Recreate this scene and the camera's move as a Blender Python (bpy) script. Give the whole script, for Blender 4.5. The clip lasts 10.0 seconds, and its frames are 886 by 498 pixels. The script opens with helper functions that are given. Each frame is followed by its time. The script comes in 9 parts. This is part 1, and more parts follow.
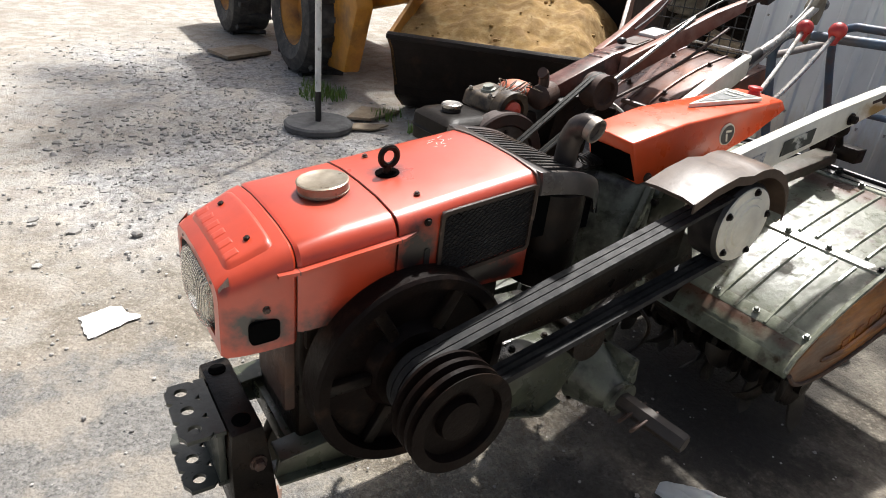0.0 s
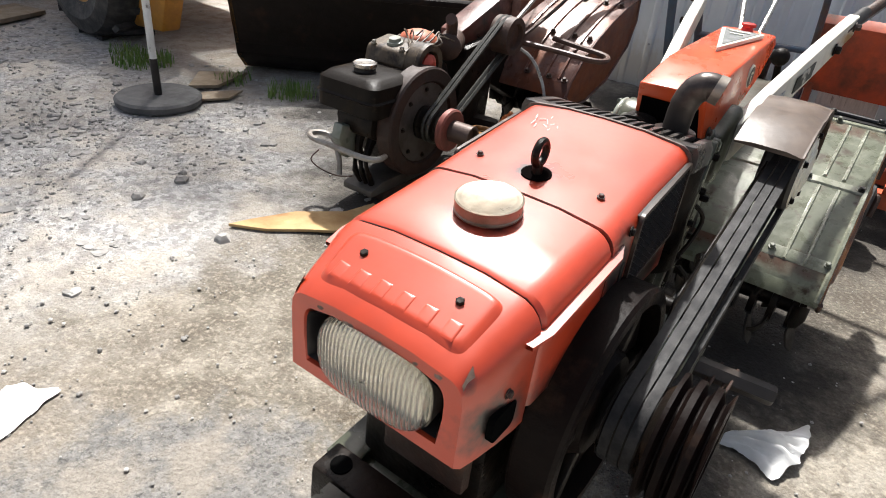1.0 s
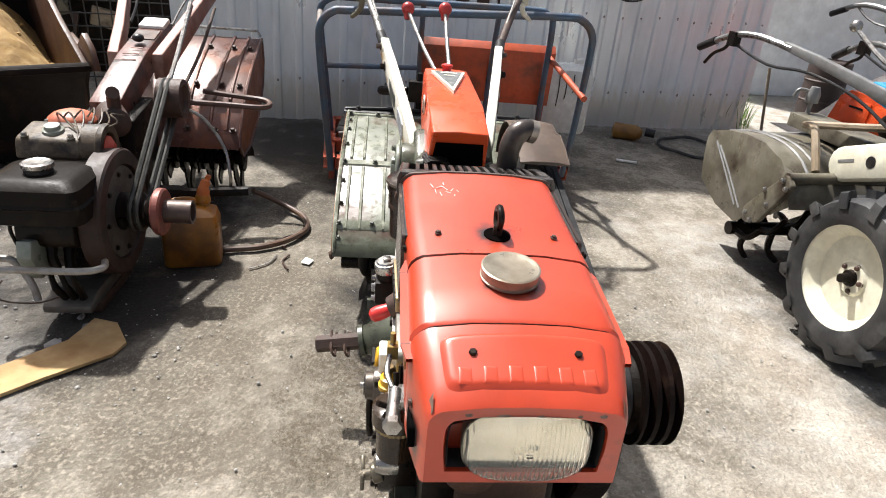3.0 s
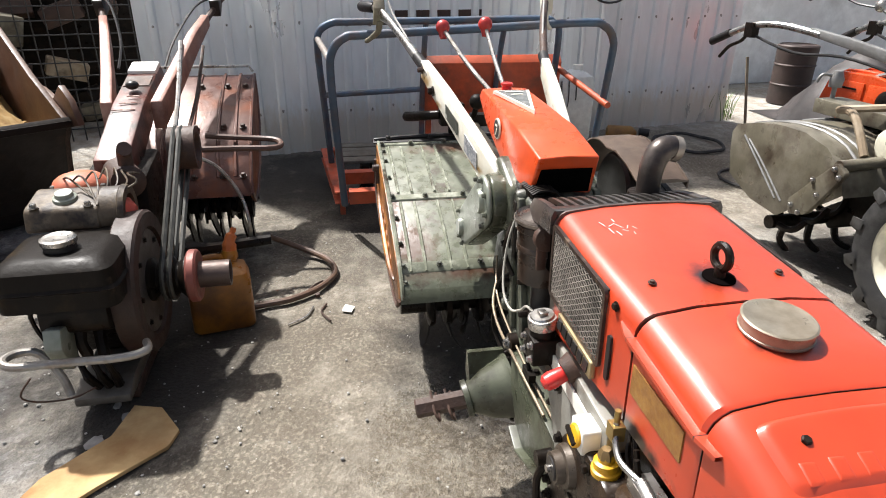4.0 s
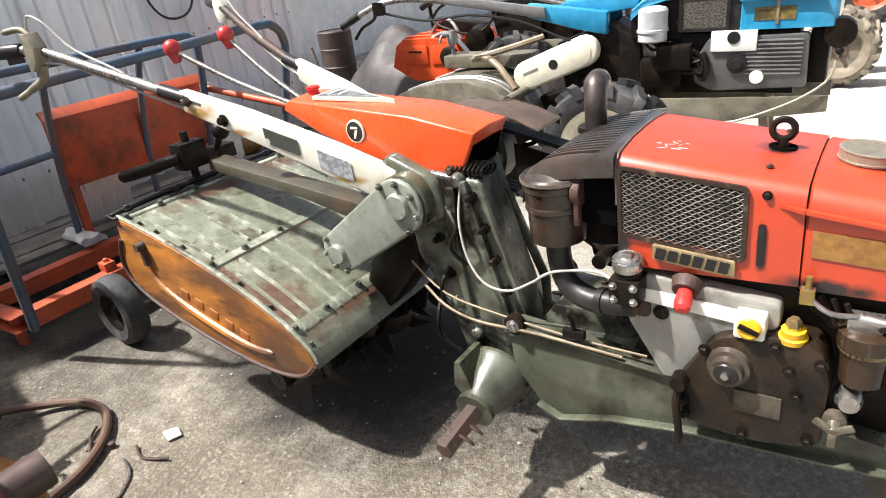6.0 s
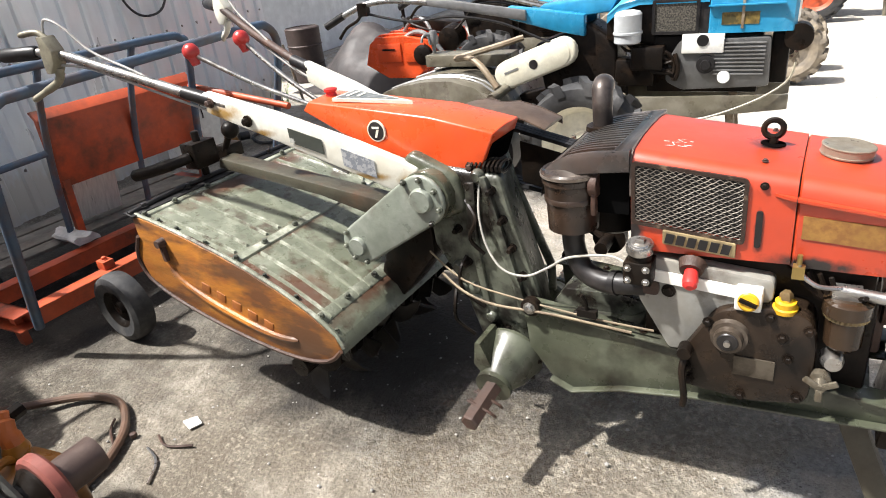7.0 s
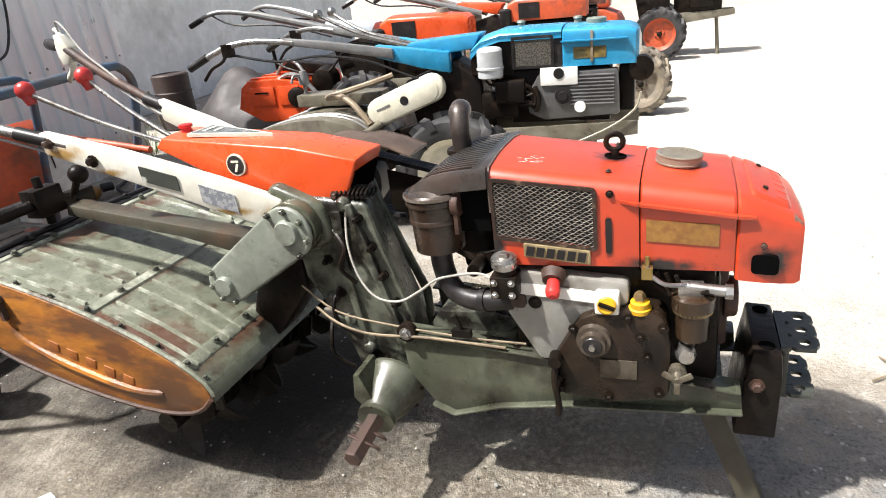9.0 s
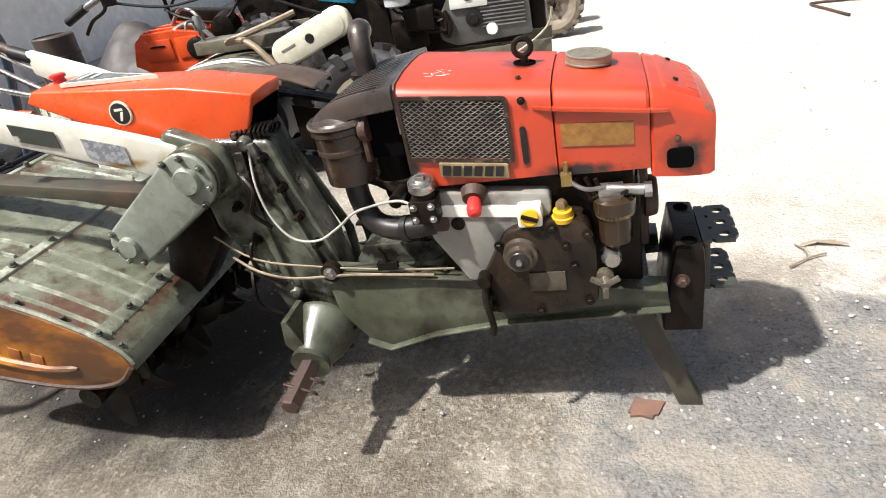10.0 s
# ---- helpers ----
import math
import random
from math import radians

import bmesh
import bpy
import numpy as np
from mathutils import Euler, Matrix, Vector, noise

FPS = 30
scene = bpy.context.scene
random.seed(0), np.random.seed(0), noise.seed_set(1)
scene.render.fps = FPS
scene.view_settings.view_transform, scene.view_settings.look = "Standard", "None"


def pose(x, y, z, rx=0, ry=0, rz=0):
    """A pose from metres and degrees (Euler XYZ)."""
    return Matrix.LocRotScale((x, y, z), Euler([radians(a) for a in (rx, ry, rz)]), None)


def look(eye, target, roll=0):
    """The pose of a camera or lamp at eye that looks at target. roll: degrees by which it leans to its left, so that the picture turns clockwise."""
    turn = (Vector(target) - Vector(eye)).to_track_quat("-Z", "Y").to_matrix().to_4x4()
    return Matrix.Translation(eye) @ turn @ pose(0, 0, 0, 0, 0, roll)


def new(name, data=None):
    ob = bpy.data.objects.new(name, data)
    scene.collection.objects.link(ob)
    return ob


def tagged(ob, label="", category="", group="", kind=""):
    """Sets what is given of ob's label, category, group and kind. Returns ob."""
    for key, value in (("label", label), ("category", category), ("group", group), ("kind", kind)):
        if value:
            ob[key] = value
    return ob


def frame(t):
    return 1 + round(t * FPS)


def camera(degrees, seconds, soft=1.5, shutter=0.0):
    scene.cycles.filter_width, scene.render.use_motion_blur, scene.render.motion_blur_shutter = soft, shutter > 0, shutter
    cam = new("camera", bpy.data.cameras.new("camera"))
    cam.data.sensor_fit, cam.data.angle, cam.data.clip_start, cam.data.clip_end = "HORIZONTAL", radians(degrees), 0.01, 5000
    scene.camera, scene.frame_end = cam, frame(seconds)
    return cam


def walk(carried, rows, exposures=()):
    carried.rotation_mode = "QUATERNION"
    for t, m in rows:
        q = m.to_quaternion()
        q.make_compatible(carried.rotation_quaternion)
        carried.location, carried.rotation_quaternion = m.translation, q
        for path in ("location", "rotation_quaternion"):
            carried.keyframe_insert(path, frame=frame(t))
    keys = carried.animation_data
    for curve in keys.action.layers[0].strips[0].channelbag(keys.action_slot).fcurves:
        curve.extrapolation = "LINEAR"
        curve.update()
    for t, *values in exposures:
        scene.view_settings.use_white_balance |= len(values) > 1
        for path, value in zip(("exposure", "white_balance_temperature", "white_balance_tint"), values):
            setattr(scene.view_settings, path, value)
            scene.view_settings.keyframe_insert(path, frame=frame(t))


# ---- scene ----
cam = camera(70.8, 10.0, 1.0)
PATH = [
    (0, (0.532, 1.035, 1.346), (-0.441, -0.448, 0.423), 5.1),
    (0.5, (0.596, 0.737, 1.312), (-0.538, -0.585, 0.328), 8.2),
    (1, (0.805, 0.424, 1.285), (-0.586, -0.585, 0.262), 5.7),
    (1.5, (0.795, 0.152, 1.292), (-0.809, -0.567, 0.337), 0.1),
    (2, (0.845, -0.035, 1.325), (-0.898, -0.23, 0.364), 1.7),
    (2.2, (0.922, -0.074, 1.349), (-0.827, -0.027, 0.379), 1.6),
    (3.3, (1.038, -0.238, 1.373), (-0.758, -0.065, 0.511), 5.7),
    (3.5, (0.989, -0.302, 1.357), (-0.799, -0.079, 0.49), 5.2),
    (4, (0.787, -0.548, 1.337), (-1.013, -0.267, 0.513), 0.5),
    (4.5, (0.664, -0.756, 1.326), (-0.971, 0.043, 0.496), -0.8),
    (5, (0.528, -0.952, 1.306), (-0.844, 0.175, 0.385), -1.7),
    (5.5, (0.268, -1.076, 1.29), (-1.05, 0.173, 0.452), -5.6),
    (5.7, (0.217, -1.147, 1.293), (-1.037, 0.18, 0.477), -6.3),
    (6.8, (0.15, -1.423, 1.344), (-0.808, 0.047, 0.384), -8.3),
    (7, (0.124, -1.44, 1.362), (-0.9, 0.034, 0.48), -6.5),
    (7.5, (0.08, -1.47, 1.37), (-0.976, -0.007, 0.508), -4.3),
    (8, (0.071, -1.497, 1.376), (-1.05, -0.051, 0.569), -3.3),
    (8.5, (0.107, -1.465, 1.347), (-0.877, 0.059, 0.504), -4.7),
    (9, (0.178, -1.416, 1.313), (-0.563, 0.264, 0.519), -6.1),
    (9.5, (0.21, -1.39, 1.284), (-0.332, 0.34, 0.44), -5.1),
    (10, (0.199, -1.373, 1.243), (-0.35, 0.286, 0.271), -10.1),
]
walk(cam, [(t, look(eye, target, roll)) for t, eye, target, roll in PATH],
     [(0.0, 0.90), (1.0, 1.02), (2.0, 0.98), (3.5, 1.04), (4.5, 1.14), (5.5, 1.30), (6.6, 1.36), (7.0, 1.24), (7.5, 1.40), (8.0, 1.30), (8.5, 1.26), (9.0, 1.14), (10.0, 1.00)])

# ---- world ----
# Sun high over the back fence, clear sky with thin haze.
world = bpy.data.worlds.new("world")
scene.world = world
world.use_nodes = True
wn = world.node_tree.nodes
sky = wn.new("ShaderNodeTexSky")
sky.sky_type, sky.sun_disc = "NISHITA", False
sky.sun_elevation, sky.sun_rotation = radians(59.0), radians(230)
sky.air_density, sky.dust_density, sky.ozone_density = 0.8, 5.0, 0.6
wn["Background"].inputs["Strength"].default_value = 0.080
haze = wn.new("ShaderNodeHueSaturation")
haze.inputs["Saturation"].default_value = 0.7
world.node_tree.links.new(sky.outputs["Color"], haze.inputs["Color"])
world.node_tree.links.new(haze.outputs["Color"], wn["Background"].inputs["Color"])
sun = new("sun", bpy.data.lights.new("sun", "SUN"))
sun.data.energy, sun.data.angle, sun.data.color = 4.5, radians(1.6), (1.0, 0.975, 0.945)
sun.matrix_world = look((-4.6, -3.86, 10), (0, 0, 0))


# ---- materials ----
def mat(name, col, rough=0.6, metal=0.0, col2=None, scale=6.0, mix=(0.45, 0.7), bump=0.15, bump_scale=60.0,
        grime=None, grime_scale=2.5, grime_mix=(0.55, 0.75), rough2=None, spread=0.0, coat=0.0, stretch=(1, 1, 1), stains=(), stain=(0.012, 0.008, 0.007), spec=0.5,
        coat_rough=0.12, island=0.0):
    """A worn surface: a base colour broken by a second one, by large grime and by fine relief."""
    m = bpy.data.materials.new(name)
    m.use_nodes = True
    n, l = m.node_tree.nodes, m.node_tree.links
    b = n["Principled BSDF"]
    tc = n.new("ShaderNodeTexCoord")
    mp = n.new("ShaderNodeMapping")
    mp.inputs["Scale"].default_value = stretch
    l.new(tc.outputs["Object"], mp.inputs["Vector"])

    def noise_fac(sc, lo, hi, detail=6.0, w=0.0):
        t = n.new("ShaderNodeTexNoise")
        t.noise_dimensions = "4D"
        t.inputs["Scale"].default_value, t.inputs["Detail"].default_value, t.inputs["W"].default_value = sc, detail, w
        t.inputs["Roughness"].default_value = 0.62
        l.new(mp.outputs["Vector"], t.inputs["Vector"])
        r = n.new("ShaderNodeMapRange")
        r.inputs["From Min"].default_value, r.inputs["From Max"].default_value = lo, hi
        l.new(t.outputs["Fac"], r.inputs["Value"])
        return r.outputs["Result"]

    def mixed(fac, a, c):
        x = n.new("ShaderNodeMix")
        x.data_type = "RGBA"
        l.new(fac, x.inputs["Factor"])
        for sock, v in ((x.inputs["A"], a), (x.inputs["B"], c)):
            if isinstance(v, tuple):
                sock.default_value = (*v, 1)
            else:
                l.new(v, sock)
        return x.outputs["Result"]

    out = mixed(noise_fac(bump_scale * 0.35, 0.3, 0.7, 3.0, 5.0), tuple(c * 0.82 for c in col), tuple(min(1, c * 1.12) for c in col))
    if col2:
        out = mixed(noise_fac(scale, mix[0], mix[1], 8.0), out, col2)
    if grime:
        f = noise_fac(grime_scale, grime_mix[0], grime_mix[1], 9.0, 3.0)
        out = mixed(f, out, grime)
    for i, (at, size) in enumerate(stains):
        sm = n.new("ShaderNodeMapping")
        sm.vector_type = "TEXTURE"
        sm.inputs["Location"].default_value, sm.inputs["Scale"].default_value = at, size
        l.new(tc.outputs["Object"], sm.inputs["Vector"])
        ln = n.new("ShaderNodeVectorMath")
        ln.operation = "LENGTH"
        l.new(sm.outputs["Vector"], ln.inputs[0])
        ad = n.new("ShaderNodeMath")
        ad.operation = "MULTIPLY_ADD"
        ad.inputs[1].default_value = 1.1
        l.new(noise_fac(26, 0.2, 0.8, 8.0, 20.0 + i), ad.inputs[0])
        l.new(ln.outputs["Value"], ad.inputs[2])
        sr = n.new("ShaderNodeMapRange")
        sr.inputs["From Min"].default_value, sr.inputs["From Max"].default_value = 1.75, 1.0
        l.new(ad.outputs[0], sr.inputs["Value"])
        out = mixed(sr.outputs["Result"], out, stain)
    if spread or island:
        oi = n.new("ShaderNodeObjectInfo") if spread else n.new("ShaderNodeNewGeometry")
        h = n.new("ShaderNodeHueSaturation")
        r = n.new("ShaderNodeMapRange")
        r.inputs["To Min"].default_value, r.inputs["To Max"].default_value = 1 - spread - island, 1 + spread + island
        l.new(oi.outputs["Random" if spread else "Random Per Island"], r.inputs["Value"])
        l.new(r.outputs["Result"], h.inputs["Value"])
        l.new(out, h.inputs["Color"])
        out = h.outputs["Color"]
    l.new(out, b.inputs["Base Color"])
    rr = n.new("ShaderNodeMapRange")
    rr.inputs["To Min"].default_value = max(0.02, rough - 0.1)
    rr.inputs["To Max"].default_value = min(1, (rough2 if rough2 is not None else rough + 0.12))
    l.new(noise_fac(scale * 1.7, 0.35, 0.68, 6.0, 9.0), rr.inputs["Value"])
    l.new(rr.outputs["Result"], b.inputs["Roughness"])
    b.inputs["Metallic"].default_value = metal
    b.inputs["Specular IOR Level"].default_value = spec
    b.inputs["Coat Weight"].default_value = coat
    b.inputs["Coat Roughness"].default_value = coat_rough
    if bump:
        bp = n.new("ShaderNodeBump")
        bp.inputs["Strength"].default_value, bp.inputs["Distance"].default_value = bump, 0.004
        l.new(noise_fac(bump_scale, 0.2, 0.8, 6.0, 1.0), bp.inputs["Height"])
        l.new(bp.outputs["Normal"], b.inputs["Normal"])
    return m


RED = mat("red_paint", (0.455, 0.044, 0.012), 0.36, col2=(0.43, 0.046, 0.018), scale=3.0, mix=(0.5, 0.8), bump=0.05, bump_scale=30,
          grime=(0.16, 0.02, 0.014), grime_scale=9.0, grime_mix=(0.64, 0.8), rough2=0.5, coat=0.7, coat_rough=0.30, spec=0.45,
          stains=[((0.318, -0.155, 0.690), (0.050, 0.05, 0.036)), ((0.318, 0.155, 0.690), (0.055, 0.05, 0.045)), ((0.004, -0.166, 0.735), (0.008, 0.03, 0.05)),
                  # Along the low +y side the stains also paint that side's shade.
                  ((0.03, 0.166, 0.78), (0.05, 0.04, 0.06)), ((0.13, 0.17, 0.665), (0.16, 0.05, 0.045)), ((0.004, 0, 0.87), (0.042, 0.040, 0.03)),
                  ((0.10, -0.166, 0.675), (0.10, 0.03, 0.02)), ((-0.245, -0.16, 0.70), (0.02, 0.03, 0.08)), ((-0.15, 0.166, 0.70), (0.14, 0.04, 0.04)), ((0.0665, 0, 0.82), (0.0012, 0.4, 0.2)), ((0.2515, 0, 0.80), (0.0012, 0.4, 0.2)),
                  ((0.140, 0.008, 0.848), (0.055, 0.054, 0.03)), ((0.365, -0.145, 0.775), (0.012, 0.014, 0.02)), ((0.365, 0.152, 0.775), (0.012, 0.012, 0.02))])
ORANGE = mat("orange_paint", (0.64, 0.075, 0.016), 0.26, col2=(0.60, 0.085, 0.035), scale=5, mix=(0.52, 0.8), bump=0.03, bump_scale=25,
             grime=(0.12, 0.035, 0.02), grime_scale=8, grime_mix=(0.7, 0.84), rough2=0.5, coat=0.2)
CART_ORANGE = mat("cart_paint", (0.50, 0.080, 0.024), 0.5, col2=(0.30, 0.065, 0.035), scale=6, grime=(0.09, 0.042, 0.025), grime_scale=5, grime_mix=(0.5, 0.68), bump=0.1)
BLACK = mat("black_paint", (0.014, 0.013, 0.013), 0.42, col2=(0.060, 0.050, 0.046), scale=9, mix=(0.52, 0.78), bump=0.08, bump_scale=50, spec=0.35)
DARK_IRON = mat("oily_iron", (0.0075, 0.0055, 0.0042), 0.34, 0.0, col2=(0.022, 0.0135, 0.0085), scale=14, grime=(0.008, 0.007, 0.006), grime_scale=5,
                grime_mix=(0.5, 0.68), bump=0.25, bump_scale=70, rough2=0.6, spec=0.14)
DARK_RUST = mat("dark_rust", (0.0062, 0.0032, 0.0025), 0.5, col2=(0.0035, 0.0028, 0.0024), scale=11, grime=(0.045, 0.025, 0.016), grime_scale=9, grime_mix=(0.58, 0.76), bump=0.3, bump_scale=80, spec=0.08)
RUST = mat("rusty_iron", (0.06, 0.030, 0.020), 0.6, col2=(0.030, 0.020, 0.016), scale=12, grime=(0.11, 0.05, 0.025), grime_scale=9, bump=0.4, bump_scale=90)
GREEN = mat("grey_green_paint", (0.062, 0.068, 0.045), 0.20, col2=(0.125, 0.132, 0.094), scale=7, mix=(0.5, 0.78), grime=(0.016, 0.013, 0.008), grime_scale=6,
            grime_mix=(0.47, 0.63), bump=0.12, bump_scale=45, rough2=0.62)
GREEN_WORN = mat("worn_tiller_paint", (0.115, 0.125, 0.088), 0.26, col2=(0.185, 0.195, 0.145), scale=15, mix=(0.48, 0.66), grime=(0.055, 0.04, 0.026), grime_scale=15,
                 grime_mix=(0.55, 0.66), stains=[((-1.16, -0.33, 0.48), (0.10, 0.10, 0.10)), ((-1.30, -0.36, 0.55), (0.16, 0.035, 0.10)), ((-1.06, 0.1, 0.42), (0.04, 0.5, 0.05)), ((-1.372, -0.1, 0.57), (0.028, 0.30, 0.03)), ((-1.72, 0.1, 0.68), (0.06, 0.35, 0.05))], stain=(0.085, 0.045, 0.028), bump=0.2, bump_scale=40, rough2=0.65, stretch=(1, 1, 1))
OILY_GREEN = mat("oily_green_casting", (0.105, 0.113, 0.085), 0.26, col2=(0.20, 0.21, 0.165), scale=9, mix=(0.5, 0.75), grime=(0.010, 0.008, 0.006), grime_scale=7, grime_mix=(0.46, 0.58), bump=0.35, bump_scale=40, rough2=0.6)
# Paler than the cover: rubbed wear, plus the ribs' highlights put into the colour.
RIB_GREEN = mat("rubbed_highlit_rib_paint", (0.18, 0.19, 0.142), 0.24, col2=(0.38, 0.39, 0.32), scale=16, mix=(0.5, 0.66), grime=(0.05, 0.034, 0.022), grime_scale=9, grime_mix=(0.56, 0.66), bump=0.15, bump_scale=40)
CAST = mat("grey_cast_metal", (0.205, 0.225, 0.185), 0.36, 0.15, col2=(0.29, 0.305, 0.265), scale=10, grime=(0.08, 0.065, 0.045), grime_scale=7, bump=0.25, bump_scale=80)
ENGINE_GREY = mat("engine_grey", (0.27, 0.268, 0.245), 0.34, col2=(0.20, 0.185, 0.155), scale=8, grime=(0.06, 0.034, 0.018), grime_scale=7, grime_mix=(0.56, 0.7), bump=0.12)
CREAM = mat("cream_paint", (0.72, 0.70, 0.60), 0.38, col2=(0.60, 0.56, 0.45), scale=6, grime=(0.22, 0.14, 0.06), grime_scale=5, grime_mix=(0.62, 0.78), bump=0.06, rough2=0.55)
WHITE = mat("white_paint", (0.78, 0.78, 0.74), 0.38, col2=(0.66, 0.64, 0.56), scale=8, bump=0.05)
STEEL = mat("bare_steel", (0.42, 0.41, 0.39), 0.32, 0.9, col2=(0.22, 0.19, 0.16), scale=20, bump=0.1)
RUBBER = mat("rubber", (0.026, 0.026, 0.027), 0.72, col2=(0.085, 0.08, 0.072), scale=12, bump=0.3, bump_scale=60)
COWL = mat("worn_black_cowl", (0.030, 0.027, 0.025), 0.34, col2=(0.085, 0.074, 0.066), scale=8, mix=(0.45, 0.7), grime=(0.05, 0.026, 0.017), grime_scale=5, bump=0.08, bump_scale=50)
BELT = mat("belt_rubber", (0.013, 0.013, 0.014), 0.6, col2=(0.040, 0.039, 0.038), scale=24, bump=0.2, bump_scale=120, spec=0.25)


# ---- mesh helpers ----
class Mesh:
    """Collects vertices and faces of one part."""

    def __init__(self):
        self.v, self.f = [], []

    def add(self, verts, faces):
        k = len(self.v)
        self.v += [tuple(p) for p in verts]
        self.f += [tuple(i + k for i in f) for f in faces]
        return self

    def box(self, c, s, m=None):
        """A box with centre c and sizes s; m turns it about its centre."""
        p = [Vector((x * s[0] / 2, y * s[1] / 2, z * s[2] / 2)) for x in (-1, 1) for y in (-1, 1) for z in (-1, 1)]
        if m:
            p = [m @ q for q in p]
        return self.add([q + Vector(c) for q in p], [(0, 1, 3, 2), (4, 6, 7, 5), (0, 4, 5, 1), (2, 3, 7, 6), (0, 2, 6, 4), (1, 5, 7, 3)])

    def prism(self, poly, axis, lo, hi):
        """A polygon drawn across one axis (x: y, z; y: x, z; z: x, y), drawn out from lo to hi."""
        place = {"x": lambda a, b, h: (h, a, b), "y": lambda a, b, h: (a, h, b), "z": lambda a, b, h: (a, b, h)}[axis]
        n = len(poly)
        area = sum(poly[i][0] * poly[(i + 1) % n][1] - poly[(i + 1) % n][0] * poly[i][1] for i in range(n))
        if (area < 0) != (axis == "y"):
            poly = poly[::-1]
        return self.add([place(a, b, lo) for a, b in poly] + [place(a, b, hi) for a, b in poly],
                        [tuple(range(n))[::-1], tuple(range(n, 2 * n))] + [(i, (i + 1) % n, n + (i + 1) % n, n + i) for i in range(n)])

    def loft(self, rings, close=True, caps=True):
        n = len(rings[0])
        k = len(self.v)
        self.v += [tuple(p) for r in rings for p in r]
        for j in range(len(rings) - 1):
            for i in range(n if close else n - 1):
                a, b = k + j * n + i, k + j * n + (i + 1) % n
                self.f.append((a, b, b + n, a + n))
        if caps:
            self.f += [tuple(range(k, k + n))[::-1], tuple(range(k + (len(rings) - 1) * n, k + len(rings) * n))]
        return self

    def turned(self, p0, p1, profile, seg=20, caps=True):
        """A turned body: profile rows (share of the way from p0 to p1, radius)."""
        p0, p1 = Vector(p0), Vector(p1)
        d = p1 - p0
        q = d.to_track_quat("Z", "Y")
        rings = [[p0 + d * t + q @ Vector((r * math.cos(a), r * math.sin(a), 0)) for a in (2 * math.pi * i / seg for i in range(seg))] for t, r in profile]
        return self.loft(rings, True, caps)

    def rod(self, p0, p1, r, r1=None, seg=12):
        return self.turned(p0, p1, ((0, r), (1, r if r1 is None else r1)), seg)

    def tube(self, pts, r, seg=8, smooth=4):
        """A bent tube along points, rounded by a spline through them."""
        pts = [Vector(p) for p in pts]
        if smooth > 1 and len(pts) > 2:
            out = []
            for i in range(len(pts) - 1):
                a, b, c, d = pts[max(i - 1, 0)], pts[i], pts[i + 1], pts[min(i + 2, len(pts) - 1)]
                for j in range(smooth):
                    t = j / smooth
                    out.append(0.5 * (2 * b + (c - a) * t + (2 * a - 5 * b + 4 * c - d) * t * t + (3 * b - a - 3 * c + d) * t ** 3))
            pts = out + [pts[-1]]
        rings, up = [], None
        for i, p in enumerate(pts):
            d = (pts[min(i + 1, len(pts) - 1)] - pts[max(i - 1, 0)]).normalized()
            if up is None:
                up = d.orthogonal().normalized()
            up = (up - d * up.dot(d)).normalized()
            side = d.cross(up)
            rr = r[i * (len(r) - 1) // (len(pts) - 1)] if isinstance(r, (list, tuple)) else r
            rings.append([p + (up * math.cos(a) + side * math.sin(a)) * rr for a in (2 * math.pi * k / seg for k in range(seg))])
        return self.loft(rings)

    def ball(self, c, r, seg=12, rings=8, squash=(1, 1, 1)):
        prof = [(math.cos(math.pi * i / rings), math.sin(math.pi * i / rings)) for i in range(rings + 1)]
        return self.loft([[(c[0] + r * squash[0] * s * math.cos(a), c[1] + r * squash[1] * s * math.sin(a), c[2] - r * squash[2] * h)
                           for a in (2 * math.pi * k / seg for k in range(seg))] for h, s in prof])

    def bolt(self, p, d, r=0.008, h=0.008):
        """A hexagon bolt head on a washer, standing out along d."""
        p, d = Vector(p), Vector(d).normalized()
        self.turned(p, p + d * h * 0.3, ((0, r * 1.45), (1, r * 1.45)), 10)
        return self.turned(p + d * h * 0.3, p + d * h * 1.3, ((0, r), (0.8, r), (1, r * 0.75)), 6)

    def moved(self, m):
        self.v = [tuple(m @ Vector(p)) for p in self.v]
        return self


def made(name, mesh, material, bevel=0.0, segments=2, smooth=35):
    """One mesh object from collected faces, with rounded edges."""
    me = bpy.data.meshes.new(name)
    bm = bmesh.new()
    vs = [bm.verts.new(p) for p in mesh.v]
    for f in mesh.f:
        if len(set(f)) > 2:
            try:
                bm.faces.new([vs[i] for i in f])
            except ValueError:
                pass
    bmesh.ops.remove_doubles(bm, verts=bm.verts, dist=1e-5)
    bmesh.ops.recalc_face_normals(bm, faces=bm.faces)
    if bevel:
        edges = [e for e in bm.edges if len(e.link_faces) == 2 and e.calc_face_angle(0) > 0.6]
        bmesh.ops.bevel(bm, geom=edges, offset=bevel, segments=segments, profile=0.5, affect="EDGES", clamp_overlap=True)
    bm.to_mesh(me)
    bm.free()
    me.shade_smooth()
    me.set_sharp_from_angle(angle=radians(smooth))
    me.materials.append(material)
    return new(name, me)


def part(name, mesh, material, parent, label="", bevel=0.0, segments=2, smooth=35):
    ob = made(name, mesh, material, bevel, segments, smooth)
    ob.parent = parent
    return tagged(ob, label) if label else ob


def thing(name, m, label, category, group="", kind=""):
    ob = new(name)
    ob.empty_display_size = 0.1
    ob.matrix_world = m
    return tagged(ob, label, category, group, kind)


def solo(name, mesh, material, label, category, group="", kind="", bevel=0.0, segments=2, smooth=35):
    return tagged(made(name, mesh, material, bevel, segments, smooth), label, category, group, kind)


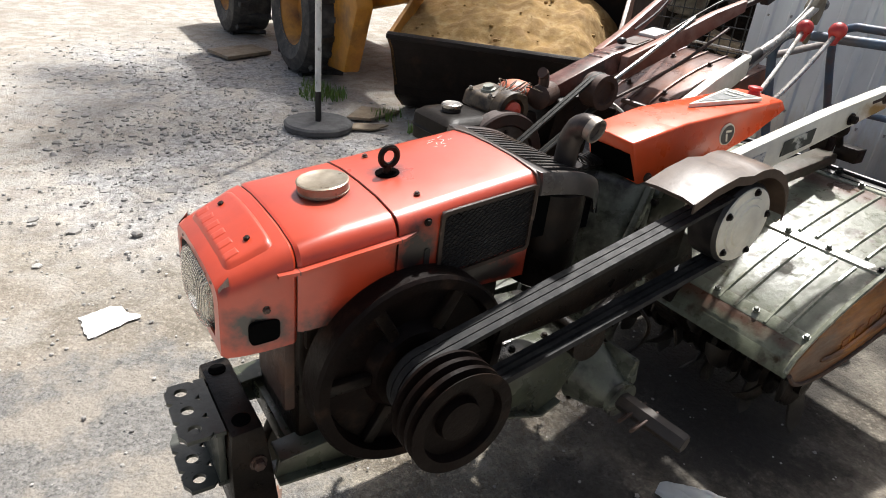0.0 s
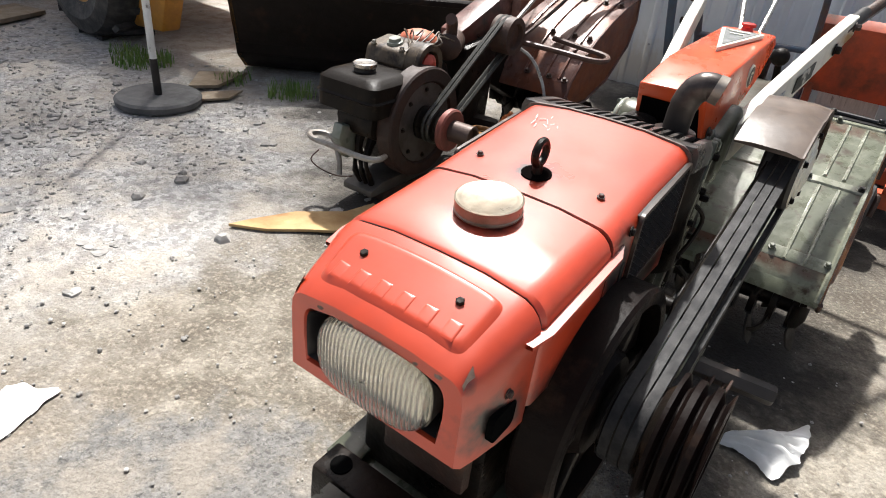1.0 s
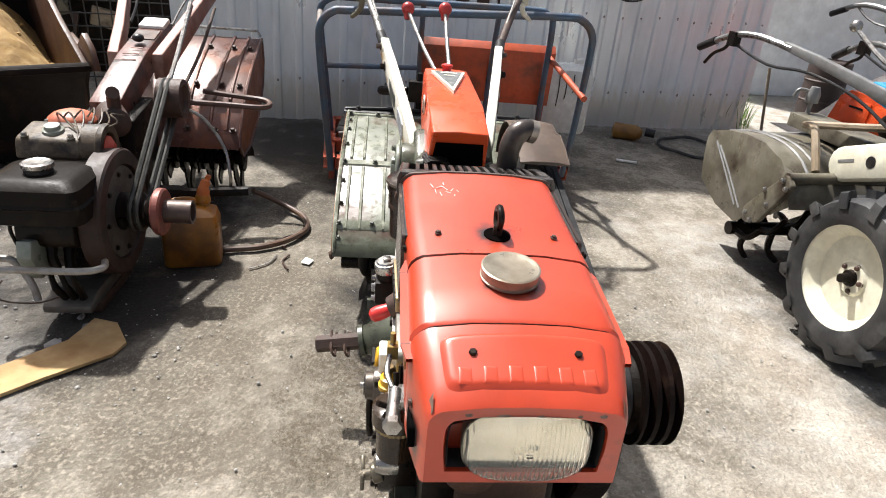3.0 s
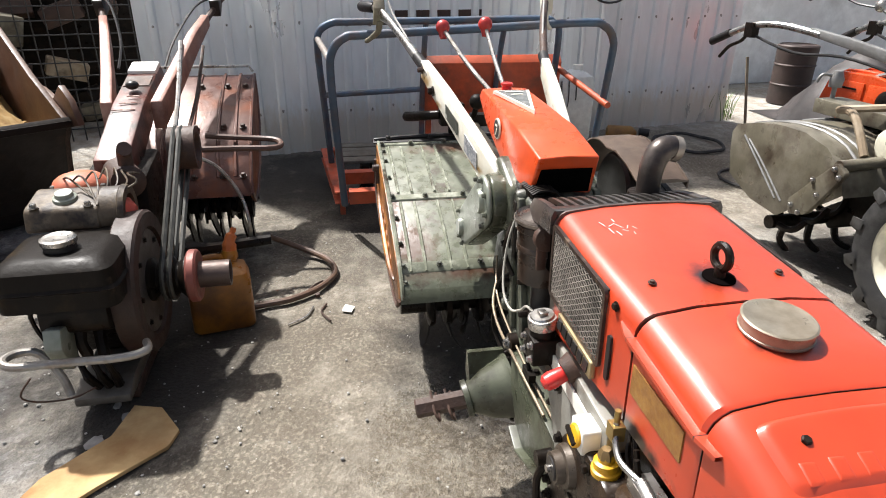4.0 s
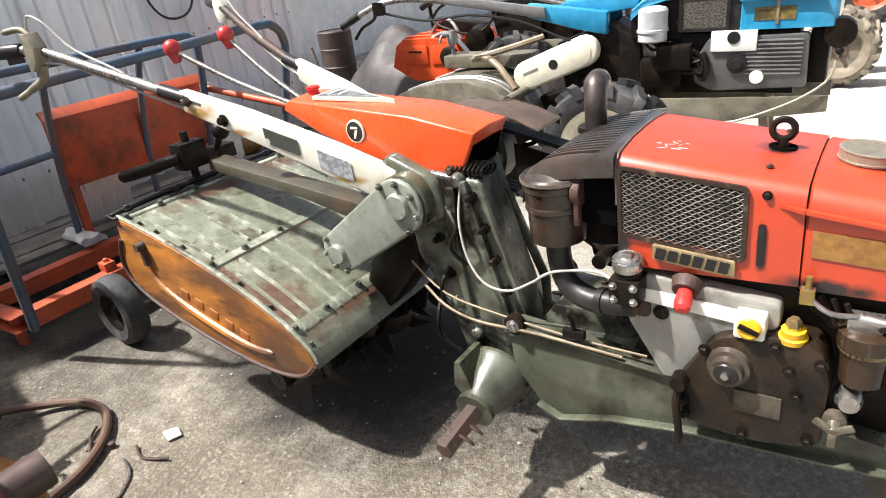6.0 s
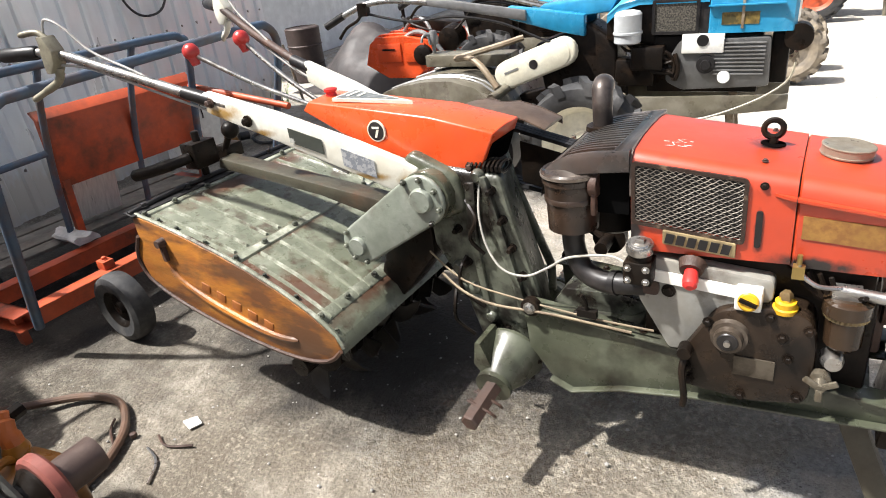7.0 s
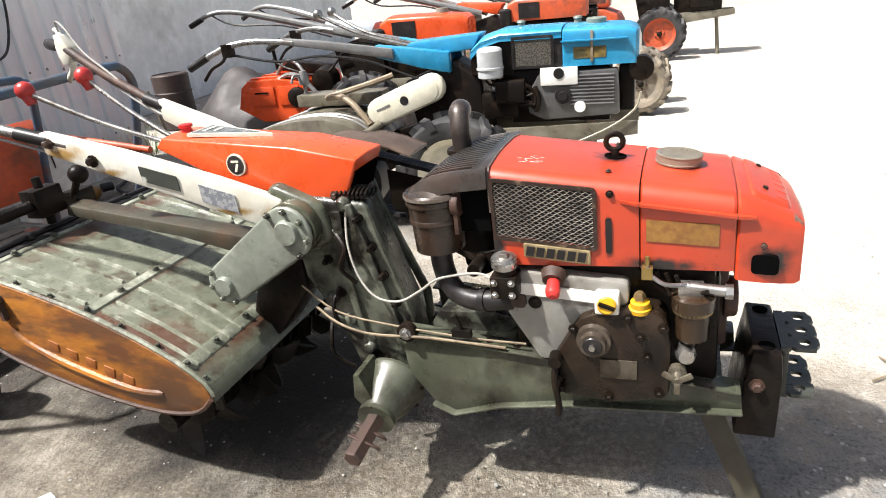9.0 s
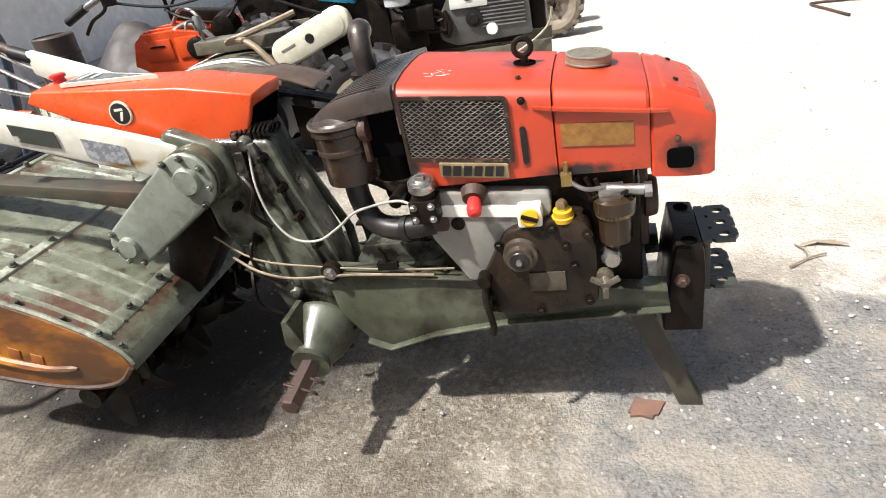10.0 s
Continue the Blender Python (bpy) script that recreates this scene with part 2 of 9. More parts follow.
def rounded(pts, r, steps=4):
    """A polygon with its corners rounded; r is one radius or a list."""
    out, n = [], len(pts)
    for i in range(n):
        p, a, b = Vector(pts[i]), Vector(pts[i - 1]), Vector(pts[(i + 1) % n])
        rr = r[i] if isinstance(r, (list, tuple)) else r
        u, w = (a - p), (b - p)
        k = min(rr, u.length * 0.49, w.length * 0.49)
        if k < 1e-4:
            out.append(tuple(p))
            continue
        s, e = p + u.normalized() * k, p + w.normalized() * k
        for j in range(steps + 1):
            t = j / steps
            out.append(tuple(s * (1 - t) ** 2 + p * 2 * t * (1 - t) + e * t * t))
    return out


def rect(x0, y0, x1, y1):
    return [(x0, y0), (x1, y0), (x1, y1), (x0, y1)]


def ring_plate(mesh, outer, inner, axis, lo, hi):
    """A plate with one opening: outer and inner outlines with the same number of points."""
    n = len(outer)
    place = {"x": lambda a, b, h: (h, a, b), "y": lambda a, b, h: (a, h, b), "z": lambda a, b, h: (a, b, h)}[axis]
    rings = [[place(a, b, h) for a, b in poly] for poly, h in ((outer, lo), (outer, hi), (inner, hi), (inner, lo), (outer, lo))]
    return mesh.loft(rings, True, False)


# ---- ground and fence ----
def ground_material():
    m = bpy.data.materials.new("yard_ground")
    m.use_nodes = True
    n, l = m.node_tree.nodes, m.node_tree.links
    b = n["Principled BSDF"]
    tc = n.new("ShaderNodeTexCoord")

    def tex(sc, lo, hi, detail=8.0, w=0.0, kind="noise", rough=0.6):
        if kind == "noise":
            t = n.new("ShaderNodeTexNoise")
            t.noise_dimensions = "4D"
            t.inputs["Detail"].default_value, t.inputs["W"].default_value, t.inputs["Roughness"].default_value = detail, w, rough
            o = t.outputs["Fac"]
        else:
            t = n.new("ShaderNodeTexVoronoi")
            o = t.outputs["Distance" if kind == "gap" else "Color"]
        t.inputs["Scale"].default_value = sc
        l.new(tc.outputs["Object"], t.inputs["Vector"])
        r = n.new("ShaderNodeMapRange")
        r.inputs["From Min"].default_value, r.inputs["From Max"].default_value = lo, hi
        l.new(o, r.inputs["Value"])
        return r.outputs["Result"]

    def mixed(fac, a, c):
        x = n.new("ShaderNodeMix")
        x.data_type = "RGBA"
        l.new(fac, x.inputs["Factor"])
        for sock, v in ((x.inputs["A"], a), (x.inputs["B"], c)):
            if isinstance(v, tuple):
                sock.default_value = (*v, 1)
            else:
                l.new(v, sock)
        return x.outputs["Result"]

    def math2(op, a, c):
        x = n.new("ShaderNodeMath")
        x.operation = op
        x.use_clamp = True
        for sock, v in ((x.inputs[0], a), (x.inputs[1], c)):
            if isinstance(v, (int, float)):
                sock.default_value = v
            else:
                l.new(v, sock)
        return x.outputs[0]

    def blob(x, y, rx, ry, turn=0, soft=0.5, w=0.0, sc=5.0):
        """A patch with a ragged rim, at a place of the yard: spill, wear or painted shade."""
        mp = n.new("ShaderNodeMapping")
        mp.vector_type = "TEXTURE"
        mp.inputs["Location"].default_value, mp.inputs["Rotation"].default_value = (x, y, 0), (0, 0, radians(turn))
        mp.inputs["Scale"].default_value = (rx, ry, 1e3)
        l.new(tc.outputs["Object"], mp.inputs["Vector"])
        ln = n.new("ShaderNodeVectorMath")
        ln.operation = "LENGTH"
        l.new(mp.outputs["Vector"], ln.inputs[0])
        jag = tex(sc, 0.25, 0.75, 9.0, w, rough=0.7)
        s = n.new("ShaderNodeMath")
        s.operation = "MULTIPLY_ADD"
        s.inputs[1].default_value, s.inputs[2].default_value = 0.9, -0.45
        l.new(jag, s.inputs[0])
        a = n.new("ShaderNodeMath")
        a.operation = "ADD"
        l.new(ln.outputs["Value"], a.inputs[0])
        l.new(s.outputs[0], a.inputs[1])
        r = n.new("ShaderNodeMapRange")
        r.inputs["From Min"].default_value, r.inputs["From Max"].default_value = 1.0 + soft / 2, 1.0 - soft / 2
        l.new(a.outputs[0], r.inputs["Value"])
        return r.outputs["Result"]

    def union(items):
        o = items[0]
        for i in items[1:]:
            o = math2("MAXIMUM", o, i)
        return o

    dust = mixed(tex(1.3, 0.40, 0.62), (0.46, 0.44, 0.40), (0.30, 0.283, 0.25))
    dust = mixed(math2("MULTIPLY", tex(2.7, 0.50, 0.60, w=14), 0.6), dust, (0.26, 0.205, 0.15))
    dust = mixed(math2("MULTIPLY", tex(7, 0.47, 0.57, w=2), 0.8), dust, (0.25, 0.218, 0.175))
    dust = mixed(math2("MULTIPLY", tex(45, 0.48, 0.66, 5, w=3), 0.5), dust, (0.54, 0.495, 0.425))
    damp = mixed(tex(2.6, 0.44, 0.56, w=7), (0.125, 0.110, 0.084), (0.30, 0.272, 0.222))
    damp = mixed(math2("MULTIPLY", tex(2.1, 0.49, 0.56, w=15), 0.7), damp, (0.095, 0.078, 0.056))
    damp = mixed(math2("MULTIPLY", tex(8, 0.49, 0.58, 7, w=28), 0.7), damp, (0.115, 0.094, 0.070))
    damp = mixed(math2("MULTIPLY", tex(24, 0.50, 0.64, 6, w=8), 0.7), damp, (0.135, 0.113, 0.086))
    damp = mixed(math2("MULTIPLY", tex(60, 0.50, 0.64, 5, w=18), 0.45), damp, (0.47, 0.42, 0.335))
    tarry = mixed(tex(24, 0.35, 0.65, 8, w=60), (0.135, 0.13, 0.122), (0.215, 0.21, 0.198))
    tarry = mixed(math2("MULTIPLY", tex(85, 0.52, 0.62, 4, w=64), 0.7), tarry, (0.06, 0.058, 0.055))
    tarry = mixed(math2("MULTIPLY", tex(5, 0.48, 0.58, w=61), 0.6), tarry, (0.30, 0.265, 0.215))
    gravel = mixed(tex(46, 0.2, 0.8, kind="cell"), (0.26, 0.258, 0.252), (0.50, 0.495, 0.48))
    gravel = mixed(math2("MULTIPLY", tex(3.5, 0.46, 0.58, w=62), 0.7), gravel, (0.50, 0.455, 0.385))
    gravel = mixed(math2("MULTIPLY", tex(11, 0.52, 0.60, w=63), 0.6), gravel, (0.20, 0.19, 0.18))
    pale = mixed(tex(4, 0.4, 0.7, w=5), (0.55, 0.515, 0.45), (0.44, 0.408, 0.345))
    pale = mixed(tex(30, 0.5, 0.75, 5, w=4), pale, (0.34, 0.31, 0.26))
    floor = mixed(union([blob(-1.9, -0.35, 2.9, 1.75, -8, 0.6, 1.0, 1.6), blob(-3.6, 0.8, 1.2, 2.4, 0, 0.6, 1.5, 1.6)]), dust, damp)
    soak = math2("MULTIPLY", union([blob(-0.75, -0.62, 0.62, 0.36, 10, 0.9, 26, 3), blob(-1.55, -0.62, 0.7, 0.4, -10, 0.9, 27, 3)]), tex(6, 0.36, 0.58, 8, w=29))
    floor = mixed(math2("MULTIPLY", soak, 0.6), floor, (0.115, 0.096, 0.070))
    floor = mixed(union([blob(2.2, 5.2, 3.3, 5.4, 12, 0.3, 4.0, 1.2), blob(4.2, 9, 4.6, 9, 0, 0.3, 4.4, 1.2), blob(0.1, 6.5, 1.2, 3, 0, .5, 4.6)]), floor, pale)
    floor = mixed(union([blob(-0.45, -2.45, 1.15, 0.95, 20, 0.6, 2.0, 3), blob(-0.5, -4.8, 1.2, 1.5, 10, 0.7, 3.0, 2), blob(-2.4, -2.2, 0.5, 0.4, 20, 0.6, 2.5, 3)]), floor, gravel)
    floor = mixed(union([blob(0.70, -0.02, 0.62, 0.40, 15, 0.2, 6.0, 4), blob(0.66, -0.42, 0.62, 0.52, 0, 0.2, 6.5, 4)]), floor, tarry)
    # Oil stains, and shade painted as oil under machines and by fence and bucket.
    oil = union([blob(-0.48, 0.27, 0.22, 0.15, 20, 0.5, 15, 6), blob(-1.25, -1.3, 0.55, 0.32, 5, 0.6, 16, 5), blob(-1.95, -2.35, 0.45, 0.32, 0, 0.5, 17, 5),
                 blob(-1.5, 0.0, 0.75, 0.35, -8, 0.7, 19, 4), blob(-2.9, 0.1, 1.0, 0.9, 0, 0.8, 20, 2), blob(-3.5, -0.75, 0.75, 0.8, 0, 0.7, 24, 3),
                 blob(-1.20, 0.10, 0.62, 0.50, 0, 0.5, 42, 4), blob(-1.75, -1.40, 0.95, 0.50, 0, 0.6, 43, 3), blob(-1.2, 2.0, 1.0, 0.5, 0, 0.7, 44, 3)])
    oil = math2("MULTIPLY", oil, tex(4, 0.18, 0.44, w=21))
    # Painted shade beneath the tiller, not thinned by the noise.
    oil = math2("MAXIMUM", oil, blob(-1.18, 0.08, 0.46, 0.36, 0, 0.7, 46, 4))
    floor = mixed(math2("MULTIPLY", tex(150, 0.50, 0.66, 3, w=51), 0.40), floor, (0.11, 0.095, 0.077))
    floor = mixed(math2("MULTIPLY", tex(110, 0.56, 0.70, 3, w=52), 0.22), floor, (0.50, 0.46, 0.39))
    # Near-black for the oil and for the painted shade alike.
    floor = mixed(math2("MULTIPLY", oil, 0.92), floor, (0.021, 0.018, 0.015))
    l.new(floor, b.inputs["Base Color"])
    wet = union([blob(-0.25, 0.05, 0.55, 0.24, 5, 0.6, 35, 6), blob(-0.83, -0.36, 0.17, 0.17, 25, 0.4, 34, 9), blob(-0.62, -0.20, 0.40, 0.26, 20, 0.4, 31, 8), blob(-0.52, -0.42, 0.30, 0.13, 15, 0.5, 32, 9), blob(-0.10, -0.45, 0.10, 0.07, 40, 0.4, 33, 9)])
    rr = n.new("ShaderNodeMapRange")
    rr.inputs["To Min"].default_value, rr.inputs["To Max"].default_value = 0.9, 0.10
    l.new(math2("MULTIPLY", wet, tex(60, 0.38, 0.52, w=22)), rr.inputs["Value"])
    l.new(rr.outputs["Result"], b.inputs["Roughness"])
    bp = n.new("ShaderNodeBump")
    bp.inputs["Strength"].default_value, bp.inputs["Distance"].default_value = 0.55, 0.012
    hsum = n.new("ShaderNodeMath")
    hsum.operation = "ADD"
    l.new(tex(14, 0.2, 0.8, 12, w=9, rough=0.72), hsum.inputs[0])
    l.new(tex(70, 0.35, 0.65, 4, w=19), hsum.inputs[1])
    grit = n.new("ShaderNodeMath")
    grit.operation = "MULTIPLY_ADD"
    l.new(tex(190, 0.3, 0.7, 2, w=71), grit.inputs[0])
    l.new(wet, grit.inputs[1])
    l.new(hsum.outputs[0], grit.inputs[2])
    l.new(grit.outputs[0], bp.inputs["Height"])
    l.new(bp.outputs["Normal"], b.inputs["Normal"])
    return m


def spaced(lo, hi, near, step):
    """Grid lines: even near the middle, ever wider outside."""
    out = [near[0] + step * i for i in range(int((near[1] - near[0]) / step) + 1)]
    d = step
    while out[-1] < hi:
        d *= 1.35
        out.append(min(hi, out[-1] + d))
    d = step
    while out[0] > lo:
        d *= 1.35
        out.insert(0, max(lo, out[0] - d))
    return out


GROUND = ground_material()
gx, gy = spaced(-400, 400, (-3.2, 2.2), 0.06), spaced(-400, 400, (-3.6, 2.4), 0.06)
g = Mesh()
for yy in gy:
    for xx in gx:
        near = max(0.0, 1 - max(abs(xx) - 5, abs(yy) - 6, 0) / 4)
        g.v.append((xx, yy, near * (0.010 * noise.noise((xx * 1.1, yy * 1.1, 0)) + 0.006 * noise.noise((xx * 5, yy * 5, 3)) - 0.004)))
w = len(gx)
g.f = [(j * w + i, j * w + i + 1, j * w + i + 1 + w, j * w + i + w) for j in range(len(gy) - 1) for i in range(w - 1)]
me = bpy.data.meshes.new("ground")
me.from_pydata(g.v, [], g.f)
me.shade_smooth()
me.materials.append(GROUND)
tagged(new("ground", me), "dusty concrete and gravel yard with oil stains and painted-on shade", "ground", kind="structure")

# Corrugated fence, in sheets, slightly askew to the machines.
ZINC = mat("zinc_sheet", (0.80, 0.85, 0.87), 0.36, 0.35, col2=(0.87, 0.90, 0.91), scale=2.2, mix=(0.4, 0.7), grime=(0.62, 0.64, 0.65), grime_scale=1.6,
           grime_mix=(0.55, 0.8), bump=0.08, bump_scale=14, rough2=0.6, spread=0.06, stretch=(1, 1, 0.35),
           stains=[((0, 1.7, 0.12), (3, 9, 0.22))], stain=(0.70, 0.67, 0.60))
FENCE = pose(-4.08, -1.2, 0, 0, 0, 9.4)
FENCE_TOP = 3.3


def fence():
    root = thing("fence_wall", FENCE, "grey corrugated zinc sheet fence behind the machines", "fence", kind="structure")
    y = -0.75
    k = 0
    while y < 4.2:
        wide = 0.86 if k % 3 else 0.80
        s = Mesh()
        prof = []
        n = 5
        pitch = wide / n
        for i in range(n):
            a = y + i * pitch
            prof += [(a, 0), (a + pitch * 0.52, 0), (a + pitch * 0.60, 0.018), (a + pitch * 0.72, 0.022), (a + pitch * 0.84, 0.018), (a + pitch * 0.92, 0)]
        prof.append((y + wide + 0.03, 0.0))
        off = 0.004 * (k % 2)
        lean = 0.012 * math.sin(k * 2.3)
        base = -0.03 + 0.015 * math.sin(k * 1.7)
        rows = [base, 0.6, 1.2, 1.9, 2.6, FENCE_TOP]
        s.loft([[(p + off + lean * z + 0.004 * math.sin(9 * a + 4 * z), a, z) for a, p in prof] for z in rows], False, False)
        s.loft([[(p + off + lean * z - 0.0015 + 0.004 * math.sin(9 * a + 4 * z), a, z) for a, p in prof] for z in rows], False, False)
        part("zinc_sheet", s, ZINC, root)
        nail = Mesh()
        for i in range(n):
            for z in (0.32, 0.95, 1.6):
                nail.turned((0.022 + off + lean * z, y + (i + 0.72) * pitch, z + 0.02 * math.sin(k + i)), (0.031 + off + lean * z, y + (i + 0.72) * pitch, z), ((0, 0.009), (0.5, 0.008), (1, 0.004)), 8)
        part("roofing_nails", nail, STEEL, root)
        y += wide
        k += 1
    rail = Mesh()
    for z in (0.35, 1.0, 1.7, 2.4, 3.1):
        rail.box((-0.035, 1.77, z), (0.05, 5.0, 0.07))
    for yy in (-0.7, 0.6, 1.8, 3.0, 4.2):
        rail.box((-0.10, yy, 1.6), (0.07, 0.07, 3.2))
    part("timber_frame", rail, RUST, root)


fence()
PLASTER = mat("pale_plaster", (0.80, 0.83, 0.84), 0.85, col2=(0.70, 0.73, 0.74), scale=1.2, grime=(0.38, 0.39, 0.38), grime_scale=0.9, bump=0.2, bump_scale=20)
pw = Mesh().box((-7.35, 8.2, 1.6), (0.2, 9.5, 3.2), pose(0, 0, 0, 0, 0, 8).to_3x3())
tagged(made("wall_back", pw, PLASTER, 0.01), "pale grey plastered wall with stains", "wall", kind="structure")


# ---- the orange walking tractor ----
def hood_ring(x, w, top, low, r=0.035, crown=0.008, cy=0.0):
    """One cross-section of the hood, from the lower edge over the top."""
    half = [(w, low), (w, low + (top - low) * 0.5), (w, top - r * 1.2)]
    for i in range(1, 6):
        a = math.pi / 2 * i / 5
        half.append((w - r + r * math.cos(a), top - r + r * math.sin(a)))
    half += [(w * 0.45, top + crown * 0.8), (0, top + crown)]
    ring = [(-y, z) for y, z in half] + [(y, z) for y, z in half[-2::-1]]
    return [(x, cy + y, z) for y, z in ring]


def slope(x):
    return 0.864 - 0.142 * x


def wheel_like(mesh, x, z, y0, y1, profile, seg=40):
    return mesh.turned((x, y0, z), (x, y1, z), profile, seg)


def walking_tractor():
    root = thing("walking_tractor", pose(0.026, 0, 0.033, 0, -1.8, 1.7), "orange diesel walking tractor with rotary tiller, no wheels, on a prop", "walking tractor")
    # hood: radiator shroud, tank section, nose
    sh = Mesh().loft([hood_ring(x, 0.166, slope(x), 0.672) for x in (-0.25, -0.245, -0.1, 0.055, 0.066)])
    shroud = part("radiator_shroud", sh, RED, root, "red sheet hood over the radiator", 0.0)
    tk = Mesh().loft([hood_ring(x, 0.166 - d, slope(x) - d, 0.668, 0.04) for x, d in ((0.067, 0.004), (0.072, 0.0), (0.16, 0.0), (0.245, 0.0), (0.251, 0.004))])
    tank = part("fuel_tank_cover", tk, RED, root)
    ns = Mesh()
    rings = [hood_ring(x, wd, tp, lw, r) for x, wd, tp, lw, r in
             ((0.252, 0.160, slope(0.252) - 0.005, 0.650, 0.04), (0.258, 0.165, slope(0.258) - 0.001, 0.648, 0.04), (0.275, 0.164, 0.821, 0.647, 0.04),
              (0.31, 0.158, 0.807, 0.643, 0.04), (0.345, 0.151, 0.793, 0.641, 0.036), (0.372, 0.145, 0.780, 0.641, 0.030), (0.382, 0.140, 0.772, 0.646, 0.026))]

    def opening(x, k):
        out = []
        for _, y, z in rings[-1]:
            t = math.atan2((z - 0.708) / 0.062, y / 0.105)
            c, s = math.cos(t), math.sin(t)
            q = 1 / (abs(c) ** 5 + abs(s) ** 5) ** 0.2
            out.append((x, 0.114 * k * c * q, 0.708 + 0.056 * k * s * q))
        return out

    rings += [opening(0.383, 1.02), opening(0.374, 0.98), opening(0.335, 0.95)]
    ns.loft(rings)
    well = Mesh().loft([opening(0.3815, 0.985), opening(0.3755, 0.955), opening(0.345, 0.93)], True, False)
    nose = part("nose_panel", ns, RED, root, "rounded red nose with a lamp opening", 0.0)
    part("lamp_well", well, BLACK, nose, "black lamp recess")
    for s in (-1, 1):
        # Black plug: the opening's unlit inside is put into its colour.
        hole = Mesh().prism(rounded(rect(0.283, 0.664, 0.337, 0.706), 0.012), "y", s * 0.155 - 0.0078, s * 0.155 + 0.0078)
        part("side_opening", hole, dull(mat("opening_black", (0.004, 0.004, 0.004), 0.9)), nose, "dark cut-out with sooty rim")
    # raised panel on the nose, with screws and embossed blocks

    def nose_top(x, y):
        k = (x - 0.275) / 0.097
        return 0.821 - 0.041 * k + 0.0085 * (1 - (y / 0.125) ** 2)

    pn = Mesh()
    NX, NY = 22, 44
    for j in range(NY + 1):
        for i in range(NX + 1):
            u, v = 2 * i / NX - 1, 2 * j / NY - 1
            x, y = 0.3185 + 0.046 * u, 0.126 * v * (1 - 0.04 * u)
            d = (abs(u) ** 7 + abs(v) ** 14) ** 0.1
            e = min(1, max(0, (1.0 - d) / 0.16))
            pn.v.append((x, y, nose_top(x, y) - 0.004 + 0.011 * e * e * (3 - 2 * e)))
    pn.f = [(j * (NX + 1) + i, j * (NX + 1) + i + 1, (j + 1) * (NX + 1) + i + 1, (j + 1) * (NX + 1) + i) for j in range(NY) for i in range(NX)]
    part("raised_panel", pn, RED, nose, smooth=80)
    for i in range(6):
        y = -0.089 + 0.0355 * i
        em = Mesh().loft([[(0.343 + dx * q, y + dy * q, nose_top(0.343 + dx * q, y) + h) for dx, dy in ((-0.012, -0.010), (0.012, -0.010), (0.012, 0.010), (-0.012, 0.010))] for q, h in ((1.1, 0.0062), (0.85, 0.0079), (0.5, 0.0081))])
        part("embossed_block", em, RED, nose, bevel=0.001)
    for y in (-0.077, 0.077):
        part("screw", Mesh().bolt((0.309, y, nose_top(0.309, y) + 0.004), (0.36, 0, 1), 0.0062, 0.0055), DARK_IRON, nose)
    chip = mat("chipped_edge", (0.16, 0.10, 0.075), 0.6, 0.2, col2=(0.40, 0.30, 0.24), scale=40, bump=0.3)
    rng = random.Random(21)
    for s in (-1, 1):
        for k in range(3):
            y0 = s * rng.uniform(0.015, 0.125)
            w_ = rng.uniform(0.004, 0.012)
            part("paint_chip", Mesh().loft([[(0.3795, y0 - w_, 0.7665 + 0.006), (0.3842, y0 - w_ * 0.6, 0.7655)], [(0.380, y0, 0.7670 + 0.0075), (0.3845, y0, 0.7650)], [(0.3795, y0 + w_, 0.7665 + 0.006), (0.3842, y0 + w_ * 0.5, 0.7655)]], False, False), chip, nose)
    for y in (-0.1365, 0.1365):
        q = math.copysign(1, y)
        part("paint_chip", Mesh().loft([[(0.366 + 0.010 * u, y + q * 0.0045 * v, 0.770 - 0.010 * u + (0.006 - 0.012 * v)) for v in (-0.6, 0.2, 0.9)] for u in (-0.5, 0.5, 1.3)], False, False), chip, nose)
    for y in (-0.108, 0.108):
        part("screw", Mesh().bolt((0.0, y, slope(0) + 0.005), (0.09, 0, 1), 0.0046, 0.004), RUST, shroud)
    for y in (-1, 1):
        part("screw", Mesh().bolt((0.305, y * 0.158, 0.725), (0, y, 0), 0.0055, 0.005), RUST, nose)
        part("screw", Mesh().bolt((0.008, y * 0.166, 0.838), (0, y, 0), 0.0058, 0.005), DARK_IRON, shroud)
        led = Mesh().loft([[(x, y * (0.162 + 0.016 * k), slope(x) - 0.036 + dz) for x, k in ((0.028, 0.35), (0.06, 1), (0.16, 1), (0.25, 1), (0.285, 0.5))] for dz in (0, -0.006)], False, False)
        led.loft([[(x, y * 0.158, slope(x) - 0.036 + dz) for x in (0.028, 0.06, 0.16, 0.25, 0.285)] for dz in (0, -0.006)], False, False)
        for dz in (0, -0.006):
            led.loft([[(x, y * (0.162 + 0.016 * k), slope(x) - 0.036 + dz) for x, k in ((0.028, 0.35), (0.06, 1), (0.16, 1), (0.25, 1), (0.285, 0.5))],
                      [(x, y * 0.158, slope(x) - 0.036 + dz) for x in (0.028, 0.06, 0.16, 0.25, 0.285)]], False, False)
        part("side_ledge", led, RED, tank)
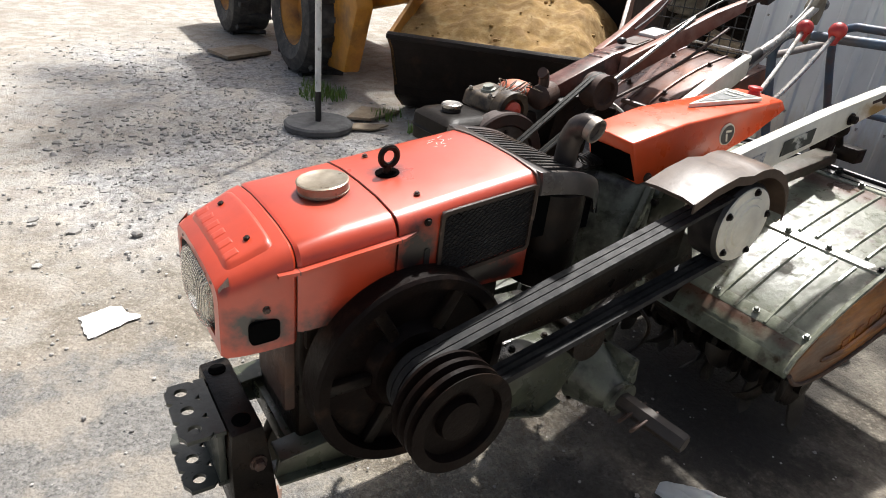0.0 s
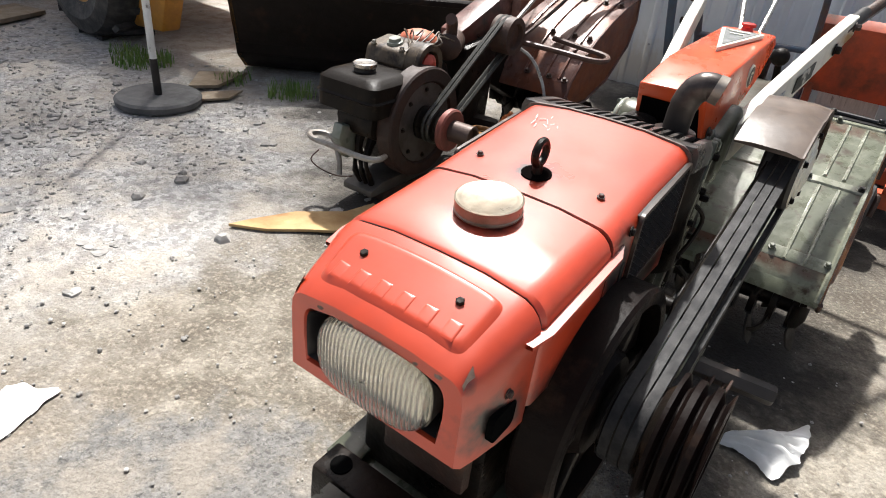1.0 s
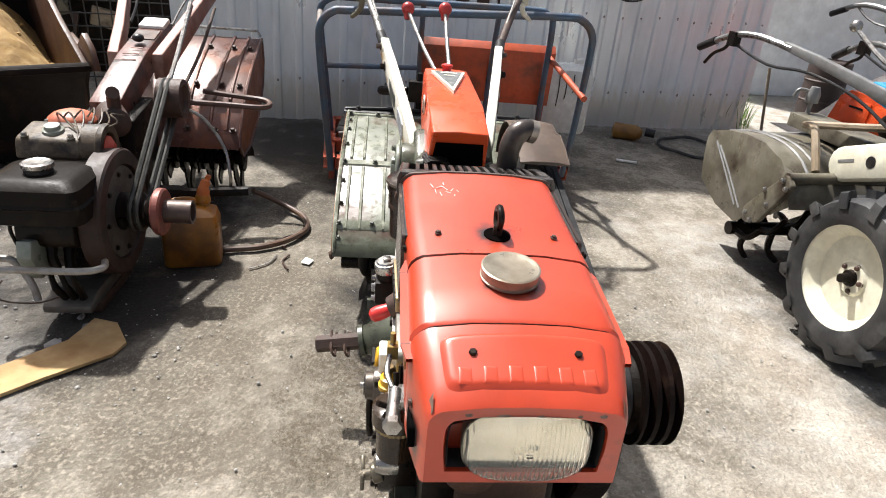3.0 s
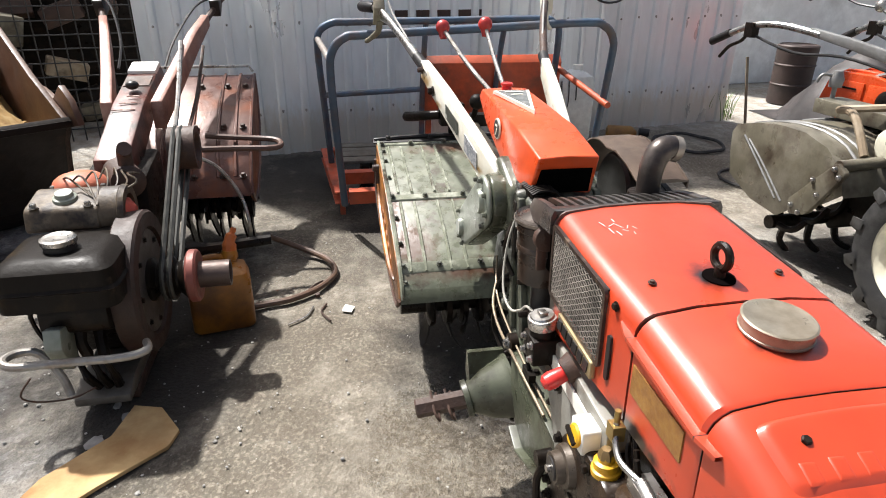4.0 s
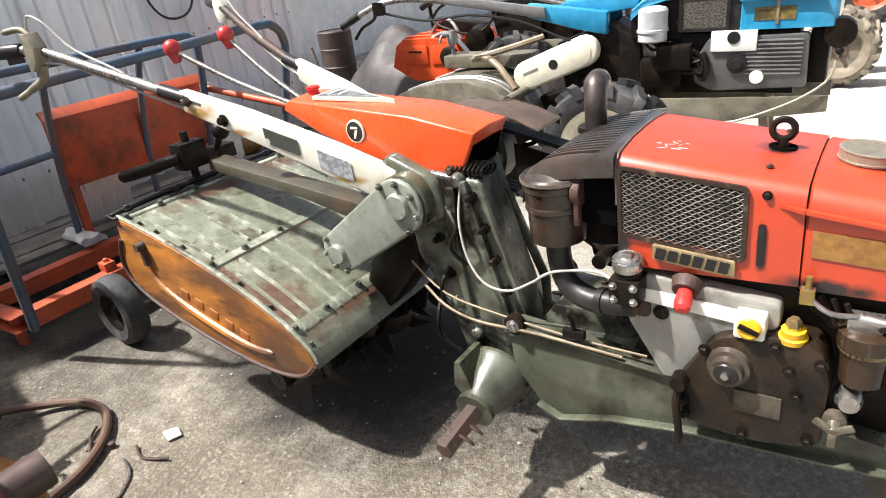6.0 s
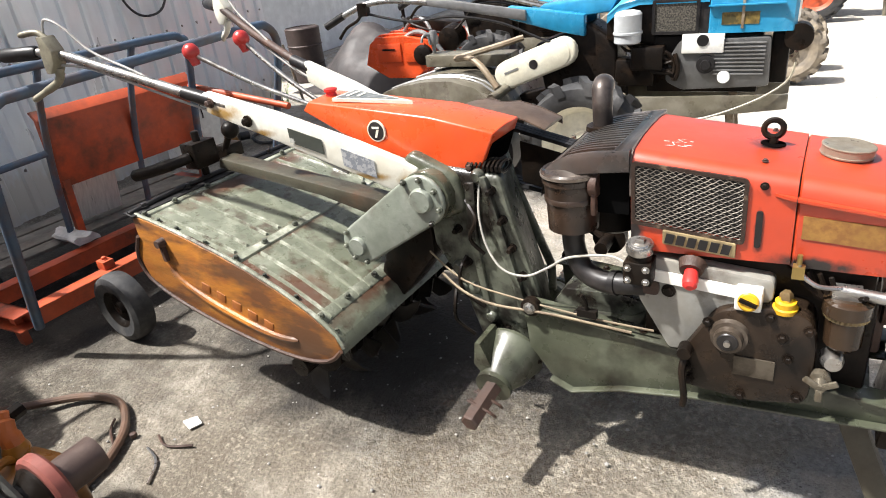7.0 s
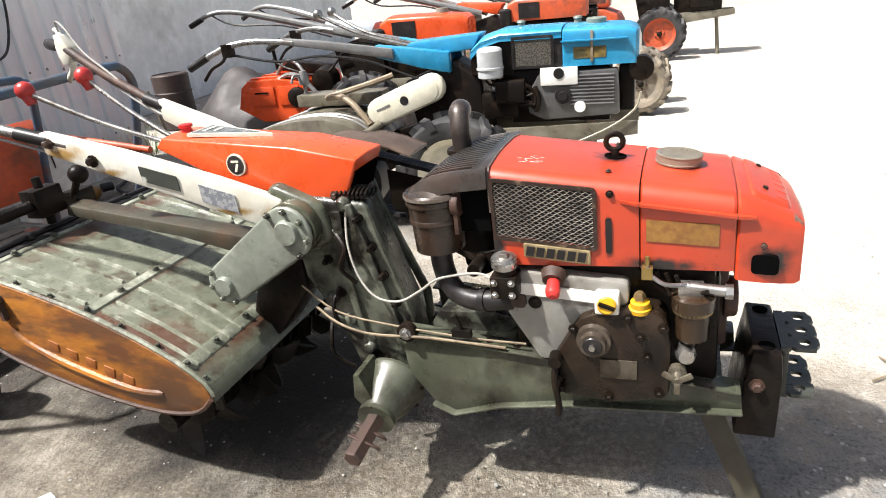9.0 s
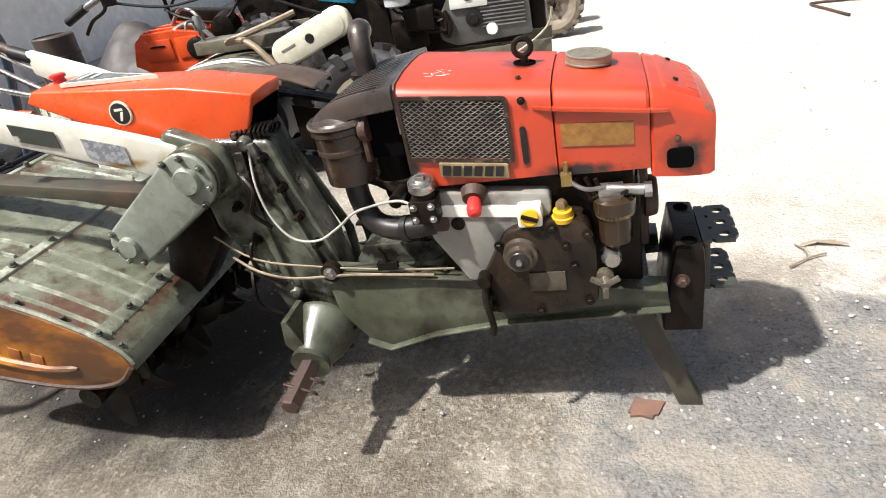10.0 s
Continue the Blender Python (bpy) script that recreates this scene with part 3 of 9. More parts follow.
    # scribbled chalk strokes on the hood
    for k, (x, y, a, l_) in enumerate(((-0.185, -0.105, 20, 0.020), (-0.180, -0.090, -60, 0.018), (-0.176, -0.078, 35, 0.022), (-0.170, -0.064, -30, 0.016), (-0.160, -0.098, 5, 0.024), (-0.158, -0.072, 70, 0.014), (-0.150, -0.088, 12, 0.020), (-0.166, -0.052, 28, 0.012), (-0.148, -0.060, -8, 0.010), (-0.196, -0.080, 8, 0.012))):
        sk = Mesh().box((0, 0, 0), (l_ * 0.8, 0.0013, 0.0008)).moved(Matrix.Translation((x, y, slope(x) + 0.0066)) @ pose(0, 0, 0, 0, 8, a))
        part("chalk_stroke", sk, WHITE, shroud)
    # headlamp
    def lamp_ring(x, k, cy=0.004):
        """An outline of the lamp: a rounded oblong."""
        return [(x, cy + 0.092 * k * math.copysign(abs(math.cos(a)) ** 0.70, math.cos(a)), 0.710 + 0.058 * k * math.copysign(abs(math.sin(a)) ** 0.66, math.sin(a)))
                for a in (2 * math.pi * i / 48 for i in range(48))]

    shell = ((0.372, 1.0), (0.382, 1.0), (0.3895, 0.955), (0.3945, 0.83), (0.3985, 0.6), (0.400, 0.3), (0.4005, 0.05))
    lp = Mesh().loft([lamp_ring(x, k) for x, k in shell] + [lamp_ring(x - 0.003, k * 0.97) for x, k in reversed(shell)], True, False)
    lamp = part("headlamp", lp, lens_material(), nose, "ribbed yellowed glass headlamp")
    lamp.visible_shadow = False
    part("lamp_rim", Mesh().loft([lamp_ring(x, k) for x, k in ((0.350, 1.0), (0.371, 1.02), (0.376, 1.02), (0.376, 1.003), (0.371, 1.0))], True, False), mat("dull_lamp_rim", (0.20, 0.18, 0.15), 0.45, 0.6, col2=(0.08, 0.06, 0.05), scale=30), lamp, "dull metal lamp rim")
    REFLECTOR = mat("lamp_reflector", (0.92, 0.91, 0.86), 0.18, 1.0, col2=(0.80, 0.77, 0.66), scale=14, bump=0.05, rough2=0.3)
    part("reflector", Mesh().loft([lamp_ring(x, k) for x, k in ((0.3745, 0.985), (0.369, 0.93), (0.360, 0.80), (0.350, 0.60), (0.343, 0.38), (0.340, 0.12))]), REFLECTOR, lamp, "tarnished silver reflector")
    part("inner_reflector", Mesh().turned((0.345, 0.016, 0.704), (0.371, 0.016, 0.704), ((0, 0.006), (0.25, 0.022), (0.6, 0.034), (1, 0.042)), 32, False), REFLECTOR, lamp, "bright round reflector")
    part("bulb", Mesh().ball((0.366, 0.016, 0.704), 0.010, 12, 8), WHITE, lamp)
    # filler cap and lifting eye
    cz = slope(0.137)
    neck = Mesh().turned((0.137, 0, cz - 0.01), (0.139, 0, cz + 0.010), ((0, 0.047), (0.9, 0.046), (0.92, 0.043), (1, 0.043)), 32)
    capo = part("filler_neck", neck, RED, tank)
    cp = Mesh().turned((0.139, 0, cz + 0.008), (0.1415, 0, cz + 0.030), ((0, 0.046), (0.06, 0.049), (0.20, 0.0495), (0.24, 0.048), (0.80, 0.048), (0.86, 0.0493), (0.94, 0.0493), (1.0, 0.0465), (0.95, 0.040), (0.90, 0.037), (0.90, 0.001)), 44)
    part("filler_cap", cp, mat("tarnished_cap", (0.30, 0.265, 0.205), 0.36, 0.45, col2=(0.15, 0.115, 0.075), scale=18, bump=0.1), capo, "tarnished metal cap")
    ey = Mesh()
    ey.tube([(0.003 + 0.0185 * math.sin(a), 0, slope(0) + 0.041 - 0.0185 * math.cos(a)) for a in (2 * math.pi * i / 20 for i in range(21))], 0.0065, 8, 1)
    ey.turned((0.005, 0, slope(0) - 0.004), (0.005, 0, slope(0) + 0.026), ((0, 0.012), (0.3, 0.011), (0.35, 0.009), (1, 0.008)), 14)
    eye = part("lifting_eye", ey, DARK_IRON, shroud, "black iron lifting eye")
    # Black disc on the hood paints the darkness of the eye's hole.
    part("eye_hole", Mesh().turned((0.004, 0, slope(0) + 0.003), (0.0048, 0, slope(0) + 0.0092), ((0, 0.025), (1, 0.0245)), 24), dull(mat("eye_hole_black", (0.004, 0.003, 0.003), 0.9)), shroud, "black disc for the dark hole around the eye")
    # grilles on both sides
    for s in (-1, 1):
        gf = Mesh()
        outer, inner = rounded(rect(-0.248, 0.722, -0.019, 0.866), 0.012), rounded(rect(-0.240, 0.730, -0.027, 0.858), 0.008)
        ring_plate(gf, outer, inner, "y", s * 0.166, s * 0.172)
        gf.v = [(x, y, z - 0.125 * x - 0.016) for x, y, z in gf.v]
        grille = part("radiator_grille", gf, mat("chipped_frame", (0.030, 0.018, 0.013), 0.4, 0.1, col2=(0.20, 0.14, 0.09), scale=30, mix=(0.56, 0.7), bump=0.15), shroud, "dark chipped frame with expanded metal mesh")
        back = Mesh().box((-0.133, s * 0.1615, 0.798), (0.215, 0.012, 0.13))
        back.v = [(x, y, z - 0.125 * x - 0.016) for x, y, z in back.v]
        part("radiator_core", back, mat("dark_core", (0.012, 0.011, 0.010), 0.7, bump=0.3), grille)
        mesh = Mesh()
        nx, nz = 14, 12
        px, pz = 0.216 / nx, 0.130 / nz
        for j in range(nz):
            for sgn in (1, -1):
                pts = []
                for i in range(nx * 2 + 1):
                    up = (i % 2) * sgn
                    pts.append((-0.241 + px * i / 2, s * 0.1695, 0.730 + pz * (j + 0.5) + pz * 0.42 * (1 if up else (0 if sgn > 0 else 0)) * (1 if sgn > 0 else 0) - (pz * 0.42 if (i % 2 and sgn < 0) else 0)))
                t = 0.0012
                mesh.loft([[(x, y, z + t) for x, y, z in pts], [(x, y + s * 0.0014, z) for x, y, z in pts], [(x, y, z - t) for x, y, z in pts]], False, False)
        mesh.v = [(x, y, z - 0.125 * x - 0.016) for x, y, z in mesh.v]
        # The +y mesh takes near-black iron: that side's shade put into its colour.
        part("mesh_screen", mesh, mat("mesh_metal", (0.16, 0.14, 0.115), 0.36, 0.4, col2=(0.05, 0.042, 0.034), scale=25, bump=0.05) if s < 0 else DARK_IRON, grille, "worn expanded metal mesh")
        slot = Mesh().prism(rounded(rect(-0.002, 0.705, 0.010, 0.785), 0.005), "y", s * 0.166 - 0.004, s * 0.166 + 0.0025)
        part("slot", slot, BLACK, shroud)
    # name badge under the near grille: plain blocks for the letters
    bd = Mesh().prism(rounded(rect(-0.180, 0.694, -0.034, 0.727), 0.004), "y", -0.176, -0.166)
    bd.v = [(x, y, z - 0.125 * x - 0.020) for x, y, z in bd.v]
    badge = part("name_badge", bd, mat("brass_plate", (0.38, 0.30, 0.16), 0.42, 0.3, col2=(0.13, 0.085, 0.045), scale=15), shroud, "brass badge with dark raised blocks", 0.002)
    for i in range(6):
        bl = Mesh().prism([(-0.1755 + 0.0225 * i, 0.6995), (-0.1585 + 0.0225 * i, 0.6995), (-0.1540 + 0.0225 * i, 0.7220), (-0.1710 + 0.0225 * i, 0.7220)], "y", -0.178, -0.175)
        bl.v = [(x, y, z - 0.125 * x - 0.020) for x, y, z in bl.v]
        part("letter_block", bl, BLACK, badge)
    pl = Mesh().prism(rect(0.080, 0.728, 0.220, 0.776), "y", -0.1685, -0.166)
    pl.v = [(x, y, z - 0.07 * (x - 0.15)) for x, y, z in pl.v]
    part("rating_plate", pl, mat("gold_label", (0.30, 0.155, 0.04), 0.45, 0.2, col2=(0.22, 0.10, 0.03), scale=60, mix=(0.4, 0.6)), tank, "faded gold instruction label")
    # the hood stands slightly askew on the frame, its nose short and blunt
    def askew(ob):
        for v in ob.data.vertices:
            x = v.co.x
            v.co.y += 0.008 * min(1, max(0, (x + 0.15) / 0.2))
            if ob == nose or ob.parent == nose or (ob.parent and ob.parent.parent == nose):
                v.co.x = 0.252 + (x - 0.252) * 0.94
                v.co.z -= 0.05 * max(0, x - 0.252)
        for c in ob.children:
            askew(c)

    for ob in (shroud, tank, nose):
        askew(ob)
    # black slotted cowl behind the radiator
    cowl(root)
    engine(root)
    drive_side(root)
    chassis(root)
    gearbox_and_console(root)
    tiller(root)
    return root


def dull(m):
    """No gloss at all, for black faces that stand in for unlit holes."""
    m.node_tree.nodes["Principled BSDF"].inputs["Specular IOR Level"].default_value = 0.0
    return m


def lens_material():
    """Clear, slightly yellowed glass with fine upright ribs."""
    m = bpy.data.materials.new("headlamp_glass")
    m.use_nodes = True
    n, l = m.node_tree.nodes, m.node_tree.links
    b = n["Principled BSDF"]
    b.inputs["Base Color"].default_value = (0.97, 0.95, 0.88, 1)
    b.inputs["Transmission Weight"].default_value, b.inputs["Roughness"].default_value, b.inputs["IOR"].default_value = 0.94, 0.09, 1.45
    tc = n.new("ShaderNodeTexCoord")
    wv = n.new("ShaderNodeTexWave")
    wv.bands_direction = "Y"
    wv.inputs["Scale"].default_value, wv.inputs["Distortion"].default_value = 46, 0.2
    l.new(tc.outputs["Object"], wv.inputs["Vector"])
    bp = n.new("ShaderNodeBump")
    bp.inputs["Strength"].default_value, bp.inputs["Distance"].default_value = 0.45, 0.003
    l.new(wv.outputs["Fac"], bp.inputs["Height"])
    l.new(bp.outputs["Normal"], b.inputs["Normal"])
    return m


def cowl(root):
    def roof(k):
        """The cowl's roof: reach, height and half width, front to back."""
        return -0.252 - 0.205 * k, slope(-0.25) + 0.003 - 0.022 * k - 0.040 * k ** 5, 0.169 - 0.010 * k - 0.02 * k ** 6

    ks = [i / 12 for i in range(13)]

    def band(k0, k1, y0, y1, thick=0.012):
        sel = [roof(k) for k in ks[k0:k1 + 1]]
        return [[(x, w * y0, z - thick), (x, w * y0, z), (x, w * y1, z), (x, w * y1, z - thick)] for x, z, w in sel]

    m = Mesh().loft(band(0, 2, -1, 1)).loft(band(9, 12, -1, 1)).loft(band(2, 9, -1, -0.90)).loft(band(2, 9, 0.90, 1))
    body = part("cowl", m, COWL, root, "black worn cowl with cooling slots", 0.003)
    n = 15
    for i in range(n - 1):
        c = -0.90 + 1.80 * (i + 1) / n
        part("slat", Mesh().loft(band(2, 9, c - 0.026, c + 0.026, 0.010)), COWL, body)
    for s in (-1, 1):
        top = [roof(k) for k in ks]
        outer = Mesh().loft([[(x, s * w, z + 0.001), (x, s * (w + 0.006), z - 0.012), (x, s * (w + 0.007), min(z, 0.905) - 0.045 - 0.02 * (x < -0.43)), (x, s * (w - 0.004), z - 0.05), (x, s * (w - 0.004), z - 0.002)] for x, z, w in top])
        part("cowl_side", outer, COWL, body)
    x, z, w = roof(1)
    back = Mesh().loft([[(x - 0.003 - 0.012 * q, y, z + 0.001 - 0.070 * q) for y in (-w, -w * 0.6, 0, w * 0.6, w)] for q in (0, 0.3, 0.7, 1.0)], False, False)
    back.loft([[(x + 0.004 - 0.012 * q, y, z + 0.001 - 0.070 * q) for y in (-w, -w * 0.6, 0, w * 0.6, w)] for q in (0, 0.3, 0.7, 1.0)], False, False)
    part("cowl_back", back, COWL, body)
    # Solid black box: the unlit space under the slats, put in as colour.
    part("cowl_inside", Mesh().box((-0.35, 0, 0.80), (0.18, 0.29, 0.11)), dull(mat("cowl_inner_black", (0.004, 0.004, 0.004), 0.9)), body)
    tr = Mesh().loft([hood_ring(x, 0.169, slope(x) + 0.003, 0.80, 0.03) for x in (-0.2525, -0.248)])
    part("trim_strip", tr, mat("worn_edge", (0.13, 0.105, 0.09), 0.4, 0.3, col2=(0.05, 0.035, 0.03), scale=30), body, "pale worn seam strip")
    mf = Mesh().turned((-0.365, 0.095, 0.60), (-0.365, 0.095, 0.862), ((0, 0.05), (0.06, 0.074), (0.9, 0.074), (1.0, 0.055)), 26)
    part("silencer", mf, DARK_IRON, root, "black sooty silencer can")
    # exhaust elbow
    ex = Mesh().tube([(-0.39, 0.088, 0.82), (-0.39, 0.089, 0.89), (-0.391, 0.092, 0.935), (-0.394, 0.103, 0.963), (-0.398, 0.122, 0.975), (-0.402, 0.142, 0.972)], [0.025, 0.025, 0.026, 0.027, 0.026, 0.026], 20, 5)
    exo = part("exhaust_pipe", ex, mat("burnt_pipe", (0.045, 0.036, 0.032), 0.38, 0.5, col2=(0.15, 0.125, 0.11), scale=8, bump=0.15), root, "dark exhaust elbow with burnt tip")
    part("exhaust_tip", Mesh().turned((-0.401, 0.134, 0.974), (-0.403, 0.150, 0.970), ((0, 0.0272), (1, 0.0272), (1, 0.022), (0.2, 0.020), (0.2, 0.002)), 22), mat("burnt_tip", (0.30, 0.27, 0.23), 0.45, 0.5, col2=(0.12, 0.09, 0.07), scale=14), exo, "pale burnt pipe end")
    part("pipe_collar", Mesh().turned((-0.39, 0.088, 0.872), (-0.39, 0.088, 0.884), ((0, 0.042), (1, 0.040)), 20), DARK_IRON, exo)


def engine(root):
    e = Mesh().box((0.0, 0.0, 0.49), (0.46, 0.24, 0.30))
    e.box((0.0, 0.0, 0.63), (0.44, 0.26, 0.09))
    block = part("engine_block", e, DARK_IRON, root, "oily dark engine block", 0.012)
    g = Mesh().prism(rounded([(-0.235, 0.66), (0.045, 0.635), (0.045, 0.585), (0.005, 0.56), (-0.06, 0.53), (-0.12, 0.43), (-0.16, 0.42), (-0.235, 0.55)], 0.015), "y", -0.168, -0.12)
    part("cylinder_side", g, ENGINE_GREY, block, "grey painted cylinder side with oil streaks", 0.006)
    st = Mesh().prism([(-0.215, 0.63), (0.02, 0.61), (0.02, 0.582), (-0.215, 0.602)], "y", -0.1735, -0.169)
    part("pale_band", st, WHITE, block)
    gc = Mesh().prism(rounded([(-0.135, 0.43), (-0.06, 0.56), (0.03, 0.585), (0.12, 0.575), (0.135, 0.50), (0.13, 0.36), (0.02, 0.335), (-0.12, 0.345)], 0.025), "y", -0.195, -0.1)
    gear = part("gear_case", gc, mat("oil_soaked_case", (0.020, 0.0125, 0.0078), 0.24, 0.0, col2=(0.052, 0.034, 0.021), scale=8, mix=(0.5, 0.72), grime=(0.007, 0.005, 0.004), grime_scale=6, grime_mix=(0.45, 0.6), bump=0.3, bump_scale=40, rough2=0.5, spec=0.3), block, "oil-soaked gear case cover", 0.01)
    ri = Mesh().turned((-0.03, -0.19, 0.505), (-0.03, -0.225, 0.505), ((0, 0.042), (0.5, 0.038), (0.55, 0.030), (1, 0.028)), 24)
    part("crank_boss", ri, mat("oily_brown", (0.06, 0.045, 0.033), 0.34, 0.3, col2=(0.12, 0.10, 0.08), scale=14, bump=0.2), gear, "worn round starter boss")
    part("crank_hole", Mesh().turned((-0.03, -0.226, 0.505), (-0.03, -0.2285, 0.505), ((0, 0.022), (1, 0.020)), 18), BLACK, gear)
    part("crank_pin", Mesh().rod((-0.03, -0.215, 0.505), (-0.03, -0.236, 0.505), 0.007), STEEL, gear)
    np_ = Mesh().box((0.022, -0.197, 0.432), (0.080, 0.004, 0.048))
    part("rating_tag", np_, mat("oiled_tag", (0.10, 0.085, 0.065), 0.35, 0.4, col2=(0.04, 0.03, 0.02), scale=18, mix=(0.42, 0.6)), gear, "oil-stained metal plate")
    for x, z in ((-0.115, 0.40), (-0.11, 0.365), (0.0, 0.352), (0.11, 0.375), (0.117, 0.545), (0.045, 0.565), (-0.075, 0.53), (0.085, 0.47), (0.07, 0.52)):
        part("bolt", Mesh().bolt((x, -0.195, z), (0, -1, 0), 0.008, 0.009), DARK_IRON, gear)
    lv = Mesh().tube([(-0.118, -0.20, 0.43), (-0.122, -0.215, 0.40), (-0.115, -0.215, 0.33), (-0.118, -0.212, 0.30)], 0.008, 8)
    lv.turned((-0.118, -0.19, 0.45), (-0.118, -0.222, 0.45), ((0, 0.017), (1, 0.015)), 14)
    part("regulator_lever", lv, DARK_IRON, gear)
    # yellow oil caps
    YEL = mat("yellow_plastic", (0.58, 0.32, 0.013), 0.35, col2=(0.40, 0.19, 0.02), scale=30, mix=(0.55, 0.8))
    tb = Mesh().prism(rounded(rect(-0.026, 0.572, 0.026, 0.620), 0.006), "y", -0.200, -0.15)
    tab = part("oil_filler", tb, WHITE, block, "white square flange", 0.004)
    part("yellow_cap", Mesh().turned((0.001, -0.200, 0.597), (0.001, -0.208, 0.599), ((0, 0.0205), (0.6, 0.0205), (1, 0.017)), 24), YEL, tab, "round yellow cap")
    part("cap_grip", Mesh().box((0.001, -0.2105, 0.599), (0.036, 0.006, 0.008), pose(0, 0, 0, 0, 20, 0).to_3x3()), DARK_IRON, tab)
    fl = Mesh().turned((0.068, -0.175, 0.575), (0.068, -0.178, 0.613), ((0, 0.024), (0.25, 0.024), (0.3, 0.020), (0.62, 0.020), (0.68, 0.014), (1, 0.011)), 22)
    part("fuel_cap", fl, YEL, block, "yellow ringed cap")
    part("fuel_cap_top", Mesh().turned((0.068, -0.178, 0.606), (0.068, -0.179, 0.622), ((0, 0.014), (0.7, 0.012), (1, 0.008)), 6), mat("dull_brass", (0.22, 0.15, 0.07), 0.35, 0.6), block)
    # red rubber tip
    rt = Mesh().turned((-0.118, -0.165, 0.645), (-0.112, -0.222, 0.622), ((0, 0.011), (0.25, 0.014), (0.7, 0.017), (0.9, 0.015), (1, 0.008)), 16)
    part("red_rubber_boot", rt, mat("red_rubber", (0.62, 0.035, 0.03), 0.4, bump=0.05), block, "red rubber boot on a lever")
    part("boot_socket", Mesh().turned((-0.118, -0.16, 0.650), (-0.118, -0.18, 0.640), ((0, 0.03), (1, 0.024)), 16), RUST, block)
    part("brown_cover", Mesh().prism(rounded(rect(-0.222, 0.565, -0.185, 0.60), 0.012), "y", -0.176, -0.16), RUST, block)
    part("plug", Mesh().turned((-0.165, -0.165, 0.578), (-0.165, -0.178, 0.578), ((0, 0.016), (0.4, 0.016), (0.5, 0.011), (1, 0.010)), 16), DARK_IRON, block)
    # breather with silver top
    br = Mesh().turned((-0.225, -0.185, 0.632), (-0.225, -0.185, 0.680), ((0, 0.026), (1, 0.026)), 20)
    brt = part("decompression_housing", br.box((-0.225, -0.185, 0.632), (0.062, 0.058, 0.055)), DARK_IRON, block, bevel=0.004)
    knob = Mesh().turned((-0.225, -0.185, 0.676), (-0.223, -0.190, 0.704), ((0, 0.024), (0.15, 0.030), (0.75, 0.030), (0.85, 0.028), (0.87, 0.024), (0.95, 0.023), (1.0, 0.0215), (1.0, 0.001)), 30)
    part("silver_top", knob, STEEL, brt, "grimy silver knob")
    part("top_bar", Mesh().box((-0.223, -0.190, 0.706), (0.020, 0.016, 0.010)), STEEL, brt, bevel=0.002)
    for dx in (-0.02, 0.02):
        for z in (0.617, 0.647):
            part("bolt", Mesh().bolt((-0.225 + dx, -0.214, z), (0, -1, 0), 0.006, 0.007), STEEL, brt)
    # air cleaner and its elbow
    ac = Mesh().turned((-0.398, -0.125, 0.690), (-0.398, -0.125, 0.842), ((0, 0.045), (0.04, 0.060), (0.50, 0.062), (0.52, 0.066), (0.58, 0.066), (0.60, 0.064), (0.80, 0.066), (0.82, 0.070), (0.90, 0.069), (0.97, 0.050), (1.0, 0.015)), 36)
    air = part("air_cleaner", ac, mat("brown_can", (0.020, 0.012, 0.008), 0.3, 0.0, col2=(0.048, 0.029, 0.019), scale=10, bump=0.1), root, "dark brown oil-bath air cleaner")
    part("cleaner_lid", Mesh().turned((-0.398, -0.125, 0.830), (-0.398, -0.125, 0.855), ((0, 0.072), (0.35, 0.072), (0.55, 0.068), (0.40, 0.062), (0.50, 0.052), (0.80, 0.040), (1, 0.012)), 36), mat("grimy_lid", (0.045, 0.034, 0.027), 0.28, 0.2, col2=(0.11, 0.09, 0.075), scale=12), air, "dark worn pressed lid")
    part("lid_rim", Mesh().turned((-0.398, -0.125, 0.832), (-0.398, -0.125, 0.838), ((0, 0.070), (0, 0.0735), (1, 0.0735), (1, 0.070)), 36), mat("rubbed_rim", (0.22, 0.19, 0.16), 0.4, 0.4, col2=(0.10, 0.07, 0.05), scale=20), air, "rubbed pale rim")
    eb = Mesh().tube([(-0.40, -0.125, 0.695), (-0.398, -0.127, 0.64), (-0.375, -0.135, 0.585), (-0.325, -0.145, 0.565), (-0.275, -0.15, 0.568), (-0.22, -0.15, 0.575)], 0.027, 16, 4)
    eb.turned((-0.30, -0.146, 0.565), (-0.285, -0.149, 0.567), ((0, 0.031), (1, 0.031)), 16)
    part("intake_elbow", eb, BLACK, air, "black rubber intake elbow")
    cl = Mesh().turned((-0.345, -0.15, 0.815), (-0.325, -0.15, 0.815), ((0, 0.028), (1, 0.028)), 14)
    part("clamp", cl.box((-0.335, -0.16, 0.775), (0.012, 0.02, 0.06)), RUST, air, "rusty strap clamp", 0.003)
    # fuel filter bowl and tap
    fb = Mesh().turned((0.175, -0.165, 0.50), (0.175, -0.165, 0.62), ((0, 0.022), (0.12, 0.034), (0.70, 0.036), (0.72, 0.044), (0.95, 0.044), (1.0, 0.034)), 26)
    flt = part("fuel_filter", fb, mat("amber_bowl", (0.028, 0.017, 0.009), 0.2, col2=(0.035, 0.02, 0.012), scale=9, bump=0.05), root, "dark amber fuel filter bowl")
    kn = Mesh().loft([[(0.175 + r_ * (1 + 0.05 * (i % 2)) * math.cos(math.pi * i / 30), -0.165 + r_ * (1 + 0.05 * (i % 2)) * math.sin(math.pi * i / 30), z) for i in range(60)] for z, r_ in ((0.575, 0.036), (0.577, 0.039), (0.604, 0.039), (0.608, 0.035), (0.610, 0.027))])
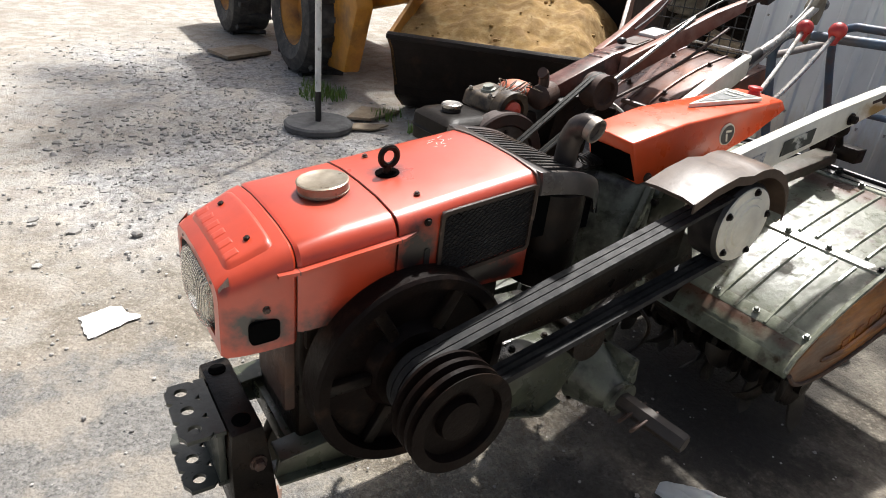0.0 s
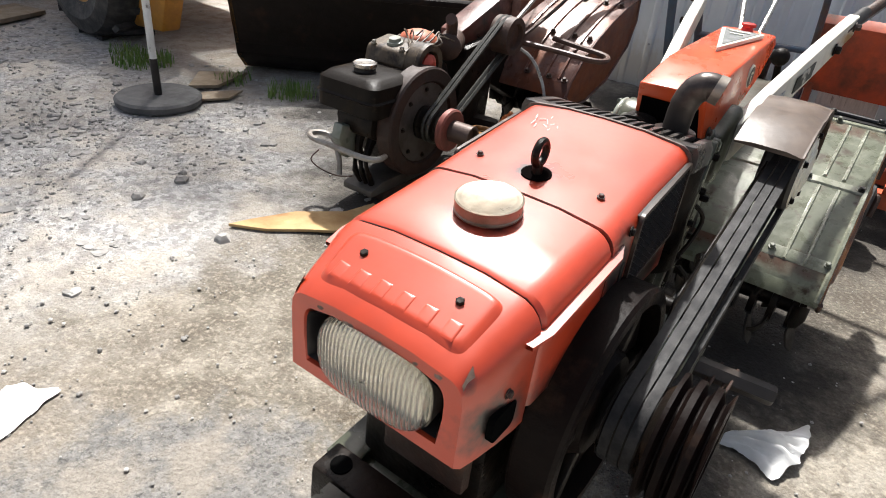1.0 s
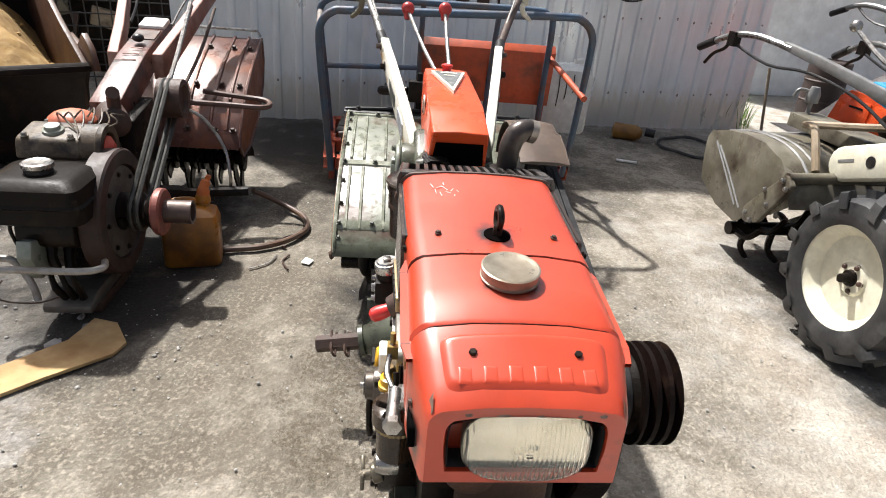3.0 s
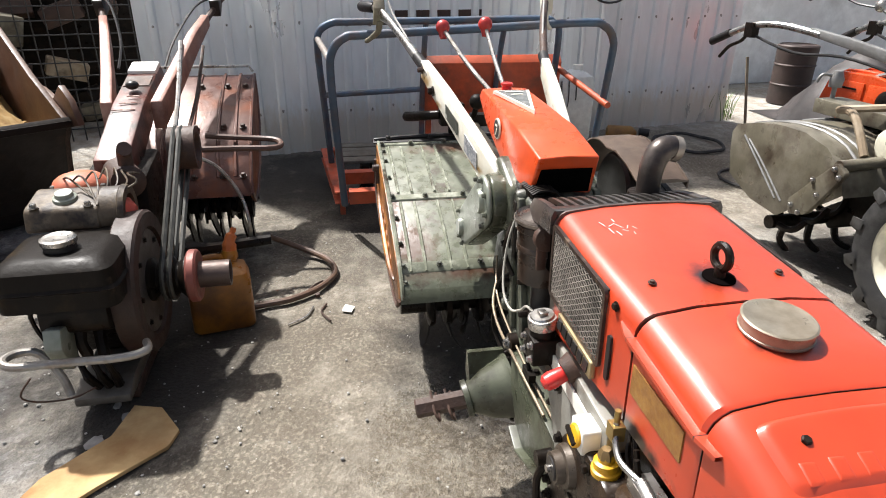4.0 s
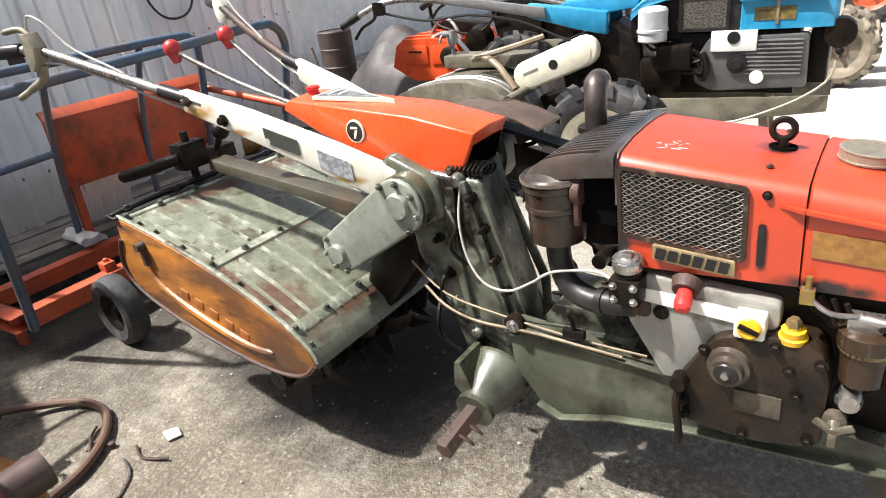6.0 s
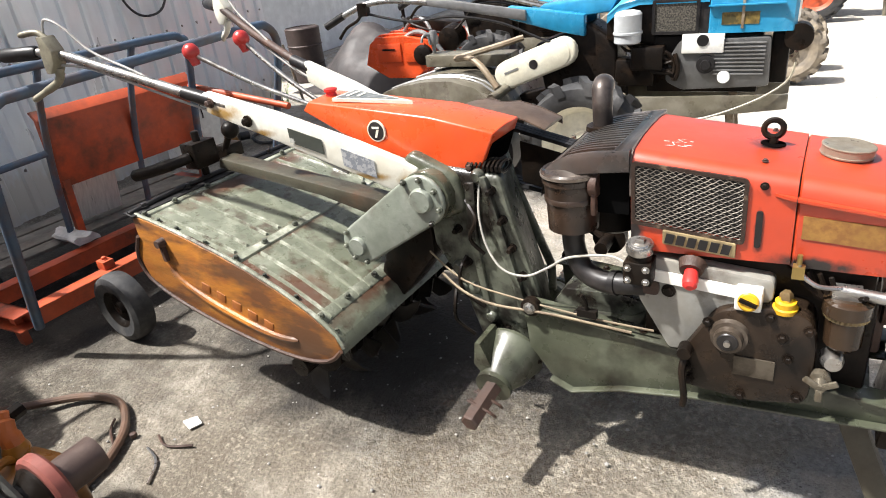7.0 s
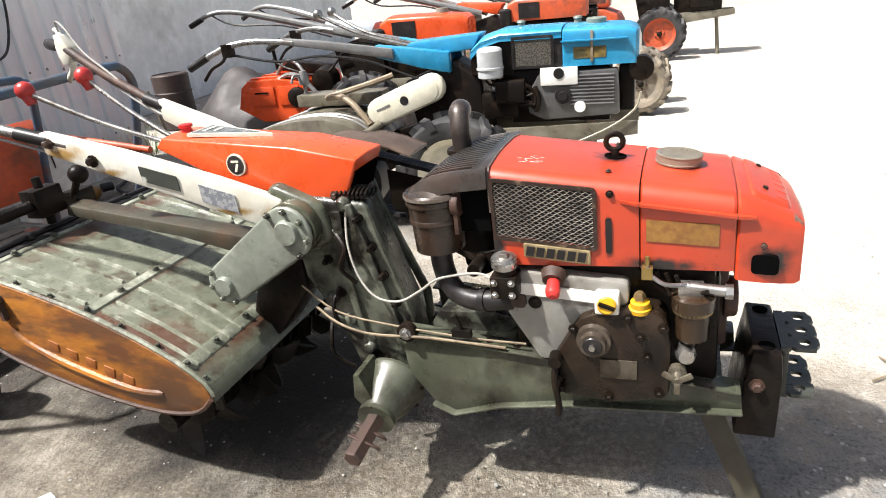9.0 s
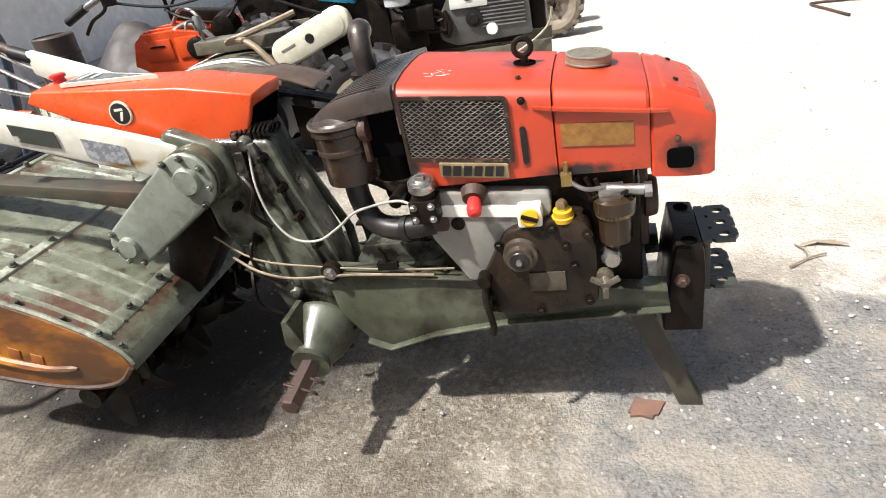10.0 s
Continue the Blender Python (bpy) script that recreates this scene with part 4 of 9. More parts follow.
    part("knurled_ring", kn, mat("brass_ring", (0.26, 0.20, 0.10), 0.4, 0.6, col2=(0.13, 0.1, 0.06), scale=20), flt, "knurled brass ring")
    fc = Mesh().rod((0.16, -0.17, 0.635), (0.235, -0.175, 0.63), 0.012)
    fc.turned((0.235, -0.175, 0.63), (0.25, -0.175, 0.63), ((0, 0.016), (1, 0.016)), 6)
    fc.box((0.17, -0.165, 0.628), (0.05, 0.035, 0.022))
    part("fuel_fitting", fc, STEEL, flt)
    part("fuel_line", Mesh().tube([(0.16, -0.175, 0.642), (0.12, -0.185, 0.645), (0.09, -0.18, 0.665), (0.082, -0.175, 0.69)], 0.005, 8), STEEL, flt)
    part("brass_cock", Mesh().box((0.083, -0.176, 0.668), (0.022, 0.02, 0.026)).rod((0.083, -0.176, 0.675), (0.083, -0.176, 0.705), 0.005), mat("brass", (0.35, 0.25, 0.09), 0.35, 0.8), flt)
    tp = Mesh().turned((0.147, -0.185, 0.44), (0.147, -0.225, 0.43), ((0, 0.018), (0.4, 0.02), (0.5, 0.012), (1, 0.010)), 14)
    TAP = mat("oily_tap", (0.16, 0.14, 0.105), 0.32, 0.5, col2=(0.07, 0.05, 0.03), scale=20, bump=0.1)
    tap = part("drain_tap", tp, TAP, block, "grey star-shaped drain tap")
    for a in (30, 150, 270):
        part("tap_wing", Mesh().box((0.147 + 0.02 * math.cos(radians(a)), -0.222, 0.432 + 0.02 * math.sin(radians(a))), (0.03, 0.008, 0.014), pose(0, 0, 0, 0, -a, 0).to_3x3()), TAP, tap, bevel=0.003)
    part("filter_cap", Mesh().turned((0.16, -0.16, 0.475), (0.165, -0.20, 0.478), ((0, 0.022), (0.6, 0.022), (1, 0.016)), 16), STEEL, block)
    # wiring and pipes under the tank
    for i in range(5):
        a = 0.02 * i
        wr = Mesh().tube([(0.06 + a, -0.13 - 0.01 * i, 0.66), (0.10 + a, -0.16, 0.63 - a), (0.14 + a * 0.5, -0.15, 0.60), (0.20, -0.12 - a, 0.56 + a)], 0.005, 6)
        part("fuel_pipe", wr, DARK_IRON, block)
    mf = Mesh().box((0.225, 0.02, 0.53), (0.05, 0.16, 0.20)).turned((0.24, -0.04, 0.55), (0.27, -0.04, 0.55), ((0, 0.05), (1, 0.045)), 20)
    part("crankcase_front", mf, RUST, block, "brown rusted crankcase front", 0.008)


def drive_side(root):
    cx, cz = 0.030, 0.545
    f = Mesh()
    wheel_like(f, cx, cz, 0.155, 0.225, ((0, 0.18), (0, 0.203), (0.08, 0.209), (0.92, 0.209), (1, 0.203), (1, 0.182), (0.55, 0.176), (0.5, 0.10), (0.85, 0.085), (0.85, 0.01)), 56)
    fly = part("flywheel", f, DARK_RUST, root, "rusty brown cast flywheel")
    for i in range(6):
        a = 2 * math.pi * i / 6
        part("spoke_rib", Mesh().box((cx + 0.14 * math.cos(a), 0.198, cz + 0.14 * math.sin(a)), (0.10, 0.02, 0.025), pose(0, 0, 0, 0, -math.degrees(a), 0).to_3x3()), DARK_IRON, fly, bevel=0.004)
    p = Mesh()
    prof = [(0, 0.03), (0, 0.084)]
    for g in range(3):
        a = g / 3
        prof += [(a + 0.03, 0.092), (a + 0.08, 0.092), (a + 0.16, 0.072), (a + 0.19, 0.072), (a + 0.28, 0.092)]
    prof += [(1, 0.092), (1, 0.03)]
    wheel_like(p, cx, cz, 0.232, 0.294, [(t, r * 0.80) for t, r in prof], 40)
    wheel_like(p, cx, cz, 0.294, 0.306, ((0, 0.05), (0, 0.075), (1, 0.085), (1, 0.05)), 32)
    part("belt_pulley", p, DARK_IRON, fly, "black grooved belt pulley")
    o = Mesh()
    prof2 = []
    for g in range(3):
        a = g / 3
        prof2 += [(a + 0.02, 0.105), (a + 0.10, 0.105), (a + 0.18, 0.086), (a + 0.22, 0.086), (a + 0.31, 0.105)]
    wheel_like(o, cx, cz, 0.305, 0.382, [(0, 0.04)] + prof2 + [(1, 0.105), (1, 0.082), (0.78, 0.078), (0.7, 0.045), (0.9, 0.04), (0.9, 0.01)], 44)
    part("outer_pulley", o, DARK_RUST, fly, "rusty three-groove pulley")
    # belts
    bx, bz = -0.815, 0.757
    L = math.hypot(bx - cx, bz - cz)
    ang = math.atan2(bz - cz, bx - cx)
    for k in range(3):
        y = 0.247 + 0.0185 * k
        pts = []
        r0, r1 = 0.072, 0.088
        for i in range(13):
            a = ang + math.pi / 2 + math.pi * i / 12
            pts.append((cx + r0 * math.cos(a), cz + r0 * math.sin(a)))
        for i in range(13):
            a = ang - math.pi / 2 + math.pi * i / 12
            pts.append((bx + r1 * math.cos(a), bz + r1 * math.sin(a)))
        n = len(pts)
        b = Mesh()
        rings = []
        for i in range(n + 1):
            x, z = pts[i % n]
            px, pz = pts[(i - 1) % n]
            qx, qz = pts[(i + 1) % n]
            d = Vector((qx - px, qz - pz)).normalized()
            nx, nz = d.y, -d.x
            rings.append([(x + nx * 0.005, y - 0.0078, z + nz * 0.005), (x + nx * 0.005, y + 0.0078, z + nz * 0.005), (x - nx * 0.007, y + 0.006, z - nz * 0.007), (x - nx * 0.007, y - 0.006, z - nz * 0.007)])
        b.loft(rings, True, False)
        part("drive_belt", b, BELT, root, "dusty black rubber drive belt")
    # Added, unseen plate: a black backdrop that keeps sun off the lower belts
    sh = Mesh().prism([(-0.69, 0.79), (-0.17, 0.655), (-0.15, 0.56), (-0.40, 0.585), (-0.69, 0.66)], "y", 0.226, 0.231)
    part("belt_shield", sh, DARK_IRON, root, "added black plate that shades the lower belts", 0.002)
    # driven pulley with a white face
    d = Mesh()
    wheel_like(d, bx, bz, 0.212, 0.294, ((0, 0.05), (0, 0.095), (0.1, 0.104), (0.9, 0.104), (1, 0.098), (1.0, 0.05)), 44)
    dp = part("clutch_pulley", d, BLACK, root, "black clutch pulley with a worn white face")
    wf = Mesh()
    wheel_like(wf, bx, bz, 0.293, 0.308, ((0, 0.096), (0.3, 0.094), (0.35, 0.072), (0.6, 0.070), (0.65, 0.055), (0.9, 0.052), (0.95, 0.034), (1.1, 0.030), (1.1, 0.003)), 40)
    part("pulley_face", wf, CREAM, dp, "chipped white painted face")
    for i in range(5):
        a = 2 * math.pi * i / 5 + 0.4
        part("bolt", Mesh().bolt((bx + 0.084 * math.cos(a), 0.297, bz + 0.084 * math.sin(a)), (0, 1, 0), 0.007, 0.007), DARK_IRON, dp)
    gd = Mesh()
    rows = [(bx + 0.235, bz + 0.088), (bx + 0.17, bz + 0.116), (bx + 0.10, bz + 0.136)]
    rows += [(bx - 0.012 + 0.146 * math.cos(a), bz + 0.143 * math.sin(a)) for a in (radians(68 + 108 * i / 10) for i in range(11))]
    gd.loft([[(x, 0.165, z), (x, 0.20, z + 0.004), (x, 0.27, z + 0.004), (x, 0.302, z - 0.002), (x, 0.302, z - 0.006), (x, 0.165, z - 0.004)] for x, z in rows])
    gd.loft([[(x, 0.300, z), (x, 0.304, z), (x, 0.304, z - 0.022), (x, 0.300, z - 0.022)] for x, z in rows])
    part("belt_guard", gd, mat("brown_guard", (0.062, 0.041, 0.028), 0.45, 0.0, col2=(0.115, 0.078, 0.054), scale=14, bump=0.1), root, "brown weathered sheet belt guard")
    tn = Mesh().rod((-0.42, 0.14, 0.50), (-0.42, 0.24, 0.50), 0.02).tube([(-0.42, 0.2, 0.5), (-0.5, 0.2, 0.55), (-0.58, 0.18, 0.56)], 0.012)
    wheel_like(tn, -0.42, 0.50, 0.22, 0.25, ((0, 0.02), (0, 0.05), (1, 0.05), (1, 0.02)), 24)
    part("belt_tensioner", tn, DARK_IRON, root)


def chassis(root):
    for s in (-1, 1):
        r = Mesh().prism([(-0.54, 0.455), (-0.20, 0.418), (0.28, 0.362), (0.285, 0.318), (-0.10, 0.292), (-0.28, 0.262), (-0.41, 0.220), (-0.47, 0.246), (-0.53, 0.33)], "y", s * 0.142 - 0.006, s * 0.142 + 0.006)
        r.prism([(-0.54, 0.462), (-0.20, 0.425), (0.28, 0.369), (0.28, 0.362), (-0.20, 0.418), (-0.54, 0.455)], "y", s * 0.10, s * 0.160)
        r.loft([[(x, s * 0.10, z), (x, s * 0.168, z), (x, s * 0.168, z - 0.007), (x, s * 0.10, z - 0.007)] for x, z in ((0.285, 0.319), (-0.10, 0.293), (-0.28, 0.263), (-0.41, 0.221), (-0.47, 0.247))])
        ob = part("frame_rail", r, GREEN, root, "grey-green pressed frame rail", 0.003)
        for x in (-0.30, -0.23, -0.40):
            part("bolt", Mesh().bolt((x, s * 0.128, 0.462 - 0.11 * (x + 0.54)), (0, 0, 1), 0.007, 0.007), DARK_IRON, ob)
        part("eyelet", Mesh().turned((-0.515, s * 0.143, 0.462), (-0.515, s * 0.165, 0.462), ((0, 0.026), (0.9, 0.026), (1, 0.02)), 20), DARK_IRON, ob)
        part("eyelet_bolt", Mesh().bolt((-0.515, s * 0.165, 0.462), (0, s, 0), 0.012, 0.009), STEEL, ob)
    part("cross_member", Mesh().box((-0.36, 0, 0.40), (0.22, 0.26, 0.03)).prism([(-0.5, 0.415), (-0.28, 0.415), (-0.22, 0.455), (-0.3, 0.475), (-0.46, 0.47)], "y", -0.05, 0.05), OILY_GREEN, root, bevel=0.004)
    part("cross_member", Mesh().box((0.22, 0, 0.33), (0.05, 0.27, 0.05)), GREEN, root, bevel=0.004)
    hb = Mesh().prism([(0.272, 0.215), (0.362, 0.215), (0.366, 0.38), (0.362, 0.441), (0.303, 0.446), (0.288, 0.36)], "y", -0.108, 0.132)
    h = part("front_hitch", hb, DARK_IRON, root, "black steel front hitch block with holes", 0.006)
    HOLE = dull(mat("hole_black", (0.004, 0.004, 0.004), 0.9))
    for y in (-0.071, 0.096):
        part("hitch_hole", Mesh().turned((0.333, y, 0.436), (0.3335, y, 0.4455), ((0, 0.018), (1, 0.0175)), 18), HOLE, h)
    for y in (-0.108, 0.132):
        part("bolt", Mesh().bolt((0.315, y, 0.36), (0, y, 0), 0.012, 0.013), RUST, h)
    # drawbar plates with through holes
    PLATE = mat("dark_plate", (0.035, 0.040, 0.032), 0.36, col2=(0.075, 0.08, 0.065), scale=16, grime=(0.02, 0.014, 0.01), bump=0.2)
    for z in (0.428, 0.304):
        pl = Mesh()
        ctr = (-0.036, 0.021, 0.078)
        for k, yc in enumerate(ctr):
            lo, hi = yc - 0.0285, yc + 0.0285
            sq = []
            for i in range(16):
                a = 2 * math.pi * (i + 0.5) / 16
                q = 1 / max(abs(math.cos(a)), abs(math.sin(a)))
                x_ = 0.4135 + 0.030 * q * math.cos(a)
                y_ = yc + 0.0285 * q * math.sin(a)
                if (k == 0 and y_ < lo + 0.012) or (k == 2 and y_ > hi - 0.012):
                    x_ = min(x_, 0.4355)
                sq.append((x_, y_))
            rd = [(0.4135 + 0.0125 * math.cos(2 * math.pi * (i + 0.5) / 16), yc + 0.0125 * math.sin(2 * math.pi * (i + 0.5) / 16)) for i in range(16)]
            ring_plate(pl, sq, rd, "z", z, z + 0.009)
        pl.box((0.374, 0.021, z + 0.0045), (0.020, 0.171, 0.009))
        part("hole_plate", pl, PLATE, h, "dark green drawbar plate with round holes")
    part("plate_web", Mesh().box((0.374, 0.021, 0.37), (0.014, 0.17, 0.118)), PLATE, h, bevel=0.002)
    lg = Mesh().loft([[(x - 0.030, y - 0.022, z), (x + 0.030, y - 0.022, z), (x + 0.030, y + 0.022, z), (x - 0.030, y + 0.022, z)] for x, y, z in ((0.195, -0.03, 0.33), (0.238, -0.04, 0.20), (0.305, -0.06, 0.04), (0.340, -0.07, -0.046))])
    part("prop_leg", lg, mat("worn_leg", (0.055, 0.050, 0.034), 0.45, col2=(0.03, 0.022, 0.014), scale=9, grime=(0.10, 0.085, 0.06), grime_scale=8, bump=0.3), root, "grey-green prop leg, worn at the foot", 0.006)
    # axle and its horns
    for s in (-1, 1):
        hn = Mesh().turned((-0.60, s * 0.12, 0.275), (-0.60, s * 0.255, 0.245 + 0.022 * (s > 0)), ((0, 0.092), (0.08, 0.095), (0.15, 0.088), (0.55, 0.070), (0.88, 0.045), (0.9, 0.052), (1, 0.052)), 28)
        hn.prism([(-0.66, 0.30), (-0.65, 0.37), (-0.635, 0.37), (-0.60, 0.28), (-0.61, 0.24)], "y", s * 0.14, s * 0.24)
        # The +y horn takes the blotched dark green to paint in its shade.
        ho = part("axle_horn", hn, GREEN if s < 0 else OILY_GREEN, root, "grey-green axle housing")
        for i in range(8):
            a = 2 * math.pi * i / 8
            part("bolt", Mesh().bolt((-0.60 + 0.086 * math.cos(a), s * 0.133, 0.273 + 0.086 * math.sin(a)), (0, s, 0), 0.007, 0.007), DARK_IRON, ho)
        sf = Mesh().turned((-0.60, s * 0.25, 0.246 + 0.022 * (s > 0)), (-0.605 - 0.02 * (s > 0), s * (0.39 + 0.05 * (s > 0)), 0.226 + 0.036 * (s > 0)), ((0, 0.026), (0.97, 0.026), (1, 0.022)), 6)
        so = part("axle_shaft", sf, RUST if s < 0 else mat("grey_axle", (0.030, 0.023, 0.018), 0.4, 0.1, col2=(0.055, 0.042, 0.032), scale=14), root, "rusty brown hexagonal axle stub" if s < 0 else "dark brown hexagonal axle stub")
        for yy in (0.29, 0.33):
            dz = 0.025 * (s > 0)
            pn = Mesh().tube([(-0.63, s * yy, 0.255 + dz), (-0.575, s * yy, 0.225 + dz), (-0.56, s * yy, 0.215 + dz), (-0.565, s * (yy + 0.012), 0.235 + dz), (-0.63, s * (yy + 0.015), 0.262 + dz)], 0.004, 6)
            part("pin", pn, RUST, so)


def gearbox_and_console(root):
    front = ((-0.595, 0.80), (-0.578, 0.72), (-0.505, 0.46), (-0.49, 0.34), (-0.53, 0.21))
    rear = [(-0.66, 0.20), (-0.71, 0.30), (-0.76, 0.46), (-0.83, 0.58), (-0.84, 0.74), (-0.78, 0.82)]
    c = Mesh().loft([[(x - d, y, z) for x, z in front] + [(x, y, z) for x, z in rear] for y, d in ((-0.10, 0.0), (0.0, 0.035), (0.10, 0.075))])
    col = part("gearbox", c, OILY_GREEN, root, "grey-green cast gearbox column, oil-streaked", 0.018, 3)
    rb = Mesh()
    for s in (-1, 1):
        rb.prism([(-0.635 - 0.04 * (s > 0), 0.80), (-0.615 - 0.04 * (s > 0), 0.72), (-0.55, 0.45), (-0.55, 0.36), (-0.57, 0.36), (-0.575, 0.45), (-0.64 - 0.04 * (s > 0), 0.72), (-0.655 - 0.04 * (s > 0), 0.80)], "y", s * 0.10, s * 0.118)
        rb.prism([(-0.67, 0.78), (-0.68, 0.62), (-0.66, 0.42), (-0.68, 0.42), (-0.705, 0.62), (-0.70, 0.78)], "y", s * 0.10, s * 0.114)
    part("casting_rib", rb, OILY_GREEN, col, bevel=0.004)
    for s in (-1, 1):
        for x, z in ((-0.625, 0.76), (-0.60, 0.68), (-0.58, 0.60), (-0.555, 0.52), (-0.72, 0.54), (-0.74, 0.64), (-0.66, 0.34), (-0.63, 0.30)):
            part("bolt", Mesh().bolt((x - 0.075 * (s > 0 and x > -0.66), s * 0.100, z), (0, s, 0), 0.009, 0.022), DARK_IRON, col)
    rng = random.Random(31)
    for k in range(18):
        s = -1 if k % 3 else 1
        x, z = rng.uniform(-0.80, -0.66), rng.uniform(0.36, 0.80)
        if k % 4:
            part("casting_boss", Mesh().turned((x, s * 0.095, z), (x, s * (0.108 + 0.012 * rng.random()), z), ((0, 0.02), (0.7, 0.018), (1, 0.012)), 12), OILY_GREEN, col)
        else:
            b_ = rng.uniform(-0.05, 0.05)
            part("oily_hose", Mesh().tube([(x, s * 0.10, z), (x + b_, s * 0.135, z - 0.04), (x + b_ * 0.4, s * 0.13, z - 0.10), (x + 0.05, s * 0.115, z - 0.15)], 0.006, 6), DARK_IRON, col)
    for k in range(9):
        x = -0.60 - 0.012 * k
        part("spring_coil", Mesh().tube([(x, -0.06 + 0.035 * math.cos(a), 0.815 + 0.014 * math.sin(a)) for a in (0.7 * i for i in range(10))], 0.004, 6, 1), DARK_IRON, col)
    # levers and linkages low on the case
    ROD = mat("tan_rod", (0.25, 0.20, 0.13), 0.5, 0.3, col2=(0.1, 0.07, 0.05), scale=15)
    part("control_rod", Mesh().tube([(-0.80, -0.12, 0.50), (-0.72, -0.15, 0.47), (-0.62, -0.16, 0.45), (-0.45, -0.165, 0.455), (-0.25, -0.16, 0.44)], 0.004, 8), ROD, col, "dull tan control rod")
    part("control_rod", Mesh().tube([(-0.84, -0.11, 0.56), (-0.72, -0.14, 0.50), (-0.55, -0.15, 0.475), (-0.35, -0.15, 0.455), (-0.2, -0.15, 0.45)], 0.003, 8), ROD, col, "dull tan control rod")
    wi = Mesh().tube([(-0.66, -0.10, 0.78), (-0.655, -0.13, 0.70), (-0.63, -0.15, 0.62), (-0.585, -0.16, 0.565), (-0.52, -0.16, 0.555), (-0.46, -0.155, 0.585), (-0.40, -0.16, 0.625), (-0.30, -0.165, 0.645), (-0.25, -0.19, 0.64)], 0.0032, 8, 6)
    part("throttle_cable", wi, mat("pale_cable", (0.36, 0.345, 0.30), 0.5), col, "thin pale throttle cable")
    br = Mesh().box((-0.36, -0.16, 0.475), (0.05, 0.016, 0.02)).tube([(-0.36, -0.16, 0.48), (-0.362, -0.165, 0.51), (-0.37, -0.17, 0.53)], 0.005)
    part("rod_bracket", br, DARK_IRON, col)
    # side drive casing of the tiller
    p0, p1 = Vector((-0.80, 0.745)), Vector((-1.050, 0.580))
    d = (p1 - p0).normalized()
    nrm = Vector((-d.y, d.x))
    out = []
    for i in range(9):
        a = math.pi * i / 8
        q = p0 + 0.075 * (nrm * math.cos(a) - d * math.sin(a))
        out.append(tuple(q))
    for i in range(9):
        a = math.pi * i / 8
        q = p1 + 0.064 * (-nrm * math.cos(a) + d * math.sin(a))
        out.append(tuple(q))
    cc = Mesh().prism(out, "y", -0.155, -0.10)
    cas = part("chain_case", cc, GREEN, root, "grey-green tiller drive casing", 0.006)
    lid = Mesh().prism([tuple((Vector(q) - (p0 + p1) / 2) * 0.97 + (p0 + p1) / 2) for q in out], "y", -0.172, -0.1555)
    part("case_lid", lid, CAST, cas, "lighter grey cast lid", 0.008, 3)
    for p, r in ((p0, 0.036), (p1, 0.030)):
        part("bearing_cap", Mesh().turned((p.x, -0.17, p.y), (p.x, -0.185, p.y), ((0, r), (0.6, r * 0.97), (1, r * 0.85), (1, 0.002)), 28), CAST, cas, "round pale bearing cap")
    for i in range(0, 18, 2):
        q = (Vector(out[i]) - (p0 + p1) / 2) * 0.9 + (p0 + p1) / 2
        part("bolt", Mesh().bolt((q.x, -0.172, q.y), (0, -1, 0), 0.0065, 0.009), OILY_GREEN, cas)
    bp = Mesh().prism([(-0.72, 0.80), (-0.86, 0.86), (-0.92, 0.80), (-0.78, 0.66), (-0.70, 0.70)], "y", -0.12, 0.12)
    part("rear_case", bp, GREEN, root, bevel=0.02, segments=3)
    # console
    side = [(-0.615, 0.905), (-0.80, 0.945), (-1.22, 0.985), (-1.245, 0.958), (-1.10, 0.893), (-0.92, 0.835), (-0.78, 0.808), (-0.665, 0.796)]
    k = Mesh()
    tops = {0: 0.078, 1: 0.082, 2: 0.074}
    lows = {3: 0.078, 4: 0.088, 5: 0.092, 6: 0.090, 7: 0.084}
    ring = lambda s: [(x, s * (tops.get(i) or lows.get(i)), z) for i, (x, z) in enumerate(side)]
    k.loft([ring(-1), [(x, 0, z + (0.004 if i < 3 else 0)) for i, (x, z) in enumerate(side)], ring(1)])
    con = part("console", k, ORANGE, root, "orange sheet console with round emblem", 0.006, 3)
    # Black plate on the closed front; the opening's inner shade is its colour.
    part("console_mouth", Mesh().loft([[(-0.662 + d, -0.074, 0.804), (-0.662 + d, 0.074, 0.804), (-0.630 + d, 0.066, 0.874), (-0.630 + d, -0.066, 0.874)] for d in (-0.01, 0.004)]), dull(mat("mouth_black", (0.003, 0.003, 0.003), 1.0)), con, "black plate for the console's dark open front")
    for s in (-1, 1):
        em = Mesh().turned((-0.977, s * 0.083, 0.905), (-0.977, s * 0.0875, 0.905), ((0, 0.031), (1, 0.030)), 28)
        eo = part("round_emblem", em, CREAM, con, "round black emblem with pale rim")
        part("emblem_field", Mesh().turned((-0.977, s * 0.087, 0.905), (-0.977, s * 0.0885, 0.905), ((0, 0.0265), (1, 0.026)), 26), BLACK, eo)
        mk = Mesh().prism([(-0.989, 0.918), (-0.965, 0.918), (-0.965, 0.912), (-0.989, 0.912)], "y", s * 0.0885, s * 0.0893)
        mk.prism([(-0.974, 0.909), (-0.966, 0.909), (-0.976, 0.887), (-0.983, 0.887)], "y", s * 0.0885, s * 0.0893)
        part("emblem_mark", mk, CREAM, eo)
        part("screw", Mesh().bolt((-0.69, s * 0.086, 0.815), (0, s, 0), 0.009, 0.008), RUST, con)
    tz = lambda x: 0.949 + (x + 0.80) * (0.04 / -0.42)
